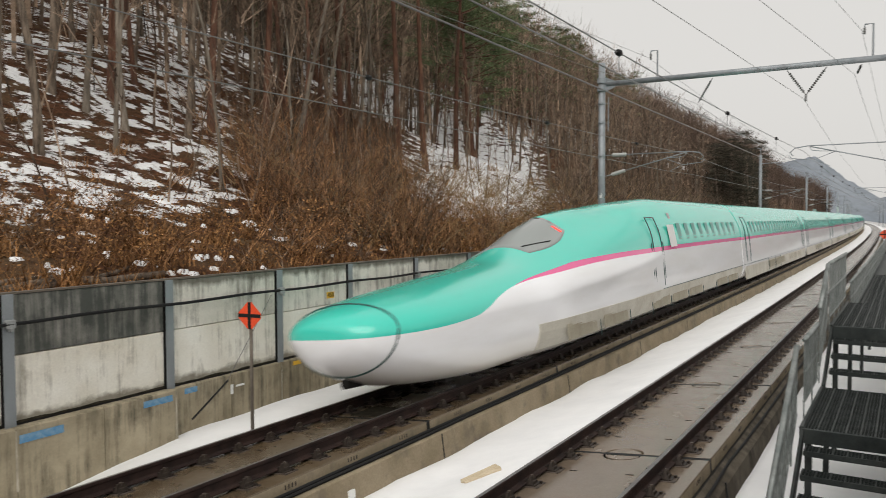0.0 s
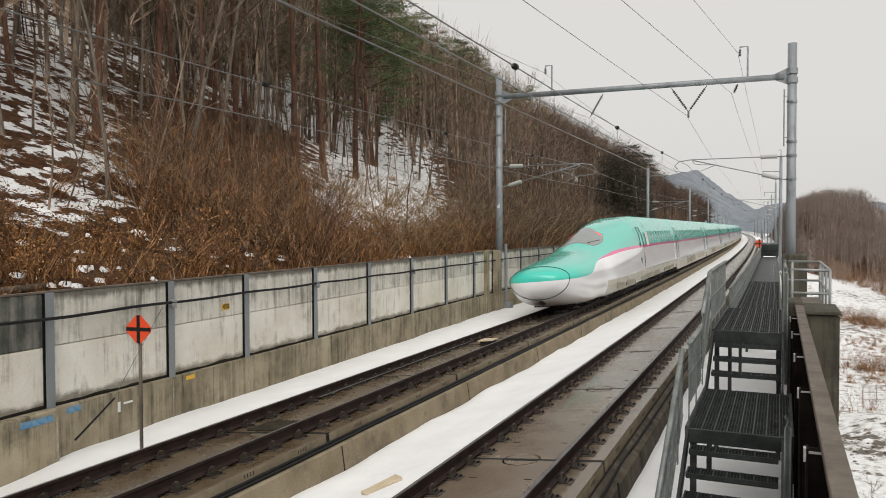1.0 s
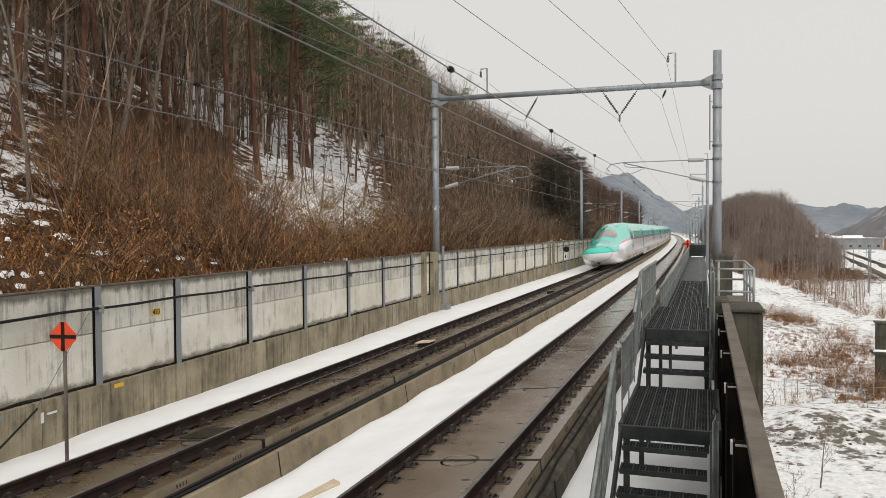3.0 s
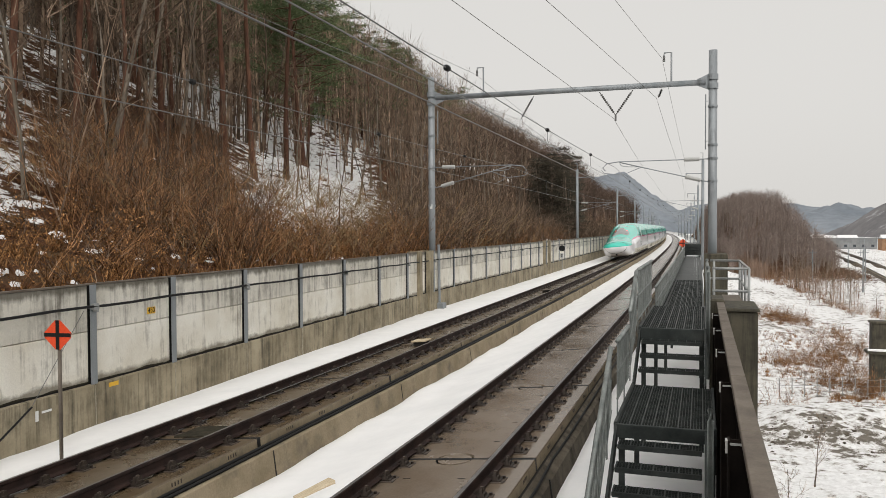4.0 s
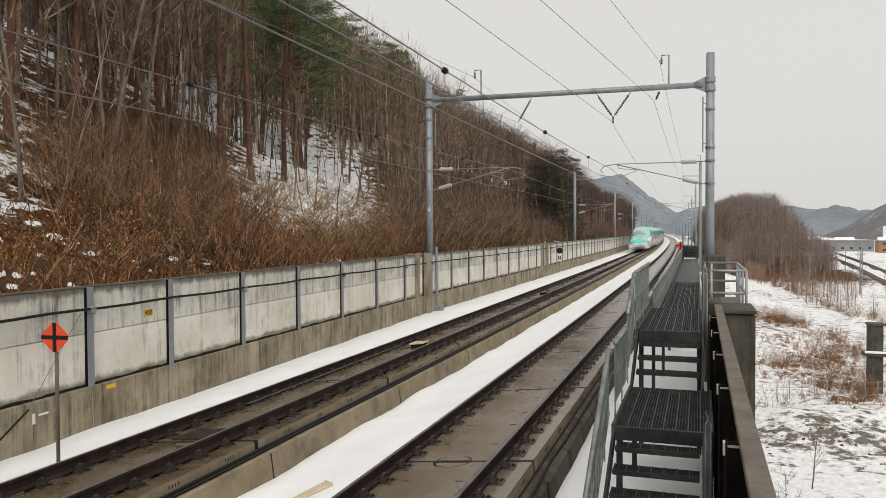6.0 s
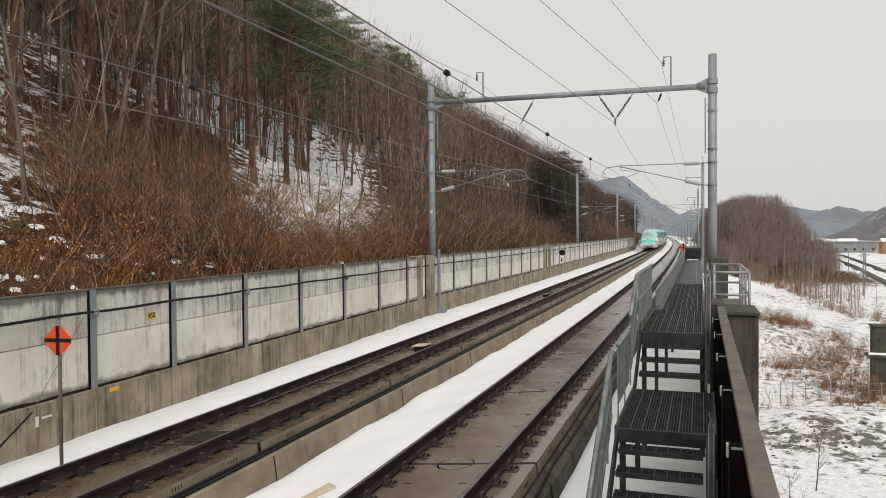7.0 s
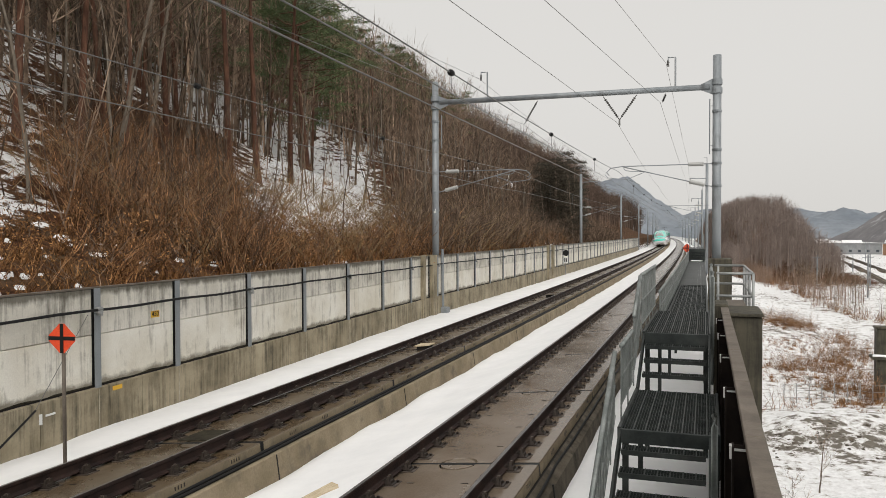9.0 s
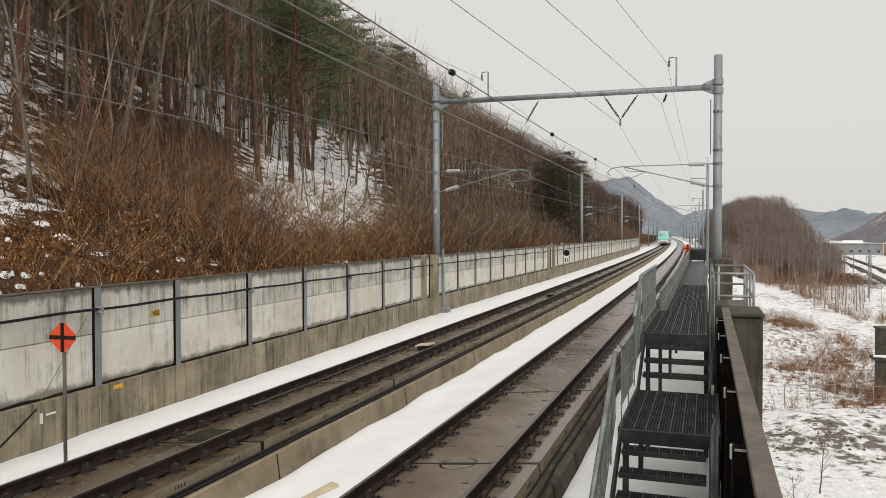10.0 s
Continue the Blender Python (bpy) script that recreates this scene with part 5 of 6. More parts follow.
def tree_room(u, s):
    """Tallest a tree grows at a place on the slope: the woods' edge is lower towards the line."""
    ratio = -u / max(s, 1.0)
    if u > -11.6 or ratio > 0.58:
        return 30.0
    return max(3.5, H + lerp_table(EDGE, ratio) * math.hypot(u, s) - height(u, s))


def plant(kind, u, s, scale, name, label, group, turn=None):
    if kind not in NEAR_PINES:
        tall = max(v.co.z for v in kind[0].vertices)
        scale = min(scale, tree_room(u, s) / tall * rng.uniform(0.8, 1.0))
    x, y, z = P(u, s, height(u, s))
    ob = thing(name, label, "tree", group, at=pose(x, y, z, rng.uniform(-3, 3), rng.uniform(-3, 3), rng.uniform(0, 360) if turn is None else turn))
    part("trunk", kind[0], ob)
    part("crown", kind[1], ob)
    ob.scale = (scale, scale, scale)
    return ob


def plant_woods():
    placed = []
    # belt of tall trees above the cut slope
    tries = 0
    while len(placed) < 290 and tries < 9000:
        tries += 1
        s = rng.uniform(2, 100)
        d = rng.uniform(9, 42) if rng.random() < 0.8 else rng.uniform(5, 12)
        if 3 < s < 22 and d < 7:
            continue
        if any((s - a) ** 2 + (d - b) ** 2 < 1.6 for a, b in placed):
            continue
        if 0.44 < (d + 11.6) / s < 0.74 and d < 15 and rng.random() < 0.8:
            continue
        if snow_cover(-11.6 - d, s) > 0.56 and d < 24 and rng.random() < 0.6:
            continue
        placed.append((s, d))
        u = -11.6 - d
        if d < 9 or rng.random() < 0.25:
            plant(rng.choice(THIN), u, s, rng.uniform(0.8, 1.2), "young_tree", "thin leafless young tree on the snowy slope", "bare trees on the slope")
        elif rng.random() < 0.10:
            plant(PINES[rng.randint(0, 2)], u, s, rng.uniform(0.85, 1.1), "pine_tree", "tall red-barked pine with a dark green crown", "pines on the slope")
        else:
            plant(rng.choice(BARE), u, s, rng.uniform(0.8, 1.2), "bare_tree", "tall leafless grey-barked tree on the slope", "bare trees on the slope")
    # the pines that stand out
    for u, s, k, sc in ((-28, 50, 0, 1.0), (-30, 52.5, 2, 1.05), (-24, 40.5, 2, 1.0), (-23, 35.5, 2, 1.0), (-22, 31.5, 2, 1.0), (-36, 57, 0, 1.1), (-34, 60, 3, 1.2), (-25.5, 31, 2, 1.0), (-36, 45, 2, 1.0), (-24.5, 21.5, 2, 1.0), (-26, 18, 2, 1.05), (-25, 25, 1, 1.05)):
        plant(NEAR_PINES[k], u, s, sc, "pine_tree", "tall red-barked pine with a dark green crown", "pines on the slope")
    # dense conifers along the ridge
    for i in range(92):
        s = rng.uniform(46, 112)
        d = rng.uniform(30, 54)
        if (d + 11.6) / s < 0.52:
            continue
        plant(PINES[3 if rng.random() < 0.7 else 0], -11.6 - d, s, rng.uniform(0.75, 1.1), "conifer", "dark green conifer on the ridge", "conifers on the ridge")
    for i in range(60):
        s = rng.uniform(72, 135)
        w = s * rng.uniform(0.36, 0.53)
        if w > 34:
            plant(PINES[3 if rng.random() < 0.6 else 0], -w, s, rng.uniform(0.7, 1.0), "conifer", "dark green conifer on the ridge", "conifers on the ridge")
    # dark group where the slope comes down to the line
    for i in range(24):
        s = rng.uniform(74, 100)
        plant(DARK_PINE, -s * rng.uniform(0.158, 0.205), s, rng.uniform(0.5, 0.8), "conifer", "almost black conifer where the slope meets the line", "conifers by the line")


plant_woods()


def joined(name, label, category, templates, spots, mat):
    """Many small plants as one mesh. spots: x, y, z, size, turn, template number."""
    vs, fs, base = [], [], 0
    arr = [(np.array(t.v), t.f) for t in templates]
    for x, y, z, k, turn, i in spots:
        v, f = arr[i]
        c, q = math.cos(turn) * k, math.sin(turn) * k
        w = np.empty_like(v)
        w[:, 0], w[:, 1], w[:, 2] = v[:, 0] * c - v[:, 1] * q + x, v[:, 0] * q + v[:, 1] * c + y, v[:, 2] * k + z
        vs.append(w)
        fs += [tuple(a + base for a in face) for face in f]
        base += len(v)
    me = bpy.data.meshes.new(name)
    me.from_pydata(np.concatenate(vs).tolist(), [], fs)
    me.materials.append(mat)
    return thing(name, label, category, kind="stuff", data=me)


def far_tree_template(h, twigs, thick, low=0.25, wide=0.30):
    """A small leafless tree: a wavering stem and rising, forked twigs that fill a rounded crown."""
    sh = Shape()
    bow = (rng.uniform(-0.5, 0.5), rng.uniform(-0.5, 0.5))
    sh.tube([(0, 0, -0.5), (bow[0], bow[1], h * 0.5), (bow[0] * 0.6, bow[1] * 0.6, h * 0.93)], [0.10 * thick, 0.06 * thick, 0.012], 3, cap=False)
    for i in range(twigs):
        k = rng.uniform(low, 0.92)
        z, az = h * k, rng.uniform(0, 6.283)
        out = h * wide * math.sqrt(max(0.05, 1 - ((k - 0.5) / 0.5) ** 2)) * rng.uniform(0.5, 1.1)
        rise = h * rng.uniform(0.06, 0.16)
        b = az + rng.uniform(-0.8, 0.8)
        m = (bow[0] * 0.7 + math.cos(az) * out * 0.55, bow[1] * 0.7 + math.sin(az) * out * 0.55, z + rise * 0.6)
        e = (m[0] + math.cos(b) * out * 0.5, m[1] + math.sin(b) * out * 0.5, m[2] + rise)
        r = 0.026 * thick
        for p, q, ra in (((bow[0] * 0.7, bow[1] * 0.7, z), m, r), (m, e, r * 0.8)):
            side = Vector((-math.sin(az), math.cos(az), 0.3)) * ra
            up = Vector((0, 0, ra))
            p, q = Vector(p), Vector(q)
            sh.add([p - side, p + side, q], [(0, 1, 2)])
            sh.add([p - up, p + up, q], [(0, 1, 2)])
    return sh


def stem_template():
    """A slender wavering sapling with a few fine twigs."""
    sh = Shape()
    lean = Vector((rng.uniform(-0.22, 0.22), rng.uniform(-0.22, 0.22), 1))
    ln = rng.uniform(5.5, 8.5)
    bp, bd = branch(sh, (0, 0, -0.2), lean, ln, 0.042, 4, 7, 0.03, wob=0.10)
    for k in range(8):
        a = bp[rng.randint(2, 7)]
        branch(sh, a, (bd + Vector((rng.uniform(-0.8, 0.8), rng.uniform(-0.8, 0.8), rng.uniform(0, 0.5)))), rng.uniform(0.5, 1.5), 0.010, 3, 3, 0.04, wob=0.2)
    return sh


def bush_template(stems, h, spread, twigs):
    sh = Shape()
    for i in range(stems):
        az, o = rng.uniform(0, 6.283), Vector((rng.gauss(0, 0.35), rng.gauss(0, 0.35), -0.1))
        ln = h * rng.uniform(0.5, 1.1)
        bp, bd = branch(sh, o, (math.cos(az) * spread, math.sin(az) * spread, 1), ln, 0.015, 3, 3, -0.05, wob=0.2)
        for k in range(twigs):
            a = bp[rng.randint(1, 3)]
            branch(sh, a, (bd + Vector((rng.uniform(-1, 1), rng.uniform(-1, 1), rng.uniform(-0.3, 0.8)))), ln * rng.uniform(0.2, 0.4), 0.009, 3, 1, 0)
    return sh


def tuft_template(blades, h):
    sh = Shape()
    for i in range(blades):
        az = rng.uniform(0, 6.283)
        o = Vector((rng.gauss(0, 0.12), rng.gauss(0, 0.12), 0))
        e = o + Vector((math.cos(az) * h * 0.6, math.sin(az) * h * 0.6, h * rng.uniform(0.4, 1)))
        side = Vector((-math.sin(az), math.cos(az), 0)) * 0.012
        sh.add([o - side, o + side, e], [(0, 1, 2)])
    return sh


def leaf_template(n):
    """Withered leaves still hanging on low scrub."""
    sh = Shape()
    for i in range(n):
        o = Vector((rng.gauss(0, 0.5), rng.gauss(0, 0.5), rng.uniform(0.05, 1.3)))
        a = Vector((rng.gauss(0, 1), rng.gauss(0, 1), rng.gauss(0, 1))).normalized() * 0.032
        b = a.orthogonal().normalized() * 0.018
        sh.add([o - a, o + b, o + a, o - b], [(0, 1, 2, 3)])
    return sh


BUSHES = [bush_template(12, 2.3, 0.5, 4) for _ in range(3)] + [bush_template(10, 1.3, 0.9, 4) for _ in range(2)]
LEAVES = [leaf_template(60), leaf_template(40)]
TUFTS = [tuft_template(26, 0.5), tuft_template(18, 0.32)]


def spot(u, s, k, i):
    x, y, z = P(u, s, height(u, s))
    return (x, y, z, k, rng.uniform(0, 6.28), i)


slope_brush, slope_leaves, slope_tufts = [], [], []
for i in range(1750):
    s, d = (rng.uniform(2, 130) if i % 2 else rng.uniform(14, 52)), abs(rng.gauss(0, 7)) + 0.4
    snowy = snow_cover(-11.6 - d, s)
    if snowy > 0.50 and rng.random() < 0.93:
        continue
    if s < 17 and rng.random() < 0.6:
        continue
    big = s > 17 and d < 15
    open_ground = 1.55 < s / (d + 11.6) < 2.4
    if open_ground and rng.random() < 0.45:
        continue
    slope_brush.append(spot(-11.6 - d, s, rng.uniform(0.6, 1.15) * (0.6 if open_ground else 1.0), rng.randint(0, 2) if big else rng.randint(3, 4)))
for i in range(1500):
    s, d = rng.uniform(2, 70), abs(rng.gauss(0, 4.5)) + 0.2
    if snow_cover(-11.6 - d, s) < 0.47:
        slope_leaves.append(spot(-11.6 - d, s, rng.uniform(0.6, 1.3), rng.randint(0, 1)))
for i in range(2600):
    s, d = rng.uniform(1, 60), rng.uniform(0.2, 14) * rng.random() ** 0.5
    if (s < 22 and rng.random() < 0.5) or (snow_cover(-11.6 - d, s) > 0.49 and rng.random() < 0.8):
        continue
    slope_tufts.append(spot(-11.6 - d, s, rng.uniform(0.6, 1.5), rng.randint(0, 1)))
joined("slope_brush", "tangled reddish-brown leafless brush on the cut slope", "brush", BUSHES, [q for i, q in enumerate(slope_brush) if q[1] < 34 and i % 3], BRUSH)
joined("grey_brush", "tangled grey-brown leafless brush on the cut slope", "brush", BUSHES, [q for i, q in enumerate(slope_brush) if q[1] >= 34 or not i % 3], GREYBRUSH)
arching = [bush_template(7, 3.0, 0.9, 3) for _ in range(3)]
joined("arching_stems", "long straw-coloured arching stems among the brush", "brush", arching, [spot(-11.6 - rng.uniform(0.5, 9), rng.uniform(17, 60), rng.uniform(0.7, 1.2), rng.randint(0, 2)) for _ in range(150)], STRAW)
stems = [(u, s) for u, s in ((-11.6 - rng.uniform(4, 30), rng.uniform(3, 95)) for _ in range(560)) if snow_cover(u, s) < 0.5 or rng.random() < 0.3]
stems = [spot(u, s, rng.uniform(0.6, 1.15), rng.randint(0, 4)) for u, s in stems]
joined("thin_stems", "thin leafless saplings crowding the slope", "saplings", [stem_template() for _ in range(5)], stems, GREYBRUSH)
scraps = Shape()
for q in range(420):
    u, s, k, ring = -12.4 - abs(rng.gauss(0, 4.2)), rng.uniform(7, 75), rng.uniform(0.04, 0.17), 10
    wide, base = rng.uniform(0.9, 1.7), len(scraps.v)
    radii = [rng.uniform(0.5, 1.25) * k for _ in range(ring)]
    spots = [(u, s, 0.07)] + [(u + math.sin(6.283 * i / ring) * radii[i] * f, s + math.cos(6.283 * i / ring) * radii[i] * wide * f, lift) for f, lift in ((0.7, 0.055), (1.0, -0.03)) for i in range(ring)]
    scraps.v += [P(a, b, height(a, b) + lift) for a, b, lift in spots]
    scraps.f += [(base, base + 1 + (i + 1) % ring, base + 1 + i) for i in range(ring)]
    scraps.f += [(base + 1 + i, base + 1 + (i + 1) % ring, base + 1 + ring + (i + 1) % ring, base + 1 + ring + i) for i in range(ring)]
scraps.m = [0] * len(scraps.f)
thing("snow_scraps", "small scraps of snow lodged in the brush", "snow", kind="stuff", data=scraps.mesh("snow_scraps", SNOW, smooth=True))
joined("withered_leaves", "withered orange-brown leaves hanging on the scrub", "leaves", LEAVES, slope_leaves, DRY)
joined("dead_grass", "tufts of dead grass and fern on the slope", "grass", TUFTS, slope_tufts, DRY)


for u0, s0, u1, s1, r in ((-12.5, 6.6, -12.35, 9.6, 0.09), (-12.9, 6.2, -12.6, 8.4, 0.07), (-12.3, 7.0, -12.9, 9.2, 0.06)):
    pts = [P(u0 + (u1 - u0) * t, s0 + (s1 - s0) * t, height(u0 + (u1 - u0) * t, s0 + (s1 - s0) * t) + r * 0.8) for t in (0, 0.2, 0.4, 0.6, 0.8, 1.0)]
    thing("fallen_log", "weathered grey-brown log lying on leaf litter", "log", "fallen logs", data=Shape().tube(pts, [r, r * 1.05, r * 0.95, r * 0.9, r * 0.85, r * 0.7], 9).mesh("fallen_log", BARK, smooth=True))


FAR = [far_tree_template(rng.uniform(9, 14), 46, 1.5, 0.2) for _ in range(5)]
far_left, far_right, far_scrub = [], [], []
THINFAR = [far_tree_template(rng.uniform(11, 16), 44, 1.3, 0.2, 0.22) for _ in range(4)]
inner = [(-11.6 - rng.uniform(17, 46), rng.uniform(4, 120)) for _ in range(430)]
inner = [spot(u, s, min(rng.uniform(0.7, 1.1), tree_room(u, s) / 14), rng.randint(0, 3)) for u, s in inner]
joined("inner_woods", "dense thin leafless trunks deeper in the woods", "woods", THINFAR, inner, TWIG)
for i in range(1900):
    s = 70 + 330 * rng.random() ** 1.2
    d = rng.uniform(7, 42) if s > 98 else rng.uniform(40, 80)
    far_left.append(spot(-11.6 - d, s, min(rng.uniform(0.75, 1.15), tree_room(-11.6 - d, s) / 13 * rng.uniform(0.85, 1.0)), rng.randint(0, 4)))
for i in range(700):
    d, s = rng.uniform(40, 75), rng.uniform(10, 120)
    far_left.append(spot(-11.6 - d, s, min(rng.uniform(0.8, 1.2), tree_room(-11.6 - d, s) / 13 * rng.uniform(0.85, 1.0)), rng.randint(0, 4)))
for i in range(2400):
    u, s = rng.uniform(9, 40), rng.uniform(185, 440)
    if u > 6 and height(u, s) > -7.6:
        far_right.append(spot(u, s, rng.uniform(0.4, 0.62), rng.randint(0, 3)))
def foot(s):
    """Line of brush along the foot of the embankment."""
    return 14.3 + 0.075 * (199 - s)


for i in range(300):
    s = 88 + 112 * rng.random() ** 0.8
    far_scrub.append(spot(foot(s) + rng.gauss(0, 0.9), s, rng.uniform(0.35, 0.85), rng.randint(0, 4)))
low_woods = []
for i in range(420):
    s = 118 + 117 * rng.random() ** 0.6
    low_woods.append(spot(foot(min(s, 199)) + abs(rng.gauss(0, 4)) - (1.0 if s < 160 else 4.0), s, rng.uniform(0.16, 0.36), rng.randint(0, 4)))
joined("low_woods", "reddish-brown young woods at the foot of the hill", "woods", FAR, low_woods, LOWWOOD)
joined("hillside_woods", "leafless brown woods along the far hillside", "woods", FAR, far_left, FARSLOPE)
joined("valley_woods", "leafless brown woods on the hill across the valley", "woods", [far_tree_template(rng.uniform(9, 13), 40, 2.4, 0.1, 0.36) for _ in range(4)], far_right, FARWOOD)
joined("valley_scrub", "brown scrub along the foot of the embankment", "scrub", BUSHES, far_scrub, BRUSH)
near_scrub, valley_grass = [], []
for cx, cs, n, spread in ((9.0, 98, 70, 1.9), (11.2, 97, 40, 1.7), (7.5, 71.5, 26, 1.2), (10.0, 62, 34, 1.5), (11.2, 69, 50, 2.2), (12.6, 79, 60, 2.6), (14, 88, 40, 2.4), (11.2, 58.6, 26, 0.8), (5.2, 52, 5, 1.0)):
    for i in range(n):
        near_scrub.append(spot(cx + rng.gauss(0, spread * 0.7), cs + rng.gauss(0, spread), rng.uniform(0.35, 0.85), rng.randint(0, 4)))
for i in range(520):
    cx, cs = rng.choice(((9.2, 97), (7.5, 71), (10, 63), (12, 76), (8.0, 84), (6.5, 66), (9.5, 55)))
    valley_grass.append(spot(rng.gauss(cx, 1.6), rng.gauss(cs, 2.0), rng.uniform(0.4, 1.3), rng.randint(0, 1)))
clods = []
lump = []
for q in range(3):
    one = Shape()
    for j, (f, h) in enumerate(((0.9, -0.2), (1.0, 0.15), (0.55, 0.5))):
        one.v += [(math.cos(1.047 * i + j) * f * rng.uniform(0.7, 1.2), math.sin(1.047 * i + j) * f * rng.uniform(0.7, 1.2), h * rng.uniform(0.8, 1.2)) for i in range(6)]
    for j in range(2):
        one.f += [(j * 6 + i, j * 6 + (i + 1) % 6, j * 6 + 6 + (i + 1) % 6, j * 6 + 6 + i) for i in range(6)]
    one.f.append(tuple(range(12, 18)))
    lump.append(one)
for i in range(240):
    u = rng.uniform(3.5, 15)
    clods.append(spot(u, 43.5 + 0.25 * u + rng.gauss(0, 1.3), 0.03 + 0.11 * rng.random() ** 2.5, rng.randint(0, 2)))
joined("soil_clods", "clods of grey-brown soil on the cut bank", "soil", lump, clods, SOIL)
joined("valley_bushes", "bare brown bushes standing in the snow", "bushes", BUSHES, near_scrub, BRUSH)
joined("valley_grass", "dead grass poking through snow", "grass", TUFTS, valley_grass, DRY)
for u, s, sc in ((3.0, 29, 0.45), (4.9, 37, 0.4)):
    plant(THIN[rng.randint(0, 3)], u, s, sc, "bare_sapling", "leafless sapling at the foot of the wall", "saplings by the wall")
for i in range(30):
    s = rng.uniform(112, 178)
    plant(rng.choice(THIN), foot(s) + rng.uniform(-1, 9), s, rng.uniform(0.5, 0.9), "young_tree", "leafless young tree in the snowy valley", "trees in the valley")


# ---- valley: railway, pillar, fence, houses, mountains ----
def valley_line(off):
    a, b = (29.0 + off, 100.0), (69 + off * 1.3, 560.0)
    bed, sh = Shape(), Shape()
    pts = [(a[0] + (b[0] - a[0]) * t ** 0.9, a[1] + (b[1] - a[1]) * t) for t in (0, 0.05, 0.1, 0.2, 0.35, 0.5, 0.75, 1)]
    for k in range(len(pts) - 1):
        (x0, y0), (x1, y1) = pts[k], pts[k + 1]
        z0, z1 = height(x0 - bend(y0), y0) + 0.25, height(x1 - bend(y1), y1) + 0.25
        bed.add([(x0 - 0.85, y0, z0), (x0 + 0.85, y0, z0), (x1 + 0.85, y1, z1), (x1 - 0.85, y1, z1), (x0 - 1.2, y0, z0 - 0.6), (x0 + 1.2, y0, z0 - 0.6), (x1 + 1.2, y1, z1 - 0.6), (x1 - 1.2, y1, z1 - 0.6)],
                [(0, 1, 2, 3), (4, 0, 3, 7), (1, 5, 6, 2)])
        for o in (-0.55, 0.55):
            sh.tube([(x0 + o, y0, z0 + 0.08), (x1 + o, y1, z1 + 0.08)], 0.08, 4)
    g = thing("valley_track", "old ballasted railway track through the snowy valley", "track", "valley tracks")
    part("ballast", bed.mesh("ballast", SOIL), g)
    part("rails", sh.mesh("rails", RUST), g)


valley_line(0)
valley_line(5)


def base_z(x, y):
    return height(x - bend(y), y)


def build_pillar():
    x, y = 11.8, 60.5
    z = base_z(x, y)
    g = thing("old_pillar", "old brown concrete pillar with a snow-capped ledge", "pillar")
    part("shaft", Shape().box(x - 0.45, x + 0.45, y - 0.45, y + 0.45, z - 0.5, z + 4.75, 0, 0.04).mesh("shaft", OLD_CONC), g)
    part("ledge", Shape().box(x - 0.75, x + 1.1, y - 0.7, y + 0.7, z + 2.6, z + 2.8, 0, 0.02).mesh("ledge", OLD_CONC), g)
    part("snow_cap", Shape().box(x - 0.72, x + 1.05, y - 0.66, y - 0.455, z + 2.805, z + 2.95, 0, 0.05).mesh("snow_cap", SNOW), g)
    part("head", Shape().box(x - 0.55, x + 0.6, y - 0.55, y + 0.55, z + 4.755, z + 4.9, 0, 0.03).mesh("head", OLD_CONC), g)


build_pillar()


def build_fence():
    g = thing("wire_fence", "low steel wire fence in the snow", "fence")
    pts = [(5.0 + 0.8 * i, 55.8 + 0.2 * i) for i in range(11)]
    post = Shape().tube([(0, 0, -0.3), (0, 0, 1.3)], 0.03, 6).mesh("post", GALV)
    for x, y in pts:
        part("post", post, g, at=pose(x, y, base_z(x, y)))
    for h in (0.35, 0.8, 1.25):
        part("wire", Shape().tube([(x, y, base_z(x, y) + h) for x, y in pts], 0.012, 4).mesh("wire", GALV), g)


build_fence()


def build_house(x, y, w, d, h, mat, label, flat=False, name="house"):
    z = base_z(x, y)
    g = thing(name, label, "building", "valley buildings")
    part("wall", Shape().box(x - w / 2, x + w / 2, y - d / 2, y + d / 2, z - 1, z + h).mesh("wall", mat), g)
    if flat:
        part("roof", Shape().box(x - w / 2 - 0.4, x + w / 2 + 0.4, y - d / 2 - 0.4, y + d / 2 + 0.4, z + h + 0.01, z + h + 0.3, 0, 0.1).mesh("roof", BLDG[1]), g, "grey flat roof")
    else:
        a, b, e = w / 2 + 0.5, d / 2 + 0.5, z + h + 0.01
        part("roof", Shape().add([(x - a, y - b, e), (x + a, y - b, e), (x + a, y + b, e), (x - a, y + b, e), (x - a, y, e + d * 0.3), (x + a, y, e + d * 0.3)],
                                 [(0, 1, 5, 4), (2, 3, 4, 5), (0, 4, 3), (1, 2, 5), (3, 2, 1, 0)]).mesh("roof", SNOW), g, "snow-covered gable roof")
    n = max(2, int(w / 4))
    win = Shape().box(-0.7, 0.7, -0.05, 0.05, -0.6, 0.6, 0, 0.02).mesh("window", DARKWIN)
    for i in range(n):
        for k in range(max(1, int(h / 3))):
            part("window", win, g, at=pose(x - w / 2 + w * (i + 0.5) / n, y - d / 2 - 0.03, z + 1.7 + 3 * k))


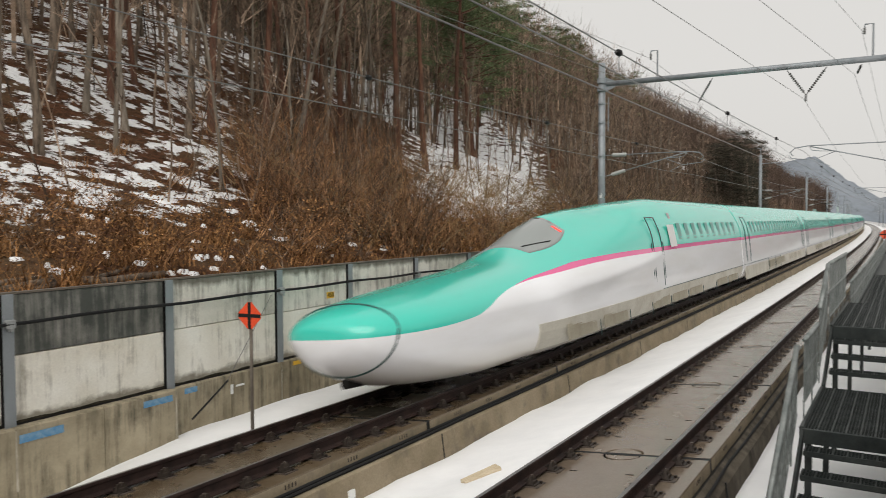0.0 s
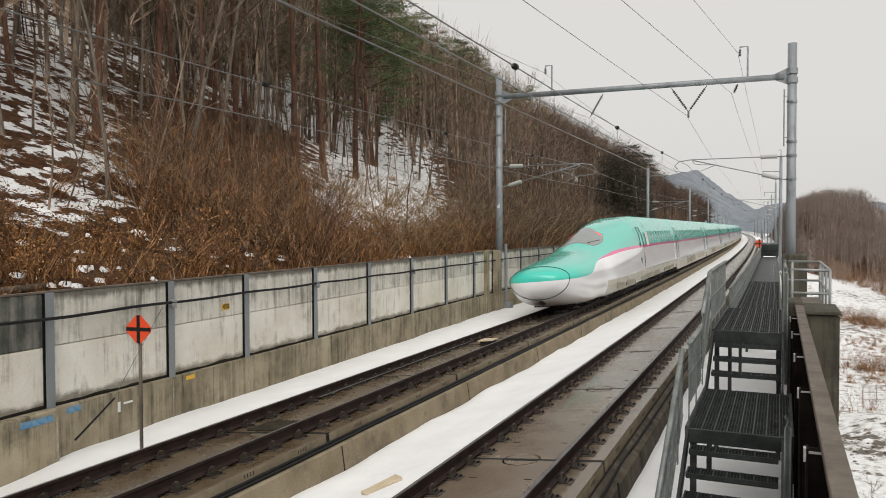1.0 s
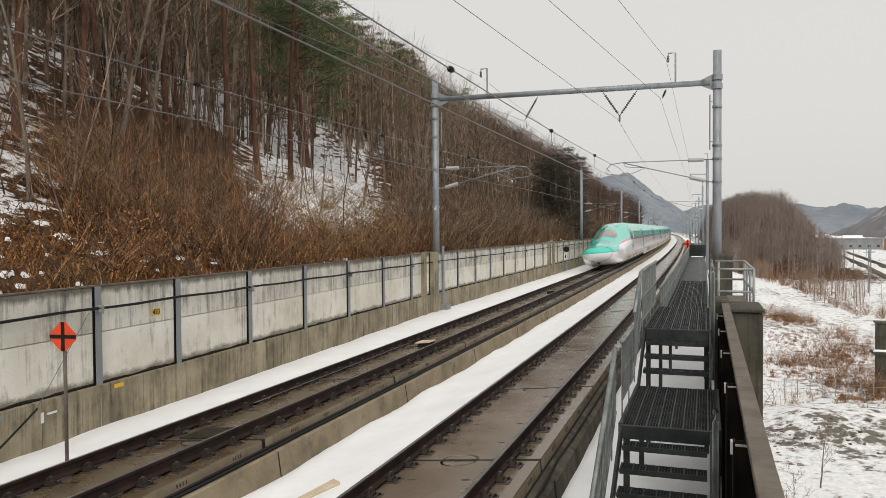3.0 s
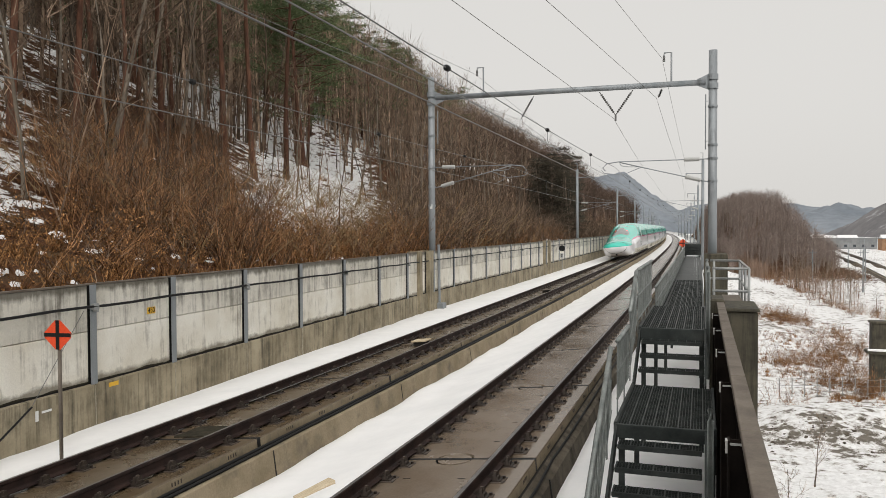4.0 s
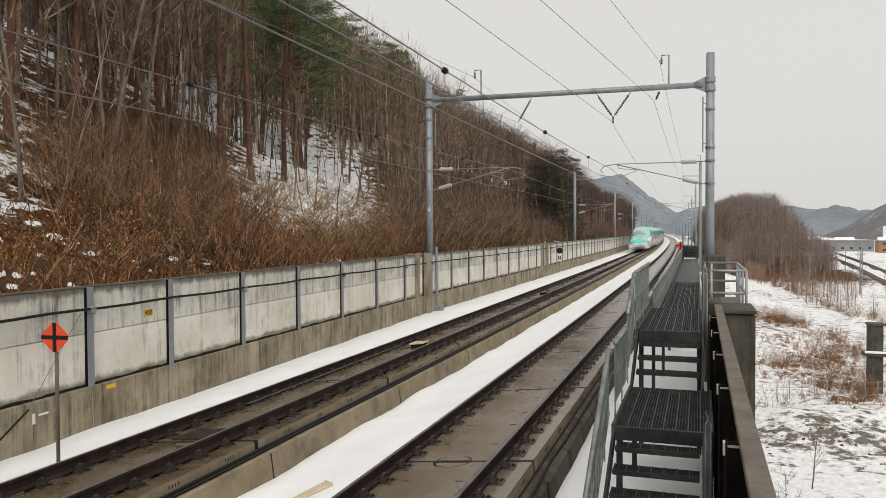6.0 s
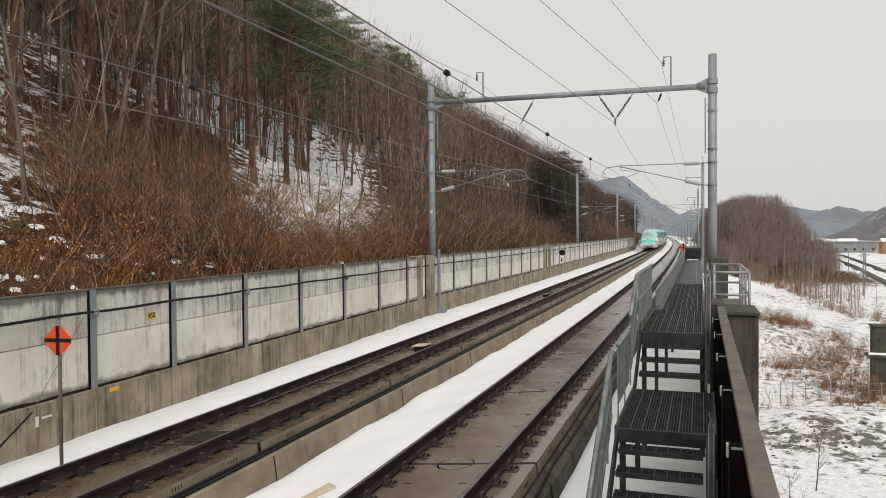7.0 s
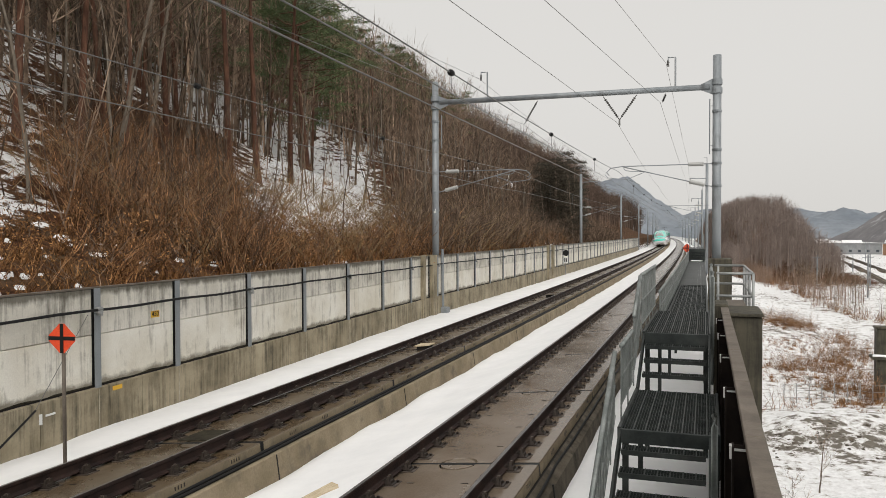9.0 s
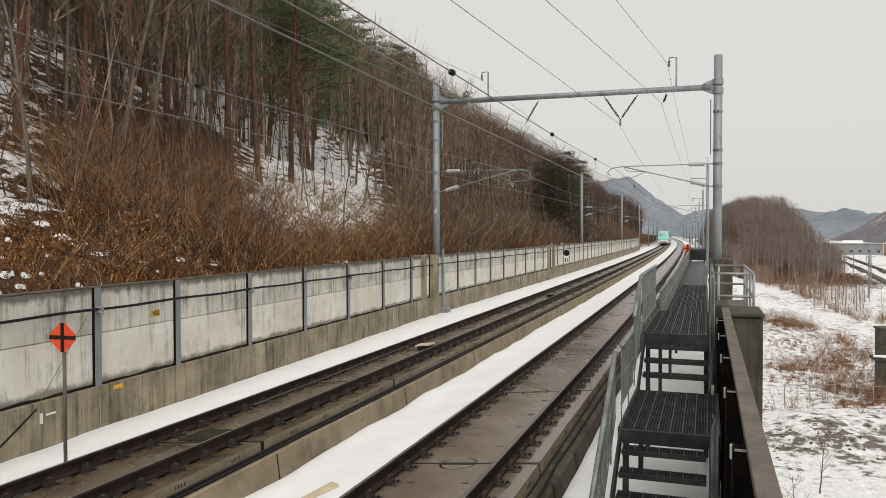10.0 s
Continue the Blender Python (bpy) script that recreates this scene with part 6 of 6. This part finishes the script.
build_house(72, 455, 30, 12, 5.5, BLDG[1], "long grey warehouse with a flat roof", True, "warehouse")
build_house(90, 425, 13, 10, 6, BLDG[2], "orange shop building with a flat roof", True, "shop_building")
build_house(76, 470, 9, 8, 5, BLDG[0], "cream house with a snowy roof")
build_house(98, 470, 10, 8, 5, BLDG[0], "cream house with a snowy roof")
build_house(62, 520, 11, 8, 5, BLDG[1], "grey house with a snowy roof")
build_house(108, 500, 12, 9, 5.5, BLDG[1], "grey house with a snowy roof")
sb = thing("sign_board", "white billboard with two dark emblems", "billboard")
zb = base_z(88, 410)
part("board", Shape().box(83, 93, 410, 410.3, zb + 9.3, zb + 13.5, 0, 0.05).mesh("board", WHITE_PAINT), sb)
for x in (85.6, 90.4):
    part("emblem", Shape().tube([(x, 409.98, zb + 11.4), (x, 409.9, zb + 11.4)], 1.3, 14).mesh("emblem", BLDG[2]), sb)
    part("post", Shape().tube([(x, 410.2, zb - 1), (x, 410.2, zb + 9.3)], 0.25, 8).mesh("post", MAST), sb)

for x, y, h in ((33, 182, 7), (40, 245, 7), (26.5, 148, 7.5), (22, 176, 7), (54, 300, 8), (60, 340, 8)):
    z = base_z(x, y)
    g = thing("utility_pole", "thin grey pole beside the valley tracks", "pole", "valley poles")
    part("pole", Shape().tube([(x, y, z - 0.5), (x, y, z + h)], [0.14, 0.1], 8).mesh("pole", MAST), g)
    part("crossarm", Shape().tube([(x - 0.9, y, z + h - 0.5), (x + 0.9, y, z + h - 0.5)], 0.05, 6).mesh("crossarm", MAST), g)


def mountain(x, y, rx, ry, h, seed, name="mountain", mat=MOUNT):
    sh, n, m = Shape(), 120, 40
    vs = []
    for j in range(m + 1):
        for i in range(n + 1):
            a, b = -1 + 2 * i / n, -1 + 2 * j / m
            px, py = x + a * rx, y + b * ry
            q = max(0.0, 1 - a * a) * max(0.0, 1 - b * b)
            z = -14 + h * q ** 0.7 * (1 + 0.35 * noise.noise((px / rx * 3, py / ry * 3, seed)) + 0.08 * noise.noise((px / rx * 12, py / ry * 12, seed)) + 0.035 * noise.noise((px / rx * 40, py / ry * 40, seed)))
            vs.append((px, py, z))
    sh.add(vs, [(j * (n + 1) + i, j * (n + 1) + i + 1, (j + 1) * (n + 1) + i + 1, (j + 1) * (n + 1) + i) for j in range(m) for i in range(n)])
    thing(name, "distant wooded mountain in pale, hazy painted tones", "mountain", kind="structure", data=sh.mesh(name, mat, smooth=True))


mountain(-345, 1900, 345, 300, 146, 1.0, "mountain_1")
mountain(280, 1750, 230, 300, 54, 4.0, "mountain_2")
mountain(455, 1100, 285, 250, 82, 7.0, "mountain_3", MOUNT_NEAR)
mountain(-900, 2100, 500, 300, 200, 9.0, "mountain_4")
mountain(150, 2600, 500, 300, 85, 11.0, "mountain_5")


# ---- the train ----
def table(tab, x):
    for (a, p), (b, q) in zip(tab, tab[1:]):
        if x <= b:
            t = (x - a) / (b - a)
            return p + (q - p) * t
    return tab[-1][1]


def cubic(tab, x):
    """Smooth curve through a short table."""
    n = len(tab)
    if x <= tab[0][0]:
        return tab[0][1]
    for i in range(n - 1):
        if x <= tab[i + 1][0]:
            (x0, y0), (x1, y1) = tab[i], tab[i + 1]
            def slope(k):
                if k == 0 or k == n - 1:
                    j = min(k, n - 2)
                    return (tab[j + 1][1] - tab[j][1]) / (tab[j + 1][0] - tab[j][0])
                return (tab[k + 1][1] - tab[k - 1][1]) / (tab[k + 1][0] - tab[k - 1][0])
            hh = x1 - x0
            t = (x - x0) / hh
            return ((2 * t ** 3 - 3 * t * t + 1) * y0 + (t ** 3 - 2 * t * t + t) * hh * slope(i) + (-2 * t ** 3 + 3 * t * t) * y1 + (t ** 3 - t * t) * hh * slope(i + 1))
    return tab[-1][1]


TOP = ((0.35, 1.25), (0.37, 1.38), (0.45, 1.50), (0.7, 1.62), (1.3, 1.74), (2, 1.82), (3.4, 1.95), (5.5, 2.14), (7, 2.34), (9, 2.68), (11, 3.05), (13, 3.42), (15, 3.62), (16.5, 3.65), (18, 3.65))
HUMP = ((0, 0), (5.6, 0.0), (6.3, 0.10), (7.6, 0.40), (8.9, 0.50), (10.4, 0.38), (12, 0.17), (13.6, 0.02), (16, 0))
WIDE = ((0.35, 0.02), (0.37, 0.36), (0.45, 0.66), (0.7, 0.95), (1.2, 1.2), (2, 1.37), (3.5, 1.46), (6, 1.57), (9, 1.63), (13, 1.67), (16, 1.675))
LOW = ((0.35, 1.23), (0.37, 1.05), (0.45, 0.86), (0.7, 0.62), (1.1, 0.43), (1.6, 0.28), (2.4, 0.2), (4, 0.18), (16, 0.18))
MIDZ = ((0, 1.24), (2, 1.24), (6, 1.3), (12, 1.4), (16, 1.45))


def skin(d, a, off=0.0):
    """Point of the leading car's body: d metres behind the tip, a the angle round the section."""
    w, zt, zb, zm = cubic(WIDE, d), cubic(TOP, d), cubic(LOW, d), cubic(MIDZ, d)
    k = smooth(3, 15, d)
    ca, sa = math.cos(a), math.sin(a)
    ex = 1 - 0.55 * k if sa > 0 else 1 - 0.70 * smooth(0.7, 3.6, d)
    ez = 1 - 0.42 * k if sa > 0 else 1 - 0.60 * smooth(0.7, 3.6, d)
    x = (w + off) * math.copysign(abs(ca) ** ex, ca)
    z = zm + ((zt - zm + off) if sa > 0 else (zm - zb + off)) * math.copysign(abs(sa) ** ez, sa)
    if sa > 0:
        z += max(0, table(HUMP, d)) * math.exp(-(x / 0.72) ** 2 * (1 if d < 12 else 0.7)) * smooth(0.2, 0.8, sa)
        x *= 1 - 0.10 * k * smooth(2.2, 3.6, z)
    else:
        x *= 1 - 0.035 * (1 - smooth(0.2, 0.9, z))
    # raised shoulder that sweeps up from behind the nose
    zc = lerp_table(((4.6, 0.85), (5.4, 1.12), (6.5, 1.28), (9, 1.36), (15, 1.5)), max(4.6, d))
    lift = smooth(zc - 0.05, zc + 0.06, z) * (1 - smooth(zc + 0.15, zc + 0.75, z)) * smooth(4.6, 5.6, d) * (1 - smooth(11.5, 14.5, d))
    x += math.copysign(0.12 * lift - 0.11 * (1 - smooth(zc - 0.25, zc, z)) * smooth(4.6, 6.2, d) * (1 - smooth(10, 14, d)), x)
    return (x, d, z)


def head_body():
    sh = Shape()
    ds = [0.35, 0.355, 0.36, 0.37, 0.39, 0.42, 0.46, 0.52, 0.6, 0.7, 0.85] + [1 + 0.3 * i for i in range(52)] + [17, 18, 20, 22, 24, 25.91]
    n = 128
    for d in ds:
        sh.v += [skin(d, 2 * math.pi * j / n) for j in range(n)]
    for i in range(len(ds) - 1):
        for j in range(n):
            sh.f.append((i * n + j, i * n + (j + 1) % n, i * n + n + (j + 1) % n, i * n + n + j))
    sh.f += [tuple(range(n)), tuple(reversed(range(len(sh.v) - n, len(sh.v))))]
    sh.m = [0] * len(sh.f)
    me = sh.mesh("body", TRAIN, smooth=True)
    me.set_sharp_from_angle(angle=radians(50))
    return me


def skin_patch(d0, d1, a0, a1, off, nd=10, na=12, inset=None):
    """A panel that follows the body's skin."""
    sh = Shape()
    for q in (off, -0.02):
        for i in range(nd + 1):
            t = i / nd
            e = inset(t) if inset else 0
            for j in range(na + 1):
                sh.v.append(skin(d0 + (d1 - d0) * t, a0 + e + (a1 - a0 - 2 * e) * j / na, q))
    n = na + 1
    for i in range(nd):
        for j in range(na):
            sh.f.append((i * n + j, i * n + j + 1, i * n + n + j + 1, i * n + n + j))
    rim = [i for i in range(n)] + [i * n + na for i in range(1, nd + 1)] + [nd * n + j for j in range(na - 1, -1, -1)] + [i * n for i in range(nd - 1, 0, -1)]
    k = (nd + 1) * n
    for a, b in zip(rim, rim[1:] + rim[:1]):
        sh.f.append((b, a, a + k, b + k))
    sh.m = [0] * len(sh.f)
    return sh


WIN = Shape()
WIN.box(-0.006, 0.006, -0.21, 0.21, -0.26, 0.26, 0, 0.004)
WIN_MESH = WIN.mesh("window", TRAIN_WIN)


def side_x(z, d=20):
    """Half width of the body at a height."""
    best = min((abs(skin(d, a * math.pi / 400)[2] - z), skin(d, a * math.pi / 400)[0]) for a in range(-190, 190))
    return best[1]


def side_details(car, d_from, d_to, door_at, body_x=1.664):
    """Windows, doors, skirt panels, louvres on both sides of a car."""
    door = Shape()
    zs = [0.95, 1.4, 1.9, 2.2, 2.4, 2.6, 2.8, 2.95]
    for y in (-0.42, 0.42):
        door.tube([(side_x(z) - body_x + 0.002, y, z) for z in zs], 0.015, 6)
    door.tube([(side_x(2.95) - body_x + 0.002, -0.42, 2.95), (side_x(2.95) - body_x + 0.002, 0.42, 2.95)], 0.015, 6)
    dm = door.mesh("door", SEAM)
    rail_ = Shape().tube([(0.03, 0, 1.15), (0.03, 0, 2.2)], 0.014, 6).mesh("grab_rail", SEAM)
    louvre = Shape().box(-0.004, 0.010, -0.85, 0.85, 0.38, 0.72)
    for i in range(6):
        louvre.box(0.010, 0.018, -0.82, 0.82, 0.41 + 0.05 * i, 0.432 + 0.05 * i)
    lm = louvre.mesh("louvre", LOUVRE)
    seam = Shape().box(-0.004, 0.010, -12.4, 12.4, 0.855, 0.873).mesh("skirt_seam", SEAM)
    gap = Shape().box(-0.004, 0.009, -0.012, 0.012, 0.24, 0.85).mesh("skirt_gap", SEAM)
    for side in (1, -1):
        def put(name, me, y, z=0.0, label="", inx=0.0, lean=0.0):
            part(name, me, car, label, at=Matrix.Translation((side * (body_x - inx), y, z)) @ (Matrix.Identity(4) if side > 0 else pose(0, 0, 0, 0, 0, 180)) @ pose(0, 0, 0, 0, lean, 0))
        for y in door_at:
            put("door", dm, y)
            for o in (-0.6, 0.55):
                put("grab_rail", rail_, y + o, inx=0.02)
        y = d_from
        while y < d_to:
            if all(abs(y - q) > 0.95 for q in door_at):
                put("window", WIN_MESH, y, 2.50, inx=body_x - side_x(2.50), lean=-7.5)
            y += 0.98
        mid = (d_from + d_to) / 2
        s0, s1 = (5.6 if d_from > 5 else 0.6), (25.6 if d_from > 5 else 24.4)
        panel = Shape().box(-0.05, -0.012, s0, s1, 0.20, 0.853, 0, 0.008).mesh("skirt", SKIRT)
        if d_from > 5:
            grid, ds = Shape(), [5.0 + 0.45 * i for i in range(12)] + [12, 14, 17, 21, 25.6]
            zs_ = (0.20, 0.36, 0.52, 0.68, 0.853)
            for d in ds:
                grid.v += [(side * (side_x(z, d) + 0.032), d, z) for z in zs_] + [(side * (side_x(z, d) - 0.03), d, z) for z in reversed(zs_)]
            for i in range(len(ds) - 1):
                grid.f += [(i * 10 + j, i * 10 + (j + 1) % 10, i * 10 + 10 + (j + 1) % 10, i * 10 + 10 + j) for j in range(10)]
            grid.f += [tuple(range(10)), tuple(reversed(range(len(grid.v) - 10, len(grid.v))))]
            grid.m = [0] * len(grid.f)
            part("skirt", grid.mesh("skirt", SKIRT), car, "beige skirt panel")
        else:
            put("skirt", panel if side > 0 else Shape().box(-0.05, -0.012, -s1, -s0, 0.20, 0.853, 0, 0.008).mesh("skirt", SKIRT), 0, label="beige skirt panel")
        put("skirt_seam", seam, max(12.9, mid))
        y = 6.9 if d_from > 5 else 1.8
        k = 0
        while y < d_to - 0.2:
            put("skirt_gap", gap, y + 1.05, inx=body_x - side_x(0.55, y + 1.05) - 0.04)
            if k % 4 != 2:
                put("louvre", lm, y, inx=body_x - side_x(0.55, y) - 0.045)
            y += 2.1
            k += 1


def bogie(car, y):
    sh = Shape()
    for o in (-1.25, 1.25):
        for x in (-0.75, 0.75):
            sh.tube([(x - 0.06, y + o, 0.43), (x + 0.06, y + o, 0.43)], 0.43, 20)
        sh.tube([(-0.9, y + o, 0.43), (0.9, y + o, 0.43)], 0.08, 8)
    sh.box(-1.0, -0.85, y - 1.7, y + 1.7, 0.35, 0.7, 0, 0.03).box(0.85, 1.0, y - 1.7, y + 1.7, 0.35, 0.7, 0, 0.03)
    part("bogie", sh.mesh("bogie", UNDER), car, "dark wheeled bogie")


def build_head():
    car = thing("train_head_car", "streamlined long-nosed bullet-train end car, green over white with a pink line", "train car", "train cars")
    part("body", head_body(), car)
    part("windscreen", skin_patch(6.55, 8.65, math.radians(60), math.radians(120), 0.012, 14, 18, lambda t: 0.20 * (1 - math.sin(math.pi * min(1, 0.18 + t * 0.75)))).mesh("windscreen", GLASS, smooth=True), car, "wrap-round windscreen, paled for sky reflections")
    # parting line of the nose cover
    pts = []
    for j in range(49):
        a = 2 * math.pi * j / 48
        x, y, z = skin(0.92 + 0.13 * math.sin(a), a, 0.004)
        pts.append((x, y, z))
    part("nose_seam", Shape().tube(pts, 0.018, 5, cap=False).mesh("nose_seam", SEAM), car, "dark seam of the nose cover")
    for a in (73, 107):
        part("tail_lamp", skin_patch(8.40, 8.50, math.radians(a - 4), math.radians(a + 4), 0.018, 3, 6).mesh("tail_lamp", TAIL, smooth=True), car, "lit red tail lamp")
    for x in (-0.25, 0.25):
        part("wiper", Shape().tube([skin(6.7, math.radians(90 - x * 60), 0.03), skin(7.6, math.radians(90 - x * 100), 0.03)], 0.014, 5).mesh("wiper", UNDER), car)
    part("coupler", Shape().tube([(0, 0.85, 0.44), (0, 1.6, 0.40)], 0.08, 10).box(-0.8, 0.8, 2.6, 4.6, 0.16, 0.30, 0, 0.04).mesh("coupler", UNDER), car, "dark coupler under the nose")
    side_details(car, 15.9, 25.2, (13.2,))
    part("window", Shape().box(-0.004, 0.008, -0.13, 0.13, -0.13, 0.13, 0, 0.003).mesh("cab_window", GLASS), car, "small square cab window", at=Matrix.Translation((side_x(2.98, 15.4) + 0.004, 15.4, 2.98)) @ pose(0, 0, 0, 0, -15, 0))
    part("emblem", Shape().box(-0.004, 0.006, -0.36, 0.36, -0.34, 0.34, 0, 0.002).mesh("emblem", WHITE_PAINT), car, "white emblem panel", at=Matrix.Translation((side_x(2.38, 14.85) + 0.03, 14.85, 2.38)) @ pose(0, 0, 0, 0, -7, 0))
    for y in (9.0, 22.8):
        bogie(car, y)
    return car


def body_section(n=40):
    out = []
    for j in range(n):
        x, _, z = skin(20, 2 * math.pi * j / n)
        out.append((x, z))
    return out


def build_middle():
    car = thing("train_car", "bullet-train coach, green over white with a pink line", "train car", "train cars")
    sec = body_section()
    sh = Shape()
    path = [(lambda u, z, q=q, k=k: (u * k, q, 1.9 + (z - 1.9) * k)) for q, k in ((0.09, 0.99), (0.11, 1.0), (0.6, 1.0), (12.5, 1), (24.4, 1), (24.89, 1.0), (24.91, 0.99))]
    sh.sweep(sec, path)
    me = sh.mesh("body", TRAIN_COACH, smooth=True)
    me.set_sharp_from_angle(angle=radians(35))
    part("body", me, car)
    gang = Shape().sweep([(u * 0.975, 1.9 + (z - 1.9) * 0.975) for u, z in sec], [(lambda u, z, q=q: (u, q, z)) for q in (-0.26, 0.24)])
    part("gangway", gang.mesh("gangway", UNDER), car, "dark gangway bellows")
    side_details(car, 2.9, 22.6, (1.55, 23.4))
    for y in (3.7, 21.3):
        bogie(car, y)
    return car


def coach_livery():
    m = TRAIN.copy()
    m.name = "coach_paint"
    for nd in m.node_tree.nodes:
        if nd.type == "CURVE_FLOAT":
            for cp in nd.mapping.curves[0].points:
                cp.location = (cp.location[0], 1.95 / 4.0)
            nd.mapping.update()
    for nd in m.node_tree.nodes:
        if nd.type == "MATH" and nd.operation == "SUBTRACT" and abs(nd.inputs[1].default_value - 4.5) < 0.01:
            nd.inputs[1].default_value = -30.0
    return m


TRAIN_COACH = coach_livery()
CARS = [(build_head(), 0.0, 26.0)]
coach = build_middle()
CARS.append((coach, 26.0, 25.0))
for i in range(1, 9):
    CARS.append((copy_thing(coach, Matrix.Identity(4)), 26.0 + 25.0 * i, 25.0))
pan = thing("pantograph", "folding pantograph on a coach roof", "pantograph")
part("frame", Shape().tube([(-0.6, 0, 0), (0, 1.0, 0.55), (0, 0.1, 1.15)], 0.035, 6).tube([(0.6, 0, 0), (0, 1.0, 0.55)], 0.035, 6).tube([(-0.8, 0.1, 1.16), (0.8, 0.1, 1.16)], 0.03, 6).mesh("frame", UNDER), pan)
part("shield", Shape().box(-1.3, -1.25, -1.5, 2.5, -0.1, 0.6, 0, 0.05).box(1.25, 1.3, -1.5, 2.5, -0.1, 0.6, 0, 0.05).mesh("shield", ROOF), pan)
CARS.append((pan, 26.0 + 50 + 20, 2.0))

TIP0, SPEED, GAIN = 8.4, 16.0, 0.11


def on_track(s, length, lift=0.0):
    """Pose of a car whose near end is at s on the far track."""
    pl = canted(-7.53)
    a, b = Vector(pl(0, lift, s)), Vector(pl(0, lift, s + length))
    d = b - a
    return Matrix.Translation(a) @ pose(0, 0, 0, 0, 0, -math.degrees(math.atan2(d.x, d.y))) @ pose(0, 0, 0, 0, -TILT, 0)


def motions():
    for car, off, length in CARS:
        lift = 3.68 if car is pan else 0.0
        walk(car, [(t, on_track(TIP0 + SPEED * t + GAIN * t * t + 0.35 * max(0, t - 2.5) ** 2 + off, length, lift)) for t in (0.5 * i for i in range(21))])


motions()
